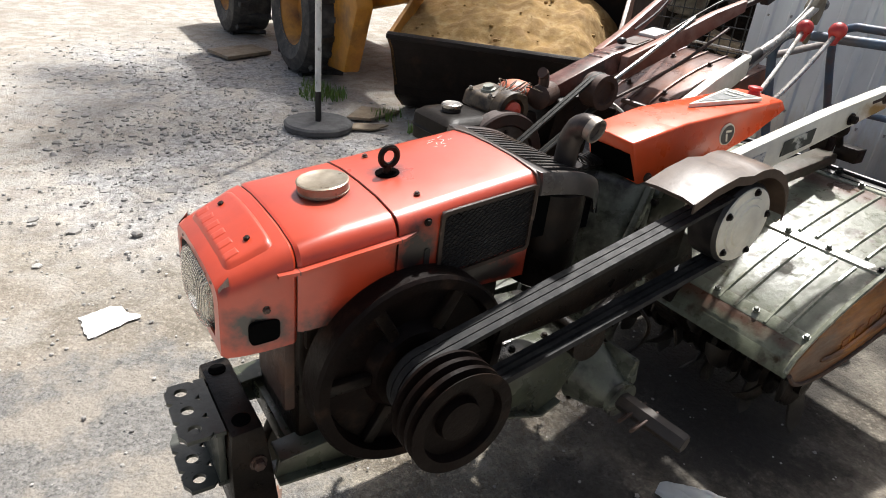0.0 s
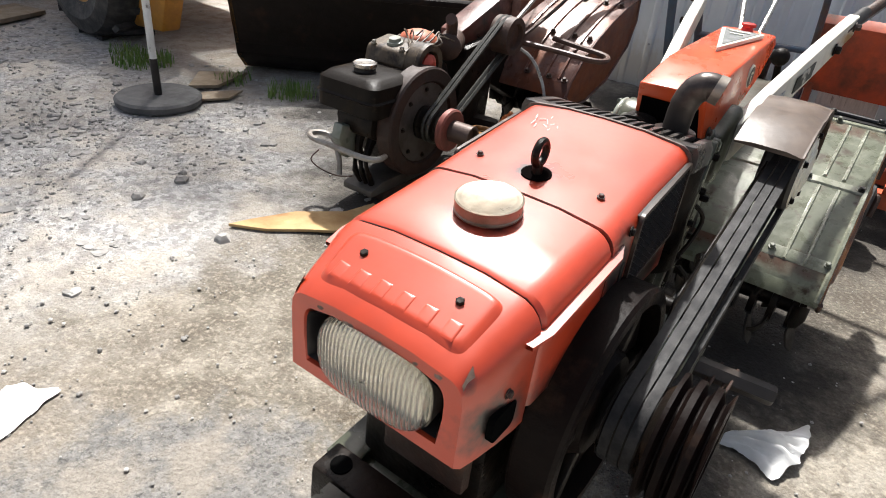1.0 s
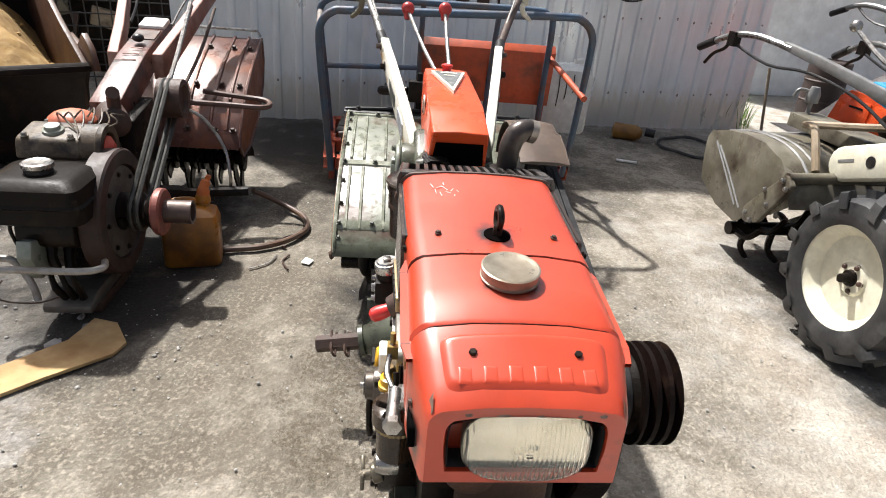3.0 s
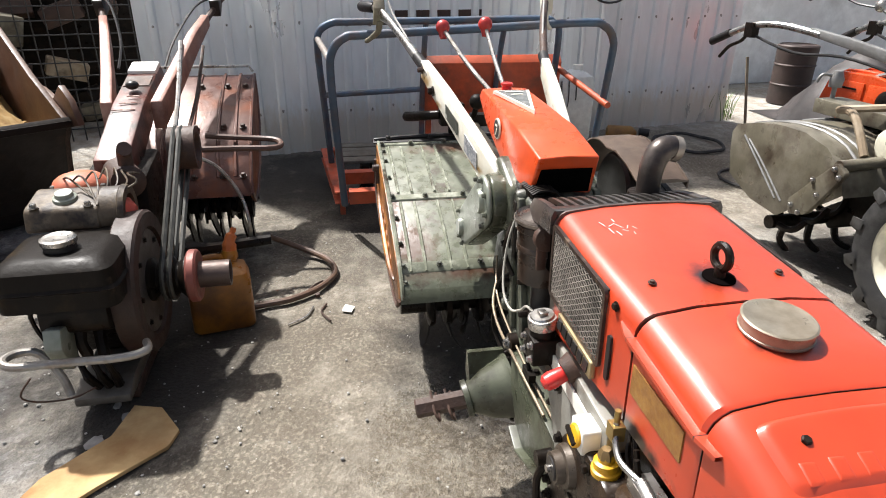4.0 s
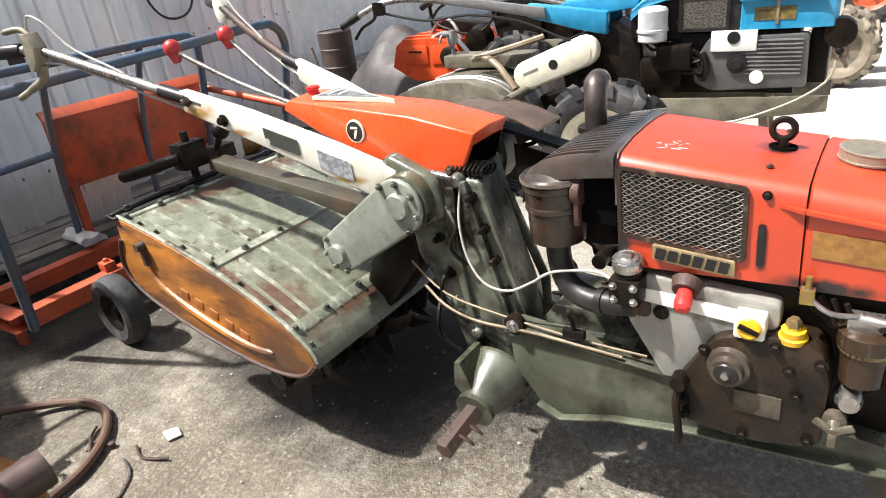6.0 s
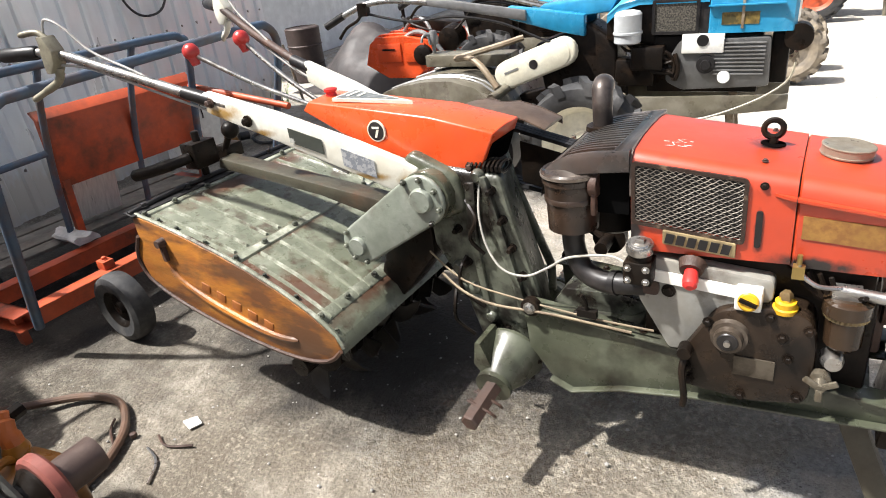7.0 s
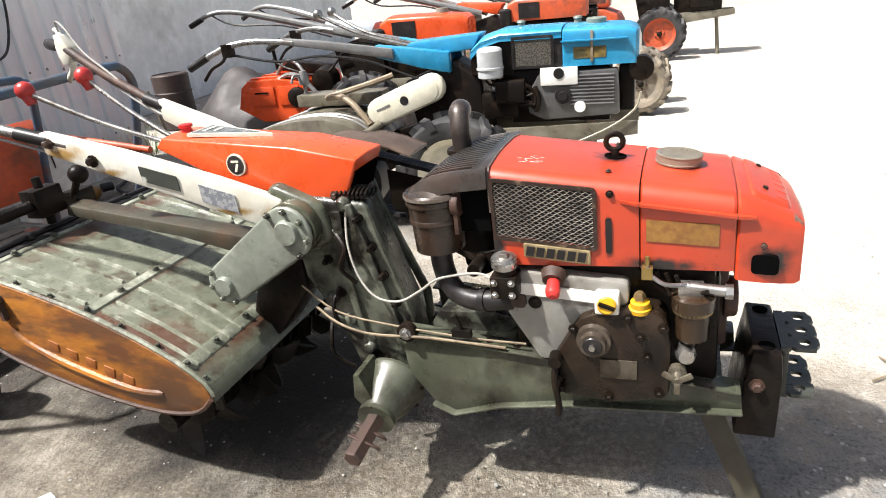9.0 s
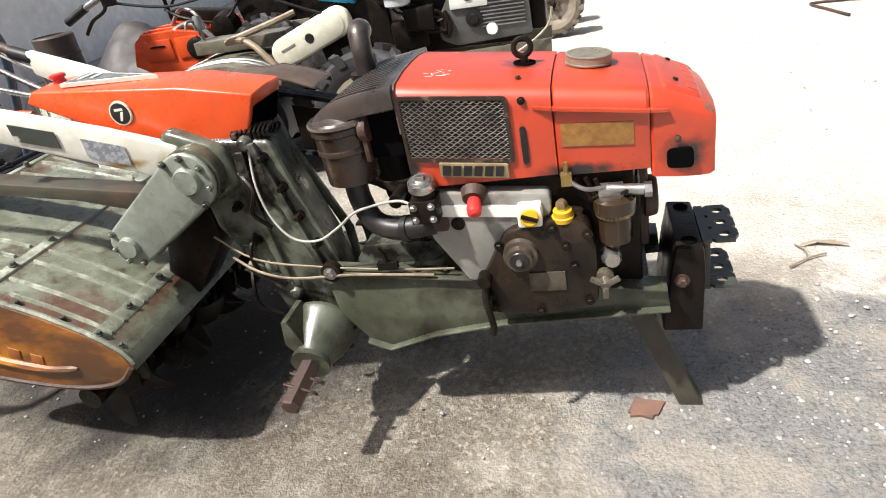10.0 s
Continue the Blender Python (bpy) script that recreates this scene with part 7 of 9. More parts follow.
    # frame
    for s in (-1, 1):
        part("frame_rail", Mesh().prism([(-0.05, 0.57), (0.92, 0.60), (0.92, 0.53), (-0.05, 0.40)], "y", s * 0.155 - 0.01, s * 0.155 + 0.01), OLIVE, root, "olive frame rail", 0.004)
    part("frame_cable", Mesh().tube([(0.15, -0.17, 0.60), (0.28, -0.19, 0.48), (0.50, -0.19, 0.47), (0.75, -0.19, 0.56), (0.90, -0.18, 0.66), (0.93, -0.17, 0.75)], 0.006, 6), mat("tan_wire", (0.3, 0.27, 0.2), 0.5), root)
    for s in (-1, 1):
        part("prop_leg", Mesh().loft([[(x - 0.02, s * 0.10 - 0.02, z), (x + 0.02, s * 0.10 - 0.02, z), (x + 0.02, s * 0.10 + 0.02, z), (x - 0.02, s * 0.10 + 0.02, z)] for x, z in ((0.66, 0.56), (0.69, 0.3), (0.71, 0.05))]), TAN, root, bevel=0.004)
    # gearbox, white chain cover, console
    part("gearbox", Mesh().prism([(-0.05, 0.95), (0.10, 0.85), (0.12, 0.5), (0.06, 0.27), (-0.12, 0.25), (-0.28, 0.5), (-0.35, 0.85)], "y", -0.12, 0.12), DARK_IRON, root, "dark gearbox", 0.02, 3)
    p0, p1 = Vector((-0.17, 0.820)), Vector((-0.49, 0.700))
    d = (p1 - p0).normalized()
    nr = Vector((-d.y, d.x))
    out = [tuple(p0 + 0.078 * (nr * math.cos(math.pi * i / 8) - d * math.sin(math.pi * i / 8))) for i in range(9)] + [tuple(p1 + 0.078 * (-nr * math.cos(math.pi * i / 8) + d * math.sin(math.pi * i / 8))) for i in range(9)]
    cc = part("chain_cover", Mesh().prism(out, "y", -0.20, -0.14), IVORY, root, "ivory oval chain cover with a dark hole", 0.014, 3)
    mid = (p0 + p1) / 2
    inner = [tuple((Vector(q) - mid) * 0.86 + mid) for q in out]
    part("pressed_field", Mesh().prism(inner, "y", -0.205, -0.199), IVORY, cc, bevel=0.003)
    part("cover_hole", Mesh().turned((mid.x, -0.2045, mid.y), (mid.x, -0.207, mid.y), ((0, 0.026), (1, 0.025)), 20), BLACK, cc)
    part("cover_marks", Mesh().box((mid.x - 0.13, -0.206, mid.y - 0.035), (0.09, 0.002, 0.012), pose(0, 0, 0, 0, -20, 0).to_3x3()), ALU, cc)
    con = Mesh().loft([[(x, s * w_, z) for x, z, w_ in ((0.10, 1.075, 0.085), (-0.30, 1.055, 0.09), (-0.34, 1.03, 0.09), (-0.10, 0.985, 0.10), (0.06, 1.00, 0.095))] for s in (-1, 1)])
    part("console", con, BLUE, root, "blue console box", 0.008)
    for s in (-1, 1):
        sec = [((-0.06, 0.13, 0.945), 0.11, 0.03), ((-0.22, 0.14, 0.975), 0.10, 0.03), ((-0.46, 0.19, 1.035), 0.065, 0.03)]
        part("side_cheek", Mesh().loft([[(x, s * (y - t_), z - h_ / 2), (x, s * (y + t_), z - h_ / 2), (x, s * (y + t_), z + h_ / 2), (x, s * (y - t_), z + h_ / 2)] for (x, y, z), h_, t_ in sec]), BLUE, root, "blue handle cheek", 0.008)
        ar = [((-0.36, 0.20, 1.015), 0.055), ((-0.75, 0.27, 1.095), 0.045), ((-0.95, 0.31, 1.13), 0.035)]
        arm = part("handle_arm", Mesh().loft([[(x, s * (y - 0.016), z - h_ / 2), (x, s * (y + 0.016), z - h_ / 2), (x, s * (y + 0.016), z + h_ / 2), (x, s * (y - 0.016), z + h_ / 2)] for (x, y, z), h_ in ar]), ALU, root, "silver handle arm", 0.006)
        part("handle_tube", Mesh().tube([(-0.9, s * 0.305, 1.12), (-1.10, s * 0.345, 1.145), (-1.25, s * 0.375, 1.135), (-1.36, s * 0.395, 1.10), (-1.46, s * 0.41, 1.055)], 0.016, 10), STEEL, arm)
        part("hand_grip", Mesh().rod((-1.40, s * 0.402, 1.085), (-1.52, s * 0.42, 1.03), 0.021), BLACK, arm)
        part("hand_lever", Mesh().tube([(-1.27, s * 0.38, 1.13), (-1.30, s * 0.40, 1.06), (-1.38, s * 0.41, 1.02), (-1.44, s * 0.415, 0.96)], 0.009, 8).box((-1.27, s * 0.38, 1.11), (0.06, 0.04, 0.07)), DARK_IRON, arm)
        part("control_cable", Mesh().tube([(-1.27, s * 0.375, 1.09), (-1.0, s * 0.34, 1.03), (-0.75, s * 0.30, 1.04), (-0.5, s * 0.24, 0.99), (-0.3, s * 0.2, 0.9), (-0.15, s * 0.18, 0.84)], 0.007, 8), BLACK, arm)
    for y in (-0.03, 0.06):
        part("gear_lever", Mesh().tube([(-0.3, y, 1.03), (-0.6, y - 0.03, 1.12), (-0.85, y * 2, 1.24)], 0.010).ball((-0.85, y * 2, 1.245), 0.028), STEEL, root)
    # tiller
    y0, y1 = -0.40, 0.40
    prof = [(-0.46, 0.50), (-0.50, 0.60), (-0.60, 0.675), (-0.74, 0.71), (-0.90, 0.71), (-1.06, 0.685), (-1.20, 0.645), (-1.23, 0.60)]
    cov = part("tiller_cover", Mesh().loft([[(x, y, z) for x, z in prof] + [(x + 0.004, y, z - 0.012) for x, z in reversed(prof)] for y in (y0, y1)]), OLIVE, root, "olive-grey rounded tiller cover", 0.002)
    for y in (-0.30, -0.25, 0.0, 0.25, 0.3):
        part("rib", Mesh().tube([(x, y, z) for x, z in prof[1:-1]], 0.008, 6, 2), ALU, cov)
    for s, y in ((-1, y0), (1, y1)):
        low = [(-1.22, 0.50), (-1.19, 0.38), (-1.0, 0.30), (-0.8, 0.28), (-0.70, 0.36), (-0.56, 0.42)]
        so = part("side_plate", Mesh().prism(prof + low, "y", y - 0.004, y + 0.004), OLIVE, cov, "olive side plate with pressed lines", 0.002)
        for q in (0.05, 0.09):
            part("pressed_line", Mesh().tube([(-1.18 + q, y + s * 0.005, 0.62 - q * 0.3), (-1.05 + q, y + s * 0.005, 0.50), (-0.88 + q, y + s * 0.005, 0.36)], 0.006, 6), ALU, so)
    part("end_case", Mesh().prism(rounded([(-0.50, 0.64), (-0.44, 0.60), (-0.60, 0.36), (-0.70, 0.33), (-0.72, 0.40)], 0.02), "y", -0.435, -0.405), OLIVE, root, "bolted end gear case", 0.006)
    for x, z in ((-0.50, 0.61), (-0.47, 0.58), (-0.56, 0.47), (-0.64, 0.36), (-0.69, 0.38), (-0.60, 0.53)):
        part("bolt", Mesh().bolt((x, -0.435, z), (0, -1, 0), 0.010, 0.010), STEEL, root)
    part("cross_tube", Mesh().rod((-0.50, -0.42, 0.62), (-0.50, 0.3, 0.64), 0.026), OLIVE, root)
    part("tiller_beam", Mesh().box((-0.80, 0.0, 0.76), (0.55, 0.16, 0.07)), OLIVE, root, bevel=0.006)
    part("bent_lever", Mesh().tube([(-0.52, -0.28, 0.65), (-0.62, -0.25, 0.76), (-0.72, -0.2, 0.80), (-0.82, -0.16, 0.79), (-0.60, -0.10, 0.84), (-0.44, -0.05, 0.88)], 0.018, 8), TAN, root, "bent tan stay bar")
    part("depth_screw", Mesh().rod((-1.05, 0.0, 0.72), (-1.05, 0.0, 0.90), 0.012).turned((-1.05, 0, 0.85), (-1.05, 0, 0.93), ((0, 0.03), (0.5, 0.034), (1, 0.02)), 14).tube([(-1.05, 0, 0.90), (-1.08, -0.06, 0.91), (-1.09, -0.08, 0.87)], 0.008), ALU, root)
    part("tine_shaft", Mesh().rod((-0.86, y0 + 0.02, 0.22), (-0.86, y1 - 0.02, 0.22), 0.035), DARK_IRON, root)
    for i in range(16):
        a = i * 2.2
        y = y0 + 0.05 + 0.047 * i
        part("tine", Mesh().tube([(-0.86, y, 0.22), (-0.86 + 0.12 * math.cos(a), y, 0.22 + 0.12 * math.sin(a)), (-0.86 + 0.18 * math.cos(a + 0.35), y + 0.03, 0.22 + 0.18 * math.sin(a + 0.35))], [0.018, 0.016, 0.01], 6), DARK_IRON, root)
    part("tiller_leg", Mesh().prism([(-0.3, 0.6), (-0.5, 0.55), (-0.9, 0.25), (-0.82, 0.17), (-0.35, 0.4)], "y", -0.05, 0.05), DARK_IRON, root, bevel=0.01)


def row_tractor(m, paint, hood_word, tyre_mat, rim_mat, cover, tiller=None):
    """One of the machines standing further down the row."""
    root = thing("row_tractor", m, "%s walking tractor further down the row" % hood_word, "walking tractor", "tractors in the row")
    for s in (-1, 1):
        lug_wheel(root, (0, s * 0.40, 0.345), 0.345, 0.18, rim_mat, tyre_mat, s)
    part("axle", Mesh().rod((0, -0.36, 0.345), (0, 0.36, 0.345), 0.04), DARK_IRON, root)
    hd = part("hood", Mesh().loft([hood_ring(x, w_, t_, 0.86, 0.035, 0.008) for x, w_, t_ in ((0.12, 0.165, 1.02), (0.2, 0.172, 1.06), (0.62, 0.172, 1.05), (0.82, 0.165, 1.03), (0.86, 0.15, 1.0))]), paint, root, "%s hood" % hood_word)
    part("filler_cap", Mesh().turned((0.62, 0, 1.05), (0.62, 0, 1.09), ((0, 0.05), (1, 0.048)), 20), CAST, hd)
    part("radiator_screen", Mesh().box((0.33, -0.172, 0.95), (0.2, 0.012, 0.14)), BLACK, hd)
    part("air_cleaner", Mesh().turned((0.10, -0.16, 0.82), (0.10, -0.16, 0.98), ((0, 0.05), (0.1, 0.06), (0.9, 0.06), (1, 0.04)), 20), BLACK, root)
    part("engine_block", Mesh().box((0.46, 0, 0.70), (0.6, 0.28, 0.30)).box((0.5, -0.16, 0.72), (0.3, 0.06, 0.2)).box((0.7, -0.14, 0.76), (0.1, 0.1, 0.12)), DARK_IRON, root, "dark engine", 0.02)
    for s in (-1, 1):
        part("frame_rail", Mesh().prism([(-0.05, 0.57), (0.92, 0.58), (0.92, 0.51), (-0.05, 0.40)], "y", s * 0.15 - 0.01, s * 0.15 + 0.01), OLIVE, root, bevel=0.004)
    part("gearbox", Mesh().prism([(-0.05, 0.93), (0.10, 0.83), (0.12, 0.5), (0.06, 0.27), (-0.12, 0.25), (-0.28, 0.5), (-0.35, 0.85)], "y", -0.12, 0.12), DARK_IRON, root, bevel=0.02)
    part("prop_leg", Mesh().rod((0.7, 0, 0.55), (0.75, 0, 0.0), 0.025), OLIVE, root)
    part("console", Mesh().loft([[(x, s * w_, z) for x, z, w_ in ((0.06, 1.03, 0.085), (-0.40, 1.07, 0.08), (-0.42, 1.03, 0.08), (0.0, 0.93, 0.10))] for s in (-1, 1)]), cover, root, bevel=0.008)
    for s in (-1, 1):
        arm = part("handle_arm", Mesh().tube([(-0.15, s * 0.12, 0.95), (-0.6, s * 0.22, 1.09), (-1.0, s * 0.31, 1.20), (-1.25, s * 0.37, 1.23), (-1.45, s * 0.40, 1.17)], [0.035, 0.03, 0.02, 0.018, 0.018], 10), ALU, root, "silver handle arm")
        part("hand_grip", Mesh().rod((-1.38, s * 0.39, 1.19), (-1.50, s * 0.41, 1.14), 0.022), BLACK, arm)
        part("control_cable", Mesh().tube([(-1.3, s * 0.38, 1.22), (-1.1, s * 0.36, 1.12), (-0.7, s * 0.28, 1.08), (-0.3, s * 0.2, 0.95)], 0.008, 6), BLACK, arm)
    dz = 0.06 if tiller else 0.0
    prof = [(-0.50, 0.46), (-0.56, 0.62), (-0.80, 0.66), (-1.08, 0.655), (-1.16, 0.60)] if tiller else [(-0.50, 0.50 - dz), (-0.56, 0.62 - dz), (-0.74, 0.70 - dz), (-0.95, 0.70 - dz), (-1.20, 0.63 - dz)]
    low = [(-1.22, 0.42), (-1.0, 0.30), (-0.72, 0.30)]
    part("tiller", Mesh().prism(prof + low, "y", -0.38, 0.38), tiller or cover, root, "weathered tiller cover", 0.006, 2, 18)
    if tiller:
        for y in (-0.3, -0.1, 0.12, 0.3):
            part("rib", Mesh().tube([(x, y, z + 0.004) for x, z in prof], 0.012, 6, 2), tiller, root)
        part("side_case", Mesh().turned((-0.62, -0.38, 0.50), (-0.62, -0.43, 0.50), ((0, 0.09), (0.6, 0.085), (1, 0.05)), 18), DARK_IRON, root)
        part("bent_stay", Mesh().tube([(-0.55, -0.25, 0.56), (-0.66, -0.2, 0.74), (-0.80, -0.15, 0.78), (-0.95, -0.1, 0.66)], 0.016, 8), ALU, root)
        part("depth_screw", Mesh().rod((-0.98, 0.0, 0.62), (-1.0, 0.0, 0.88), 0.016).ball((-1.0, 0, 0.9), 0.035), DARK_IRON, root)
        for x0, x1 in ((-0.60, -0.80), (-0.84, -1.08)):
            part("cover_panel", Mesh().box(((x0 + x1) / 2, -0.386, 0.52), (x0 - x1, 0.012, 0.16)), tiller, root, bevel=0.004)
        part("panel_slot", Mesh().box((-0.96, -0.394, 0.55), (0.13, 0.006, 0.014)), DARK_IRON, root)
        part("gear_hump", Mesh().turned((-0.42, -0.30, 0.60), (-0.42, -0.10, 0.62), ((0, 0.05), (0.1, 0.10), (0.8, 0.11), (1, 0.06)), 18), DARK_IRON, root)
        part("pale_pipe", Mesh().tube([(-0.45, -0.36, 0.52), (-0.58, -0.36, 0.66), (-0.72, -0.32, 0.68), (-0.86, -0.34, 0.62)], 0.02, 8), ALU, root)
        part("tiller_beam", Mesh().box((-0.70, 0.02, 0.70), (0.5, 0.14, 0.09), pose(0, 0, 0, 0, 8, 0).to_3x3()), DARK_IRON, root, bevel=0.01)
        part("hose", Mesh().tube([(-0.2, -0.2, 0.85), (-0.4, -0.26, 0.66), (-0.7, -0.28, 0.72), (-0.9, -0.2, 0.80)], 0.011, 6), DARK_IRON, root)
    if tiller is None:
        part("tiller_top_box", Mesh().box((-0.85, 0, 0.80), (0.34, 0.36, 0.16)), tiller or cover, root, bevel=0.02)
    return root


blue_tractor()
WHITEBLUE = mat("pale_blue_white", (0.62, 0.68, 0.72), 0.4, col2=(0.5, 0.56, 0.6), scale=5)
row_tractor(pose(-2.46, 3.60, 0, 0, 0, 6), ORANGE, "orange", TYRE, IVORY, WHITEBLUE, ORANGE)
row_tractor(pose(-1.75, 4.95, 0, 0, 0, 4), CART_ORANGE, "dull orange", MUDTYRE, MUDTYRE, ORANGE)
row_tractor(pose(-1.80, 6.55, 0, 0, 0, 6), OLDRED, "brown", MUDTYRE, OLDRED, TAN)
row_tractor(pose(-0.42, 8.20, 0, 0, 0, 2), mat("far_green", (0.10, 0.17, 0.09), 0.5, col2=(0.06, 0.1, 0.05), scale=5), "green and orange", TYRE, CART_ORANGE, CART_ORANGE)
cart = thing("hand_cart", pose(-0.36, 4.78, 0, 0, 0, 4), "low cart on muddy lugged tyres behind the blue tractor", "cart")
for s in (-1, 1):
    lug_wheel(cart, (0, s * 0.26, 0.27), 0.27, 0.17, MUDTYRE, MUDTYRE, s)
part("axle", Mesh().rod((0, -0.25, 0.27), (0, 0.25, 0.27), 0.035), DARK_IRON, cart)
part("tow_beam", Mesh().box((-0.55, 0, 0.33), (1.1, 0.09, 0.07)), DARK_IRON, cart, bevel=0.006)
part("stand", Mesh().rod((-1.02, 0, 0.32), (-1.05, 0, 0.0), 0.025), DARK_IRON, cart)


# ---- orange trailer with blue hoops, behind the tiller ----
HOOP = mat("blue_grey_pipe", (0.075, 0.115, 0.17), 0.5, 0.3, col2=(0.13, 0.10, 0.085), scale=6, mix=(0.45, 0.7), grime=(0.14, 0.075, 0.05), grime_scale=5, grime_mix=(0.56, 0.72), bump=0.15)


def trailer():
    root = thing("riding_trailer", pose(-2.6, 0.05, 0), "orange riding trailer with blue pipe hoops and backrest board", "trailer")
    P = lambda *pts: [(x + 2.6, y - 0.05, z) for x, y, z in pts]
    near = P((-2.46, -0.585, 0.15), (-2.33, -0.60, 0.50), (-2.20, -0.612, 0.86), (-2.15, -0.60, 0.985), (-2.13, -0.54, 1.05), (-2.13, -0.44, 1.062), (-2.15, 0.1, 1.085), (-2.18, 0.58, 1.105), (-2.19, 0.68, 1.09), (-2.21, 0.74, 1.03), (-2.25, 0.76, 0.92), (-2.42, 0.79, 0.5), (-2.55, 0.80, 0.17))
    part("hoop", Mesh().tube(near, 0.019, 12, 5), HOOP, root, "worn blue-grey pipe hoop")
    farh = P((-3.10, -0.66, 0.2), (-2.93, -0.675, 0.6), (-2.78, -0.685, 0.92), (-2.74, -0.67, 1.02), (-2.73, -0.60, 1.065), (-2.73, -0.5, 1.07), (-2.74, 0.0, 1.075), (-2.75, 0.52, 1.08), (-2.76, 0.62, 1.06), (-2.78, 0.66, 1.0), (-2.90, 0.68, 0.6), (-3.0, 0.7, 0.2))
    part("hoop", Mesh().tube(farh, 0.019, 12, 5), HOOP, root, "worn blue-grey pipe hoop")
    part("side_bar", Mesh().rod(*P((-2.165, -0.61, 0.95), (-2.76, -0.682, 0.985)), 0.016), mat("grey_pipe", (0.28, 0.26, 0.24), 0.5, 0.3, col2=(0.16, 0.1, 0.08), scale=9), root, "grey rusty joining pipe")
    part("mid_bar", Mesh().rod(*P((-2.90, -0.678, 0.66), (-2.93, -0.10, 0.68)), 0.016), HOOP, root)
    for y in (-0.10, 0.34):
        part("upright", Mesh().tube(P((-2.74, y, 1.075), (-2.84, y, 0.90), (-2.95, y, 0.60), (-3.02, y, 0.26)), 0.016, 10), HOOP, root, "blue flat upright")
    bd = Mesh().loft([[(x + 2.6, y - 0.05, z) for x, z in ((-2.925, 0.825), (-2.965, 0.495), (-2.973, 0.495), (-2.955, 0.825), (-2.99, 0.86), (-2.965, 0.865))] for y in (-0.10, 0.30, 0.74)])
    board = part("backrest_board", bd, CART_ORANGE, root, "faded orange sheet backrest", 0.002)
    for y in (-0.06, 0.70):
        part("board_leg", Mesh().box((-0.39, y - 0.05, 0.36), (0.03, 0.035, 0.34), pose(0, 0, 0, 0, 6, 0).to_3x3()), CART_ORANGE, board)
    part("red_pipe", Mesh().rod(*P((-2.90, 0.70, 0.80), (-2.25, 0.77, 0.70)), 0.017), CART_ORANGE, root, "orange brace pipe")
    # channel frame
    for p, q in (((-2.52, -0.60, 0.168), (-3.45, -0.70, 0.168)), ((-2.54, -0.56, 0.168), (-2.60, 0.80, 0.168)), ((-2.86, -0.62, 0.178), (-2.92, 0.78, 0.178)), ((-3.43, -0.68, 0.168), (-3.45, 0.8, 0.168)), ((-2.57, 0.80, 0.168), (-3.45, 0.82, 0.168))):
        a, b = Vector(p), Vector(q)
        d = b - a
        m = pose(0, 0, 0, 0, 0, math.degrees(math.atan2(d.y, d.x))).to_3x3()
        c = (a + b) / 2
        ch = Mesh().box((0, 0, 0.032), (d.length, 0.075, 0.006)).box((0, 0, -0.032), (d.length, 0.075, 0.006)).box((0, -0.034, 0), (d.length, 0.006, 0.07))
        ch.moved(Matrix.Translation((c.x + 2.6, c.y - 0.05, c.z)) @ m.to_4x4())
        part("channel_beam", ch, CART_ORANGE, root, "bright orange steel channel")
    for X, Y in ((-0.02, -0.65), (-0.88, -0.70)):
        part("rear_post", Mesh().box((X, Y, 0.11), (0.05, 0.03, 0.14)), CART_ORANGE, root)
    for i in range(4):
        part("bed_plank", Mesh().box((-0.50 - 0.11 * i, 0.02, 0.213 + 0.004 * (i % 2)), (0.10, 1.38, 0.018)), mat("weathered_plank", (0.155, 0.135, 0.11), 0.7, col2=(0.08, 0.062, 0.045), scale=9, grime=(0.24, 0.215, 0.18), grime_scale=5, bump=0.3), root, bevel=0.003)
    part("tow_bar", Mesh().box((0.33, 0.05, 0.20), (0.62, 0.06, 0.05)).box((0.60, 0.03, 0.30), (0.08, 0.07, 0.18)), DARK_IRON, root, bevel=0.006)
    for y in (-0.25, 0.42):
        part("clamp", Mesh().box((0.02, y, 0.222), (0.06, 0.05, 0.04)).bolt((0.02, y, 0.242), (0, 0, 1), 0.012, 0.012), CART_ORANGE, root, bevel=0.004)
    # wheels
    for x, y, r in ((-2.27, -0.33, 0.150), (-3.2, -0.45, 0.098), (-3.2, 0.62, 0.098), (-2.34, 0.38, 0.150)):
        w = 0.095 if r > 0.12 else 0.06
        X, Y = x + 2.6, y - 0.05
        ty = part("wheel_tyre", Mesh().turned((X, Y - w / 2, r), (X, Y + w / 2, r), ((0.1, r * 0.55), (0, r * 0.8), (0.1, r * 0.95), (0.35, r), (0.65, r), (0.9, r * 0.95), (1, r * 0.8), (0.9, r * 0.55)), 32, False), RUBBER, root, "small grey solid rubber tyre")
        part("rim", Mesh().turned((X, Y - w * 0.42, r), (X, Y + w * 0.42, r), ((0, r * 0.62), (0.1, r * 0.5), (0.3, r * 0.42), (0.32, r * 0.2), (0.1, r * 0.16), (0.1, 0.002)), 24, False), DARK_IRON, ty)
        part("wheel_fork", Mesh().tube([(X - 0.02, Y + w * 0.6, r), (X - 0.06, Y + w * 0.6, r + 0.08), (X - 0.10, Y + 0.03, 0.20)], 0.014, 8), RUST, root)
    # white board with dried drips, standing on the bed
    wb = Mesh().box((0, 0, 0), (0.02, 0.30, 0.34))
    wb.moved(pose(-3.16, 0.12, 0.405, 0, 14, -6))
    solo("white_board", wb, mat("dripped_white", (0.66, 0.66, 0.62), 0.6, col2=(0.2, 0.19, 0.17), scale=9, mix=(0.60, 0.66), stretch=(1, 5, 0.6)), "off-white board with black drips on the trailer bed", "board", bevel=0.003)
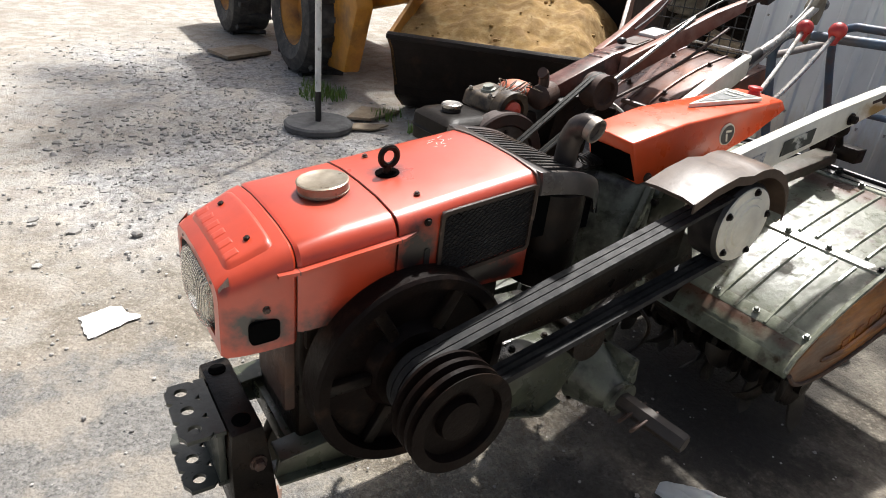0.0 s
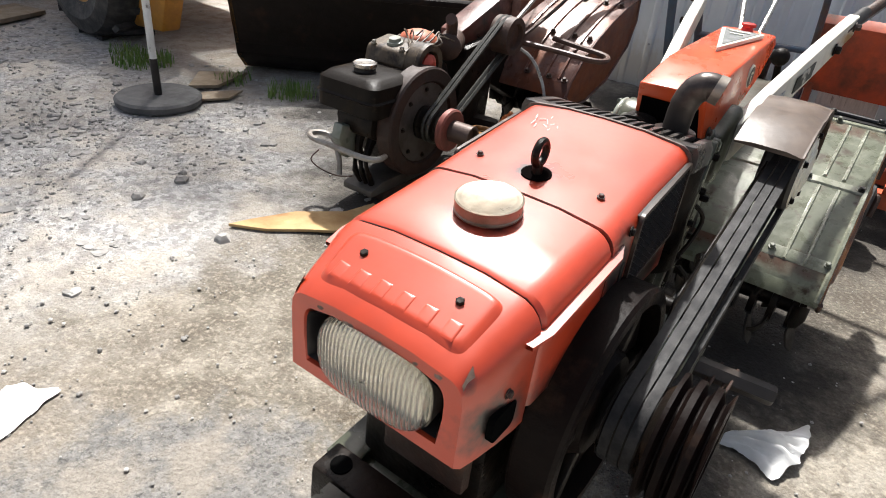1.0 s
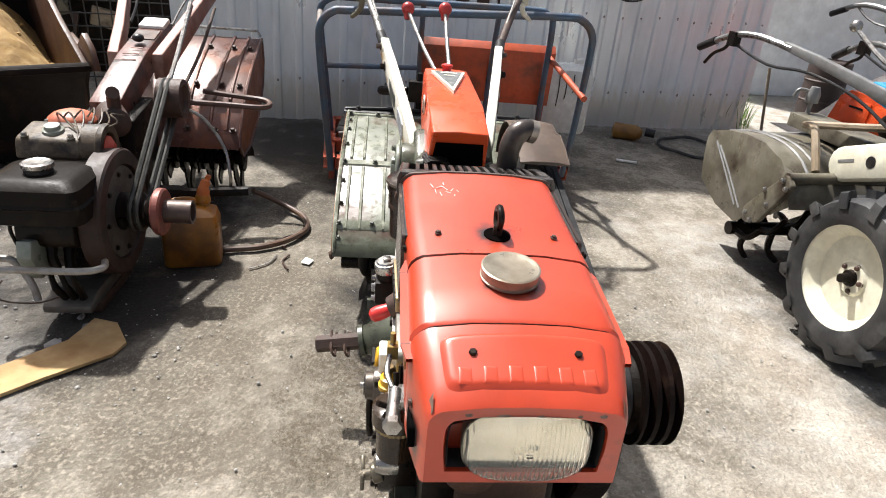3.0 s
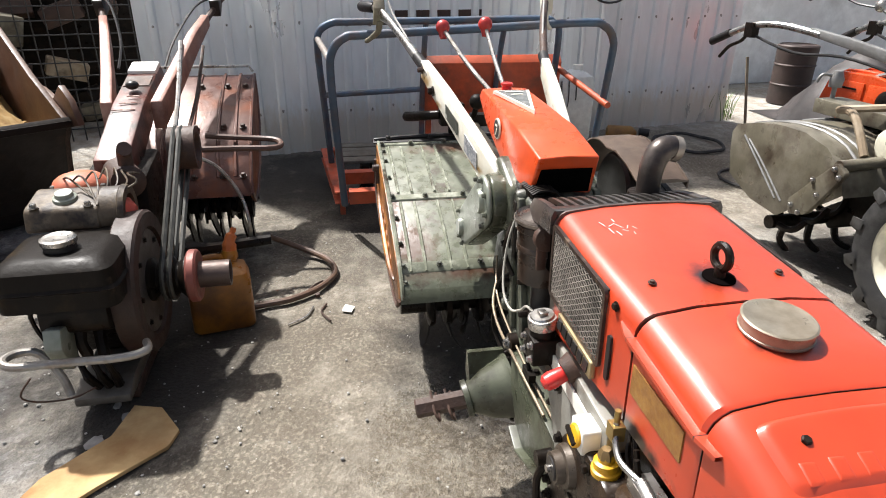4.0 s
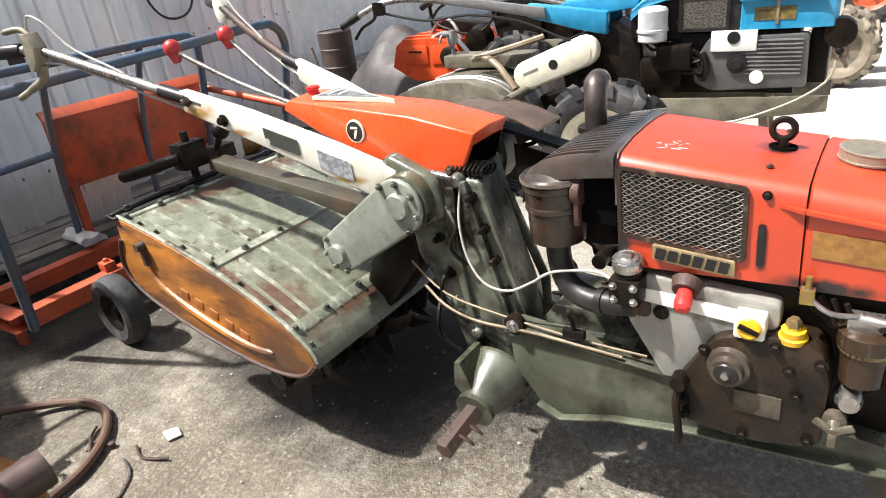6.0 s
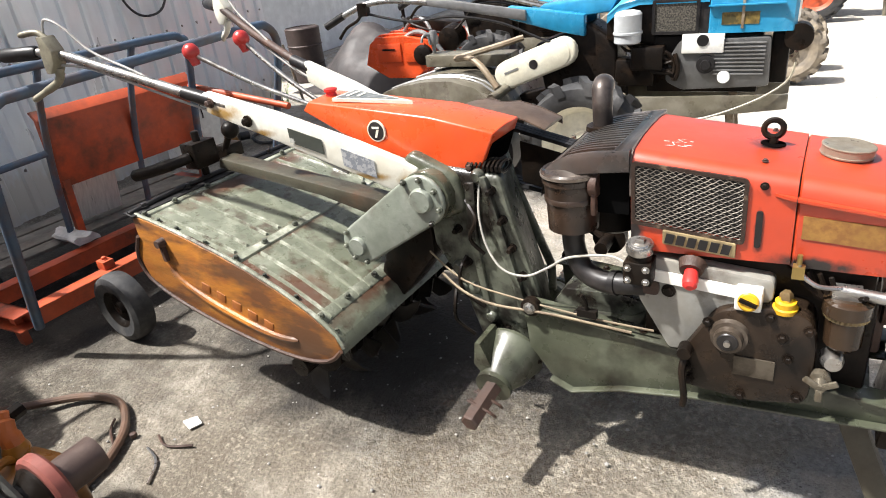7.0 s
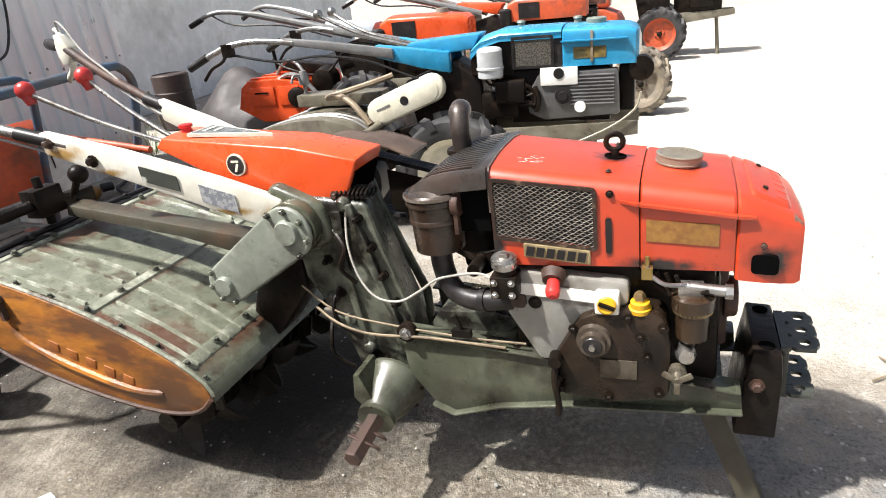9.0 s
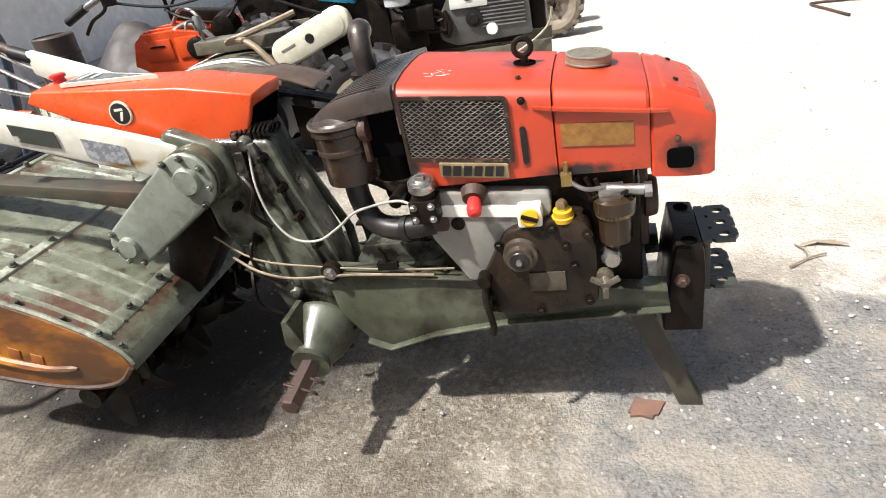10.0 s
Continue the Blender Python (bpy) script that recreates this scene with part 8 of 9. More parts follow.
    rag = Mesh().loft([[(-3.12 + 0.08 * i + 0.02 * math.sin(3 * a + i), -0.10 + (0.05 + 0.01 * (i % 2)) * math.cos(a), 0.250 + 0.022 * math.sin(a) * (1 + 0.3 * math.sin(5 * a + i))) for a in (2 * math.pi * k / 14 for k in range(14))] for i in range(4)])
    solo("rag", rag, mat("white_cloth", (0.6, 0.58, 0.55), 0.9, col2=(0.35, 0.34, 0.33), scale=14, bump=0.5, bump_scale=30), "crumpled pale rag on the trailer bed", "rag")


trailer()


def sack():
    """A white ribbed plastic can tied to the trailer."""
    c = Mesh().loft([[(-3.33 + x * k, 0.93 + y * k + 0.02 * z, z) for x, y in rounded(rect(-0.10, -0.16, 0.10, 0.16), 0.04)] for z, k in ((0.25, 0.9), (0.27, 1.0), (0.62, 1.0), (0.68, 0.9), (0.71, 0.6), (0.72, 0.35))])
    can = solo("jerrycan", c, mat("translucent_white", (0.62, 0.64, 0.62), 0.35, col2=(0.5, 0.5, 0.47), scale=6, bump=0.08), "dirty white plastic can on the trailer", "jerrycan")
    part("can_cap", Mesh().turned((-3.33, 1.0, 0.70), (-3.33, 1.0, 0.75), ((0, 0.035), (1, 0.033)), 16), WHITE, can)
    for i in range(3):
        part("drip_line", Mesh().tube([(-3.228, 0.86 + 0.05 * i, 0.66), (-3.226, 0.865 + 0.05 * i, 0.55), (-3.226, 0.86 + 0.05 * i, 0.44 + 0.05 * i)], 0.004, 6), BLACK, can)


sack()


# ---- wheel loader with a bucket of sand ----
LOADER = mat("loader_yellow", (0.50, 0.235, 0.03), 0.5, col2=(0.36, 0.15, 0.03), scale=4, grime=(0.10, 0.05, 0.025), grime_scale=3, grime_mix=(0.5, 0.7), bump=0.15)
BUCKET = mat("bucket_steel", (0.014, 0.010, 0.008), 0.6, col2=(0.05, 0.026, 0.015), scale=5, mix=(0.55, 0.75), grime=(0.008, 0.007, 0.006), grime_scale=4, bump=0.3, spec=0.2)
RUSTY_CHEEK = mat("rusty_cheek", (0.085, 0.036, 0.018), 0.5, col2=(0.045, 0.022, 0.014), scale=5, grime=(0.14, 0.06, 0.026), grime_scale=4, bump=0.3)
SAND = mat("yellow_sand", (0.31, 0.19, 0.06), 0.95, col2=(0.22, 0.125, 0.04), scale=9, mix=(0.4, 0.65), grime=(0.40, 0.28, 0.12), grime_scale=14, grime_mix=(0.5, 0.7), bump=0.9, bump_scale=30)


def wheel_loader():
    u = Vector((-0.64, 0.768, 0)).normalized()
    n = Vector((0.768, 0.64, 0))
    o = Vector((-1.60, -3.18, 0))
    root = thing("wheel_loader", Matrix.Translation(o), "worn yellow wheel loader with a bucket full of sand", "loader")
    W = 1.60

    def at(a, b, z):
        return u * a + n * b + Vector((0, 0, z))

    side = [(0.05, 0.605), (-0.04, 0.50), (-0.18, 0.12), (-0.32, 0.02), (-0.85, 0.02), (-1.06, 0.46), (-1.10, 0.82), (-1.02, 1.08), (-0.85, 1.10), (-0.35, 0.80)]
    shell = side[:8]
    b = Mesh().loft([[at(a, q, z) for q, z in shell] + [at(a, q + (-0.03 if i < 2 else 0.02), z + 0.03) for i, (q, z) in reversed(list(enumerate(shell)))] for a in (0, W / 2, W)])
    bucket = part("bucket", b, BUCKET, root, "dark rusty steel bucket", 0.004)
    for a in (0, W - 0.03):
        part("bucket_cheek", Mesh().loft([[at(a + d, q, z) for q, z in side] for d in (0, 0.03)]), RUSTY_CHEEK if a else LOADER, bucket, bevel=0.004)
    part("cheek_tip", Mesh().loft([[at(W + 0.0 + d, q, z) for q, z in ((-0.34, 0.74), (-0.02, 0.57), (0.12, 0.60), (0.06, 0.72), (-0.04, 0.78), (-0.16, 0.70))] for d in (0.002, 0.034)]), RUSTY_CHEEK, bucket, "pointed side cutter", 0.004)
    part("cutting_edge", Mesh().loft([[at(a, 0.05, 0.62), at(a, 0.05, 0.585), at(a, -0.04, 0.575), at(a, -0.04, 0.60)] for a in (0, W)]), BUCKET, bucket, bevel=0.004)
    s = Mesh()
    N, Mq = 64, 40

    def heap(a, t):
        """The sand's height: it rises to the back and falls away at the far cheek."""
        return 0.580 + 0.36 * t ** 1.15 + 0.09 * math.sin(math.pi * a / W) * math.sin(math.pi * min(1, t)) - 0.34 * max(0, (a - W + 0.34) / 0.34) ** 1.4 * min(1, 0.15 + 1.6 * t)

    for j in range(Mq + 1):
        for i in range(N + 1):
            a, q = W * 0.02 + W * 0.96 * i / N, -0.02 - 0.98 * j / Mq
            z = heap(a, -q) + (0.05 * noise.noise((a * 5, q * 5, 1)) + 0.018 * noise.noise((a * 19, q * 19, 6))) * min(1, j / 3)
            s.v.append(tuple(at(a, q, z)))
    s.f = [(j * (N + 1) + i, j * (N + 1) + i + 1, (j + 1) * (N + 1) + i + 1, (j + 1) * (N + 1) + i) for j in range(Mq) for i in range(N)]
    sand = part("sand_load", s, SAND, root, "heap of yellow clayey sand")
    rng = random.Random(4)
    for k in range(60):
        a, q = rng.uniform(0.08, W - 0.08), -rng.uniform(0.05, 0.9)
        r = rng.uniform(0.007, 0.020)
        z = heap(a, -q)
        part("clod", Mesh().ball(at(a, q, z), r, 6, 4, (1.1, 0.9, 0.7)), SAND, sand)
    # wheels and body
    for x, y in ((-1.42, -4.75), (-1.35, -6.9)):
        X, Y = x - o.x, y - o.y
        ty = part("tyre", Mesh().turned((X + 0.06, Y, 0.55), (X - 0.42, Y, 0.55), ((0.1, 0.30), (0, 0.42), (0.06, 0.52), (0.2, 0.55), (0.8, 0.55), (0.94, 0.52), (1, 0.42), (0.9, 0.30)), 40, False), RUBBER, root, "large grey loader tyre")
        part("rim", Mesh().turned((X + 0.02, Y, 0.55), (X - 0.3, Y, 0.55), ((0, 0.32), (0.2, 0.27), (0.5, 0.24), (0.5, 0.002)), 28, False), LOADER, ty)
        for i in range(22):
            a = 2 * math.pi * i / 22
            part("tread_lug", Mesh().box((X - 0.18, Y + 0.552 * math.cos(a), 0.55 + 0.552 * math.sin(a)), (0.40, 0.05, 0.04), pose(0, 0, 0, math.degrees(a) - 90, 0, 25 if i % 2 else -25).to_3x3()), RUBBER, ty)
    bd = Mesh().box((-2.45 - o.x, -5.9 - o.y, 1.05), (1.5, 2.9, 0.8)).box((-2.45 - o.x, -7.2 - o.y, 1.5), (1.5, 1.6, 0.8))
    part("body", bd, LOADER, root, "yellow loader body", 0.04)
    part("cab", Mesh().box((-2.45 - o.x, -6.0 - o.y, 2.1), (1.3, 1.3, 1.3)), LOADER, root, bevel=0.05)
    part("fender", Mesh().prism([(-4.45 - o.y, 0.12), (-4.0 - o.y, 0.15), (-3.75 - o.y, 0.7), (-3.9 - o.y, 1.3), (-4.35 - o.y, 1.3)], "x", -1.75 - o.x, -1.60 - o.x), LOADER, root, "scraped yellow side plate", 0.02)
    for y in (-0.3, 0.5):
        part("lift_arm", Mesh().box((-2.5 + y - o.x, -4.1 - o.y, 0.8), (0.12, 1.9, 0.25), pose(0, 0, 0, 12, 0, 0).to_3x3()), LOADER, root, bevel=0.02)


wheel_loader()


# ---- small things on the yard ----
def pole_stand():
    root = thing("pole_stand", pose(-1.01, -3.05, 0), "white-painted pole standing in a black tyre base", "pole")
    part("pole", Mesh().tube([(0, 0, 0.25), (-0.015, -0.01, 0.9), (-0.02, -0.02, 1.9)], 0.021, 12), mat("chipped_white_pole", (0.68, 0.68, 0.64), 0.5, col2=(0.15, 0.12, 0.10), scale=16, mix=(0.60, 0.66), stretch=(1, 1, 0.5)), root, "chipped white pole")
    part("pole_foot", Mesh().rod((0, 0, 0.03), (0, 0, 0.26), 0.022), BLACK, root)
    part("base", Mesh().turned((0, 0, 0), (0, 0, 0.055), ((0, 0.21), (0.1, 0.235), (0.7, 0.24), (0.95, 0.225), (1, 0.20), (0.95, 0.06), (0.95, 0.002)), 36), mat("dusty_base", (0.11, 0.11, 0.11), 0.85, col2=(0.055, 0.055, 0.055), scale=9, bump=0.3), root, "black tyre filled with cement")


pole_stand()


def jug():
    root = thing("yellow_jug", pose(-1.54, -1.09, 0, 0, 0, 12), "oily amber plastic jug beneath the old tractor's shaft", "jug")
    PL = mat("amber_plastic", (0.34, 0.135, 0.012), 0.35, col2=(0.10, 0.04, 0.012), scale=4, mix=(0.42, 0.66), bump=0.08, rough2=0.55)
    part("body", Mesh().loft([[(x * k, y * k, z) for x, y in rounded(rect(-0.085, -0.12, 0.085, 0.12), 0.03)] for z, k in ((0.0, 0.92), (0.012, 1.0), (0.20, 1.0), (0.235, 0.9), (0.255, 0.6), (0.262, 0.35))]), PL, root, "amber jug body")
    part("neck", Mesh().turned((-0.03, 0.05, 0.25), (-0.035, 0.055, 0.30), ((0, 0.03), (0.3, 0.03), (0.4, 0.034), (0.7, 0.034), (1, 0.028)), 18), PL, root)
    part("spout", Mesh().tube([(-0.035, 0.055, 0.295), (-0.045, 0.06, 0.33), (-0.06, 0.075, 0.36), (-0.065, 0.085, 0.38)], [0.028, 0.022, 0.012, 0.008], 10), mat("orange_spout", (0.45, 0.12, 0.025), 0.4), root, "orange nozzle")
    part("jug_handle", Mesh().tube([(0.0, -0.09, 0.24), (0.0, -0.07, 0.285), (-0.01, 0.0, 0.29), (-0.02, 0.03, 0.27)], 0.012, 8), PL, root)


jug()
hose = Mesh().tube([(-1.60, -1.02, 0.02), (-1.63, -0.93, 0.018), (-1.66, -0.83, 0.018), (-1.75, -0.715, 0.018), (-1.89, -0.645, 0.018), (-2.03, -0.675, 0.020), (-2.13, -0.77, 0.03), (-2.16, -0.88, 0.07), (-2.10, -0.95, 0.13)], 0.0145, 10, 6)
solo("hose", hose, mat("brown_rubber_hose", (0.12, 0.07, 0.045), 0.45, col2=(0.07, 0.045, 0.035), scale=14), "brown rubber hose curled on the ground", "hose")
for i, pts in enumerate(([(-1.46, -0.83, 0.008), (-1.52, -0.76, 0.008), (-1.60, -0.735, 0.008)], [(-1.72, -0.78, 0.006), (-1.80, -0.74, 0.006), (-1.84, -0.70, 0.006)], [(-1.62, -0.68, 0.006), (-1.55, -0.70, 0.006), (-1.47, -0.66, 0.008)])):
    solo("bent_wire", Mesh().tube(pts, 0.0045, 6), RUST if i else STEEL, "short bent rod lying on the ground", "wire", "scrap on the ground")
solo("nut", Mesh().turned((-1.70, -0.72, 0.0), (-1.70, -0.72, 0.016), ((0, 0.012), (1, 0.012)), 6), RUST, "rusty nut lying on the ground", "nut", bevel=0.002)


def flat_scrap(name, poly, z, thick, material, label, category, wave=0.004, group=""):
    """A thin loose sheet lying on the ground, slightly warped."""
    m = Mesh()
    n = len(poly)
    f = lambda x, y: z + wave * math.sin(9 * x + 5 * y)
    cx, cy = sum(p[0] for p in poly) / n, sum(p[1] for p in poly) / n
    top = [(x, y, f(x, y) + thick) for x, y in poly] + [(cx, cy, f(cx, cy) + thick + wave)]
    low = [(x, y, f(x, y)) for x, y in poly] + [(cx, cy, f(cx, cy))]
    m.add(top + low, [(i, (i + 1) % n, n) for i in range(n)] + [(n + 1 + (i + 1) % n, n + 1 + i, 2 * n + 1) for i in range(n)] + [(i, n + 1 + i, n + 1 + (i + 1) % n, (i + 1) % n) for i in range(n)])
    return solo(name, m, material, label, category, group)


CARD = mat("cardboard", (0.50, 0.34, 0.16), 0.85, col2=(0.34, 0.19, 0.075), scale=4, mix=(0.42, 0.6), grime=(0.20, 0.10, 0.04), grime_scale=3, grime_mix=(0.55, 0.75), bump=0.2, bump_scale=30)
flat_scrap("cardboard_sheet", [(-0.43, -1.54), (-0.51, -1.41), (-0.64, -1.29), (-0.785, -1.135), (-0.86, -1.12), (-0.98, -1.20), (-1.0, -1.29), (-0.86, -1.32), (-0.70, -1.46), (-0.52, -1.52)], 0.006, 0.012, CARD, "torn yellow-brown cardboard sheet on the ground", "cardboard", 0.005)
PLASTIC = mat("white_plastic_film", (0.78, 0.78, 0.76), 0.5, col2=(0.62, 0.62, 0.6), scale=9, bump=0.6, bump_scale=22)


def crumpled(name, cx, cy, sx, sy, h, turn, seed, label):
    m = Mesh()
    N = 14
    for j in range(N + 1):
        for i in range(N + 1):
            a, b = i / N - 0.5, j / N - 0.5
            r = 1 - 0.35 * abs(noise.noise((3 * a, 3 * b, seed)))
            z = h * (0.15 + 0.85 * abs(noise.noise((5 * a + 2, 5 * b, seed + 7)))) * max(0.05, 1 - 2.0 * max(abs(a), abs(b))) + 0.004
            x, y = a * sx * r * (1 + 0.4 * b), b * sy * r
            c, s = math.cos(radians(turn)), math.sin(radians(turn))
            m.v.append((cx + c * x - s * y, cy + s * x + c * y, z))
    m.f = [(j * (N + 1) + i, j * (N + 1) + i + 1, (j + 1) * (N + 1) + i + 1, (j + 1) * (N + 1) + i) for j in range(N) for i in range(N)]
    return solo(name, m, PLASTIC, label, "plastic scrap", "white scraps")


def twisted_bag():
    """A plastic bag drawn in to a twisted tail, its body fanned out in folds."""
    m = Mesh()
    N, K = 16, 40
    for i in range(N + 1):
        t = i / N
        q = t ** 1.5
        c = Vector((-0.690 - 0.110 * t, 0.352 + 0.190 * t, 0))
        half = 0.007 + 0.018 * t + 0.125 * q
        for j in range(K + 1):
            v = 2 * j / K - 1
            rag = 1 + 0.16 * noise.noise((4 * v, 3, 1)) * t
            fold = abs(math.sin(9 * v + 2.5 * noise.noise((2 * v, 2 * t, 4))))
            x = c.x - half * v * (0.98 + 0.1 * noise.noise((v * 2, t * 3, 9)))
            y = c.y + half * 0.10 * v + (rag - 1) * 0.10 - 0.030 * v * v * q
            z = 0.006 + (0.018 + 0.050 * math.sin(math.pi * min(1, 0.15 + 0.8 * t))) * (1 - abs(v) ** 2.2) * (0.55 + 0.45 * fold) + 0.008 * noise.noise((v * 7, t * 7, 2))
            m.v.append((x, y, max(0.004, z)))
    m.f = [(i * (K + 1) + j, i * (K + 1) + j + 1, (i + 1) * (K + 1) + j + 1, (i + 1) * (K + 1) + j) for i in range(N) for j in range(K)]
    return solo("plastic_bag", m, PLASTIC, "twisted white plastic bag on the ground", "plastic bag", "white scraps", smooth=60)


twisted_bag()
bag = Mesh().ball((-3.18, -0.56, 0.062), 0.10, 26, 16, (0.9, 0.8, 0.62))
for i, (x, y, z) in enumerate(bag.v):
    k = 1 + 0.34 * noise.noise((x * 14, y * 14, z * 14)) + 0.14 * noise.noise((x * 40, y * 40, z * 40))
    bag.v[i] = (-3.18 + (x + 3.18) * k, -0.56 + (y + 0.56) * k, max(0.003, 0.062 + (z - 0.062) * k))
solo("plastic_bag", bag, PLASTIC, "crumpled pale plastic bag beneath the trailer frame", "plastic bag", "white scraps", smooth=25)
crumpled("plastic_scrap", 0.52, -1.12, 0.17, 0.15, 0.02, 20, 5.0, "flattened white plastic scrap on the gravel")
flat_scrap("paper_scrap", [(-1.60, -0.60), (-1.545, -0.615), (-1.53, -0.575), (-1.575, -0.56)], 0.003, 0.004, WHITE, "small white paper scrap on the ground", "paper", 0.002, "white scraps")
flat_scrap("wood_scrap", [(-1.50, -3.40), (-1.28, -3.18), (-1.42, -3.08), (-1.75, -3.22)], 0.01, 0.018, TAN, "grey-tan broken board on the ground", "board", 0.004, "loose boards")
flat_scrap("wood_scrap", [(-1.30, -3.05), (-1.15, -2.95), (-1.35, -2.86), (-1.5, -2.93)], 0.008, 0.012, TAN, "grey-tan broken board on the ground", "board", 0.004, "loose boards")
flat_scrap("wood_scrap", [(-0.95, -5.3), (-1.45, -5.55), (-1.35, -5.9), (-0.85, -5.7)], 0.01, 0.03, TAN, "flat tan board on the gravel", "board", 0.006, "loose boards")
flat_scrap("brick_piece", [(0.215, -0.135), (0.285, -0.125), (0.305, -0.075), (0.225, -0.070)], -0.004, 0.008, mat("brick", (0.17, 0.085, 0.055), 0.9, col2=(0.13, 0.085, 0.065), scale=14, bump=0.5), "crushed red brick piece trodden into the ground", "brick", 0.002)
flat_scrap("brick_piece", [(0.21, -0.12), (0.27, -0.14), (0.29, -0.09), (0.23, -0.06)], -0.004, 0.008, mat("brick_dust", (0.11, 0.07, 0.052), 0.9, col2=(0.10, 0.08, 0.065), scale=14, bump=0.5), "flat worn brick bedded in the ground", "brick", 0.001)
solo("twig", Mesh().tube([(0.738, 0.581, 0.006), (0.80, 0.632, 0.008), (0.868, 0.669, 0.006)], 0.0032, 6).tube([(0.80, 0.632, 0.008), (0.805, 0.68, 0.012), (0.783, 0.73, 0.008)], 0.0028, 6), TAN, "thin forked dry twig on the ground", "twig")
solo("rope", Mesh().tube([(2.30, 4.60, 0.012), (2.05, 4.66, 0.012), (1.80, 4.68, 0.012), (1.74, 4.62, 0.012), (1.80, 4.40, 0.012), (1.88, 4.11, 0.012)], 0.011, 6, 4), RUST, "dark rope end lying on the pale ground", "rope")
solo("leaf", Mesh().loft([[(0.80 + 0.05 * i, 0.72 + 0.01 * math.sin(i), 0.006 + 0.01 * (i == 1)), (0.80 + 0.05 * i, 0.72 + (0.03 if 0 < i < 3 else 0.004), 0.012)] for i in range(4)], False, False), TAN, "dry curled leaf on the ground", "leaf")
yb = thing("amber_bottle", pose(-4.13, 1.76, 0, 0, 0, -20), "amber plastic bottle lying by the fence", "bottle")
part("body", Mesh().turned((0, -0.15, 0.066), (0, 0.10, 0.066), ((0, 0.04), (0.05, 0.066), (0.8, 0.066), (0.95, 0.04), (1, 0.024)), 22), mat("amber_bottle_plastic", (0.30, 0.15, 0.02), 0.4, col2=(0.16, 0.07, 0.015), scale=5), yb)
part("cap", Mesh().rod((0, 0.12, 0.085), (0, 0.2, 0.08), 0.035), BLACK, yb)
solo("coiled_cable", Mesh().tube([(-3.95 + (0.30 + 0.01 * math.sin(3 * a)) * math.cos(a), 2.25 + (0.27 + 0.01 * math.sin(3 * a)) * math.sin(a), 0.02 + 0.006 * math.sin(5 * a)) for a in (0.33 * i for i in range(36))], 0.013, 6, 2), RUBBER, "black cable coiled on the ground by the fence", "cable")
solo("coiled_cable", Mesh().tube([(-2.98 + 0.24 * math.cos(a), 2.2 + 0.2 * math.sin(a), 0.015) for a in (0.35 * i for i in range(19))], 0.010, 6, 2), RUBBER, "black cable loop on the ground by the blue tractor", "cable")
flat_scrap("white_strip", [(-3.50, 1.46), (-3.47, 1.46), (-3.43, 1.60), (-3.46, 1.61)], 0.002, 0.01, WHITE, "white plastic strip on the ground", "strip", 0.002, "white scraps")
hang = Mesh().tube([(-4.44, 1.35, 1.75), (-4.45, 1.42, 1.3), (-4.465, 1.52, 1.12), (-4.49, 1.68, 1.08), (-4.51, 1.82, 1.15), (-4.53, 1.92, 1.4), (-4.535, 1.95, 1.75)], 0.009, 8, 5)
solo("hanging_cable", hang, RUBBER, "black cable hanging in a loop on the fence", "cable")

# dark heap between the fence end and the row: drum, tarpaulin, timbers
drum = thing("steel_drum", pose(-5.5, 4.25, 0), "brown rusty steel drum near the fence end", "drum")
part("drum_body", Mesh().turned((0, 0, 0), (0, 0, 0.62), ((0, 0.19), (0.02, 0.205), (0.32, 0.20), (0.34, 0.21), (0.36, 0.20), (0.65, 0.20), (0.67, 0.21), (0.69, 0.20), (0.98, 0.205), (1, 0.19), (0.98, 0.18), (0.98, 0.002)), 32), mat("brown_drum", (0.05, 0.032, 0.028), 0.6, 0.2, col2=(0.025, 0.02, 0.018), scale=5, bump=0.2), drum)
heap = Mesh()
N = 20
for j in range(N + 1):
    for i in range(N + 1):
        a, b = i / N * 2 - 1, j / N * 2 - 1
        z = max(0, 1 - a * a - b * b) ** 0.6 * (0.55 + 0.3 * noise.noise((a * 2, b * 2, 8))) + 0.06 * noise.noise((a * 6, b * 6, 2))
        heap.v.append((-4.3 + 0.9 * a, 4.3 + 0.7 * b, max(z, 0.0) if max(abs(a), abs(b)) < 1 else 0.0))
heap.f = [(j * (N + 1) + i, j * (N + 1) + i + 1, (j + 1) * (N + 1) + i + 1, (j + 1) * (N + 1) + i) for j in range(N) for i in range(N)]
solo("tarpaulin", heap, mat("dark_tarpaulin", (0.026, 0.022, 0.022), 0.6, col2=(0.055, 0.045, 0.043), scale=4, bump=0.5, bump_scale=12), "dark crumpled tarpaulin over a heap", "tarpaulin")
solo("pale_stake", Mesh().rod((-4.62, 3.2, 0.0), (-4.72, 3.155, 0.6), 0.013), TAN, "pale stake leaning on the fence", "stake")

# wire crate with scrap behind the loader bucket
crate = thing("wire_crate", pose(-4.75, -2.5, 0, 0, 0, 15), "black wire mesh crate with scrap metal", "crate")
WIRE = mat("black_wire", (0.03, 0.03, 0.03), 0.5, 0.4)
for k in range(19):
    part("upright_wire", Mesh().rod((0, -0.9 + 0.1 * k, 0), (0, -0.9 + 0.1 * k, 1.5), 0.006, None, 6), WIRE, crate)
for k in range(14):
    part("cross_wire", Mesh().rod((0.008, -0.9, 0.1 + 0.105 * k), (0.008, 0.9, 0.1 + 0.105 * k), 0.006, None, 6), WIRE, crate)
part("rim", Mesh().tube([(-0.6, -0.92, 1.5), (0, -0.92, 1.5), (0, 0.92, 1.5), (-0.6, 0.92, 1.5)], 0.016, 8, 1), WIRE, crate)
rng = random.Random(9)
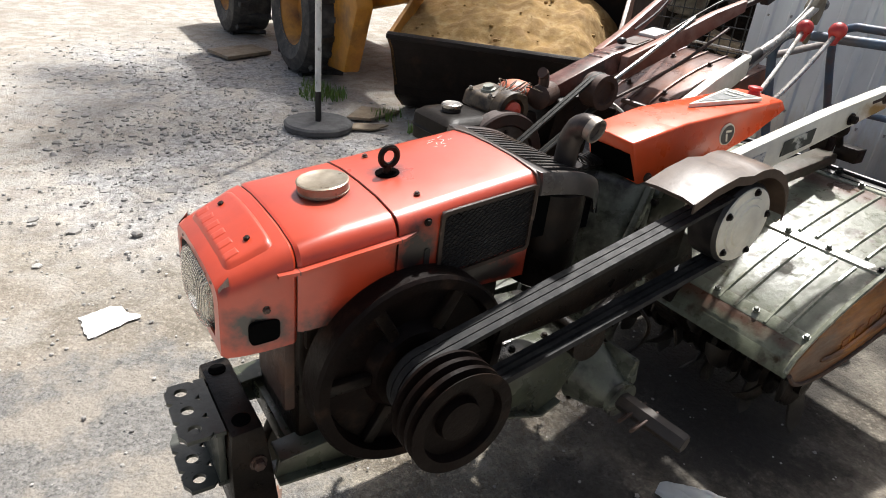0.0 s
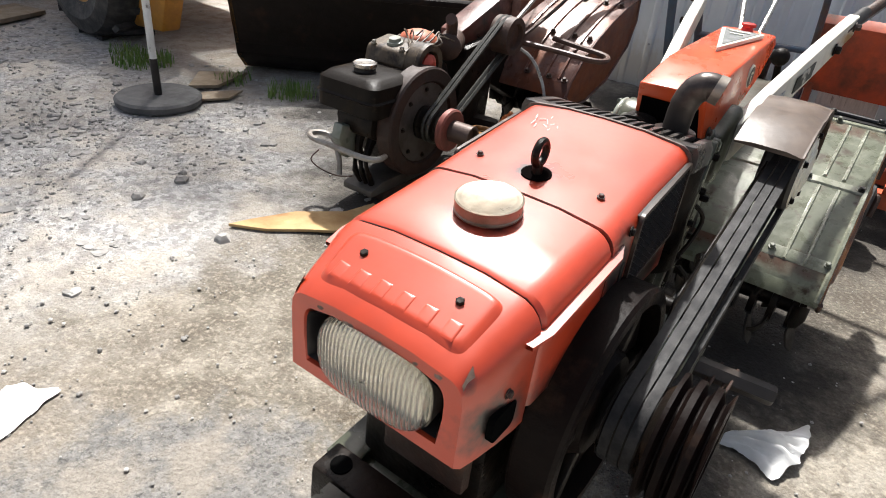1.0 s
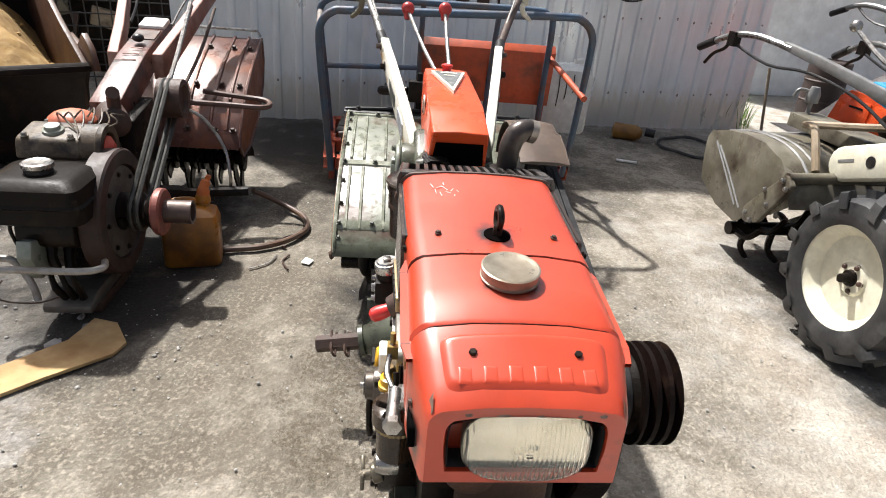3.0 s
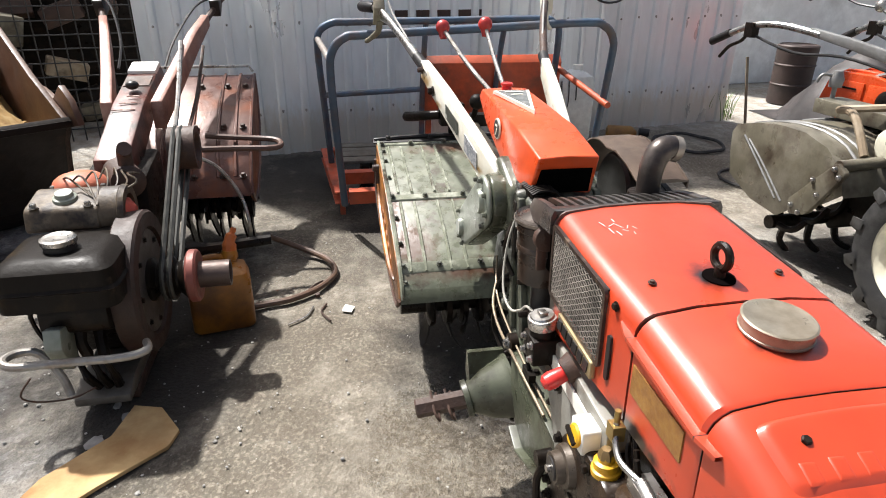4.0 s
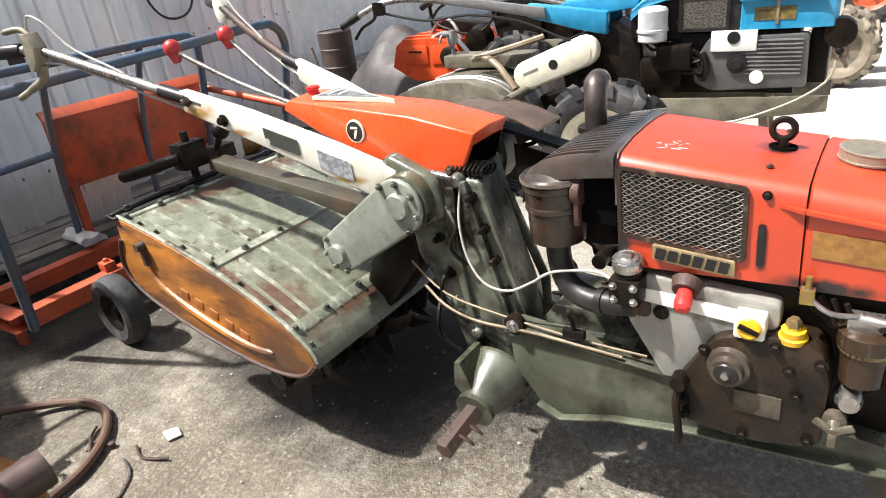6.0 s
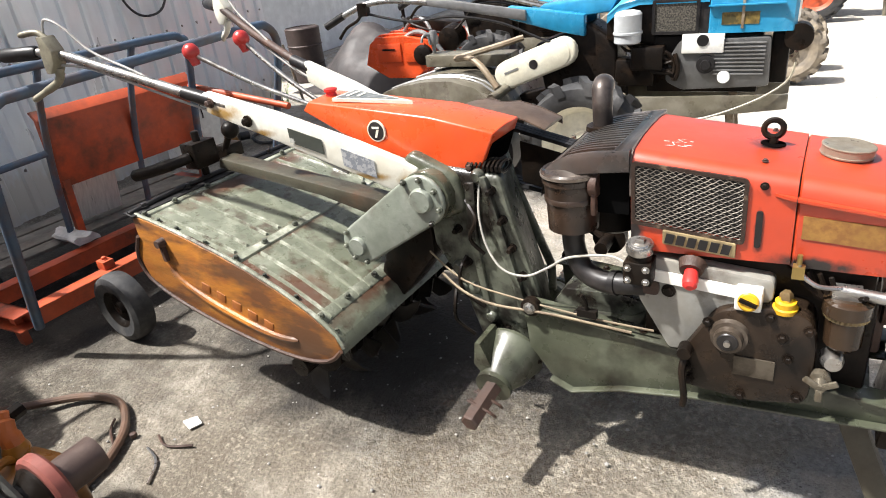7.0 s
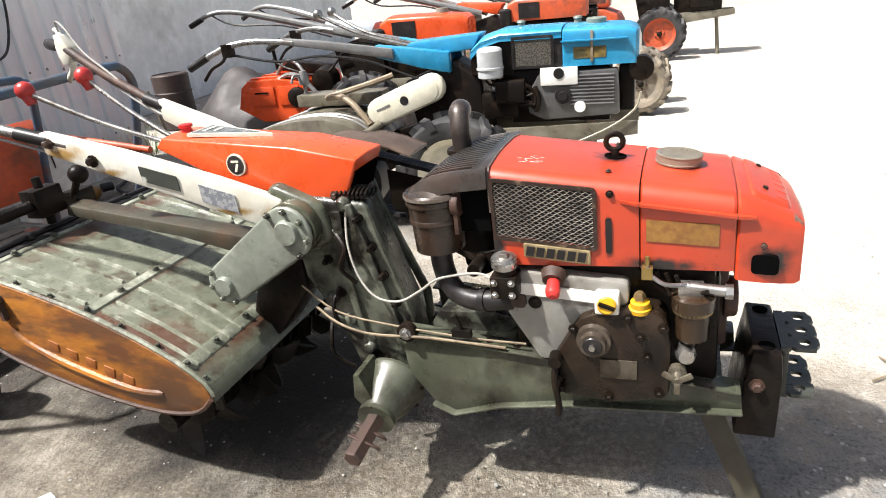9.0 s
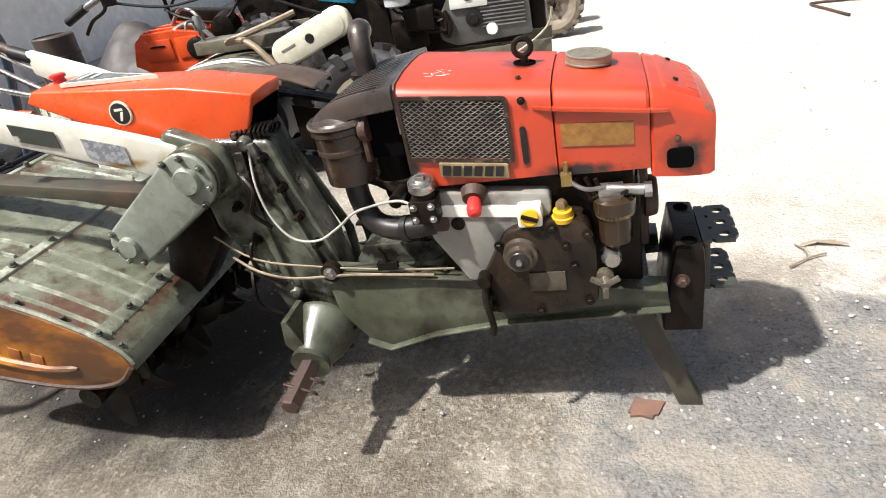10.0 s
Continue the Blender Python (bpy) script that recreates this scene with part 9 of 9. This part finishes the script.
for k in range(14):
    x, y, z = rng.uniform(-0.55, -0.2), rng.uniform(-0.75, 0.75), rng.uniform(0.12, 1.1)
    part("scrap_piece", Mesh().box((x, y, z), (rng.uniform(0.1, 0.35), rng.uniform(0.15, 0.5), rng.uniform(0.06, 0.3)), pose(0, 0, 0, rng.uniform(-20, 20), rng.uniform(-20, 20), rng.uniform(0, 90)).to_3x3()), (DARK_IRON, RUST, TAN, OLIVE)[k % 4], crate, bevel=0.01)
part("crate_back", Mesh().box((-0.75, 0, 0.75), (0.05, 2.2, 1.5)), DARK_IRON, crate)
wl = Mesh().box((-5.6, -4.6, 1.4), (0.2, 5.6, 2.8), pose(0, 0, 0, 0, 0, 15.7).to_3x3())
tagged(made("wall_left", wl, mat("dark_timber", (0.09, 0.075, 0.06), 0.8, col2=(0.05, 0.04, 0.035), scale=5, stretch=(1, 6, 0.4), bump=0.4), 0.01), "dark weathered timber wall behind the loader", "wall", kind="structure")


# ---- grass tufts, stones ----
def tuft(cx, cy, r, n, h, seed):
    rng = random.Random(seed)
    m = Mesh()
    for k in range(n):
        a, d = rng.uniform(0, 6.28), r * rng.random() ** 0.6
        x, y = cx + d * math.cos(a), cy + d * math.sin(a)
        b, l, w = rng.uniform(0, 6.28), h * rng.uniform(0.5, 1.1), 0.004
        dx, dy = math.cos(b), math.sin(b)
        q = rng.uniform(0.1, 0.6) * l
        m.add([(x - dy * w, y + dx * w, 0), (x + dy * w, y - dx * w, 0), (x + dx * q * 0.4 + dy * w * 0.8, y + dy * q * 0.4 - dx * w * 0.8, l * 0.6), (x + dx * q * 0.4 - dy * w * 0.8, y + dy * q * 0.4 + dx * w * 0.8, l * 0.6), (x + dx * q, y + dy * q, l)],
              [(0, 1, 2, 3), (3, 2, 4)])
    return m


GRASS = mat("grass", (0.10, 0.19, 0.03), 0.6, col2=(0.18, 0.24, 0.06), scale=12, bump=0)
gm = tuft(-1.36, -3.85, 0.20, 260, 0.09, 1)
for x, y, r, n, s in ((-1.6, -3.15, 0.12, 50, 2), (-1.40, -4.15, 0.12, 60, 3), (-5.0, 3.0, 0.25, 260, 4), (-1.72, -2.72, 0.16, 160, 5)):
    q = tuft(x, y, r, n, 0.30 if s == 4 else 0.09, s)
    gm.add(q.v, q.f)
me = bpy.data.meshes.new("grass")
me.from_pydata(gm.v, [], gm.f)
me.materials.append(GRASS)
tagged(new("grass", me), "sparse green grass tufts along the loader and fence", "grass", kind="stuff")

STONE = mat("gravel_stone", (0.27, 0.262, 0.245), 0.85, island=0.28, col2=(0.40, 0.385, 0.36), scale=11, mix=(0.4, 0.65), grime=(0.13, 0.125, 0.12), grime_scale=3.5, bump=0.4, bump_scale=80)
rng = random.Random(7)
sv, sf = [], []


def stone(x, y, r):
    k = len(sv)
    a0 = rng.uniform(0, 6.28)
    h = r * rng.uniform(0.35, 0.8)
    for z, q in ((-0.2 * h, 1.0), (0.5 * h, 0.95), (h, 0.5)):
        for i in range(5):
            a = a0 + 6.283 * i / 5
            j = rng.uniform(0.75, 1.15)
            sv.append((x + r * q * j * math.cos(a), y + r * q * j * math.sin(a), z))
    for j in range(2):
        for i in range(5):
            sf.append((k + 5 * j + i, k + 5 * j + (i + 1) % 5, k + 5 * j + 5 + (i + 1) % 5, k + 5 * j + 5 + i))
    sf.append((k + 10, k + 11, k + 12, k + 13, k + 14))


for cx, cy, rx, ry, n, r0, r1 in ((-0.3, -3.0, 1.1, 1.3, 2600, 0.003, 0.011), (0.7, 0.0, 0.5, 0.45, 420, 0.003, 0.009), (0.4, -2.2, 1.1, 1.6, 1500, 0.003, 0.009), (-0.3, -5.0, 1.6, 1.8, 1300, 0.005, 0.015), (-1.0, -0.8, 1.8, 1.2, 900, 0.002, 0.006), (-1.2, 1.0, 2.0, 0.9, 700, 0.002, 0.007), (1.4, 2.2, 1.5, 2.2, 500, 0.003, 0.010)):
    for i in range(int(n * 0.65)):
        x, y = rng.gauss(0, 0.55), rng.gauss(0, 0.55)
        stone(cx + rx * x, cy + ry * y, r0 + (r1 - r0) * rng.random() ** 2.5)
for i in range(14):
    stone(rng.uniform(-0.8, 1.2), rng.uniform(-3.2, -1.3), rng.uniform(0.015, 0.035))


def flat_stone(x, y, r):
    """A broad stone trodden into the yard: only its crown stands out."""
    k, c = len(sv), rng.randint(6, 9)
    a0, h, q = rng.uniform(0, 6.28), rng.uniform(0.0015, 0.004), rng.uniform(0.55, 1.0)
    turn = rng.uniform(0, 3.14)
    edge = [rng.uniform(0.72, 1.12) for i in range(c)]
    for z, w_ in ((-0.008, 1.10), (h * 0.4, 1.0), (h, 0.66)):
        for i in range(c):
            a = a0 + 6.283 * i / c
            u, v = r * w_ * edge[i] * math.cos(a), r * q * w_ * edge[i] * math.sin(a)
            sv.append((x + u * math.cos(turn) - v * math.sin(turn), y + u * math.sin(turn) + v * math.cos(turn), z + 0.0015 * math.sin(3 * a)))
    for j in range(2):
        for i in range(c):
            sf.append((k + c * j + i, k + c * j + (i + 1) % c, k + c * j + c + (i + 1) % c, k + c * j + c + i))
    sf.append(tuple(k + 2 * c + i for i in range(c)))


for cx, cy, rx, ry, n, r0, r1 in ((-0.2, -2.9, 1.0, 1.1, 420, 0.008, 0.034), (-0.4, -5.0, 1.5, 1.5, 260, 0.012, 0.045)):
    for i in range(n):
        flat_stone(cx + rx * rng.gauss(0, 0.6), cy + ry * rng.gauss(0, 0.6), r0 + (r1 - r0) * rng.random() ** 2.2)
me = bpy.data.meshes.new("loose_stones")
me.from_pydata(sv, [], sf)
me.materials.append(STONE)
tagged(new("loose_stones", me), "loose grey gravel and crumbs of rubble", "gravel", kind="stuff")


# ---- unseen tall tree, added far behind the loader to shade the gravel ----
BARK = mat("bark", (0.13, 0.10, 0.07), 0.9, col2=(0.08, 0.06, 0.045), scale=8, bump=0.8, bump_scale=25, stretch=(1, 1, 0.3))
LEAF = mat("tree_leaf", (0.06, 0.11, 0.025), 0.6, col2=(0.10, 0.14, 0.04), scale=3, bump=0)


def shade_tree(x, y, top, reach, n, seed):
    rng = random.Random(seed)
    root = thing("shade_tree", pose(x, y, 0), "unseen tall leafy tree added behind the loader to shade the gravel", "tree")
    d = Vector((0.7, 0.9, top))
    tr = Mesh().tube([(0, 0, -0.1), d * 0.25, d * 0.55 + Vector((0.2, 0, 0)), d * 0.95], [0.26, 0.21, 0.16, 0.08], 10)
    clumps = []
    for k in range(34):
        a, r = 2.4 * k, reach * math.sqrt((k + 0.5) / 34)
        c = d + Vector((r * math.cos(a), r * math.sin(a), rng.uniform(-0.6, 0.6) + 0.7 * (1 - r / reach)))
        clumps.append(c)
        tr.tube([d * 0.75, d * 0.9 + (c - d) * 0.35, c], [0.06, 0.035, 0.012], 6)
    part("trunk", tr, BARK, root, "grey-brown trunk and limbs")
    v_, f_ = [], []
    for i in range(n):
        c = clumps[i % len(clumps)] + Vector((rng.gauss(0, 0.24), rng.gauss(0, 0.24), rng.gauss(0, 0.22)))
        a = Vector((rng.gauss(0, 1), rng.gauss(0, 1), rng.gauss(0, 0.6))).normalized()
        b = a.orthogonal().normalized()
        l, w = rng.uniform(0.05, 0.09), rng.uniform(0.025, 0.04)
        k = len(v_)
        v_ += [tuple(c - a * l), tuple(c + b * w), tuple(c + a * l), tuple(c - b * w)]
        f_.append((k, k + 1, k + 2, k + 3))
    me = bpy.data.meshes.new("crown")
    me.from_pydata(v_, [], f_)
    me.materials.append(LEAF)
    ob = new("crown", me)
    ob.parent = root


shade_tree(-6.66, -8.95, 11.0, 1.9, 3700, 5)
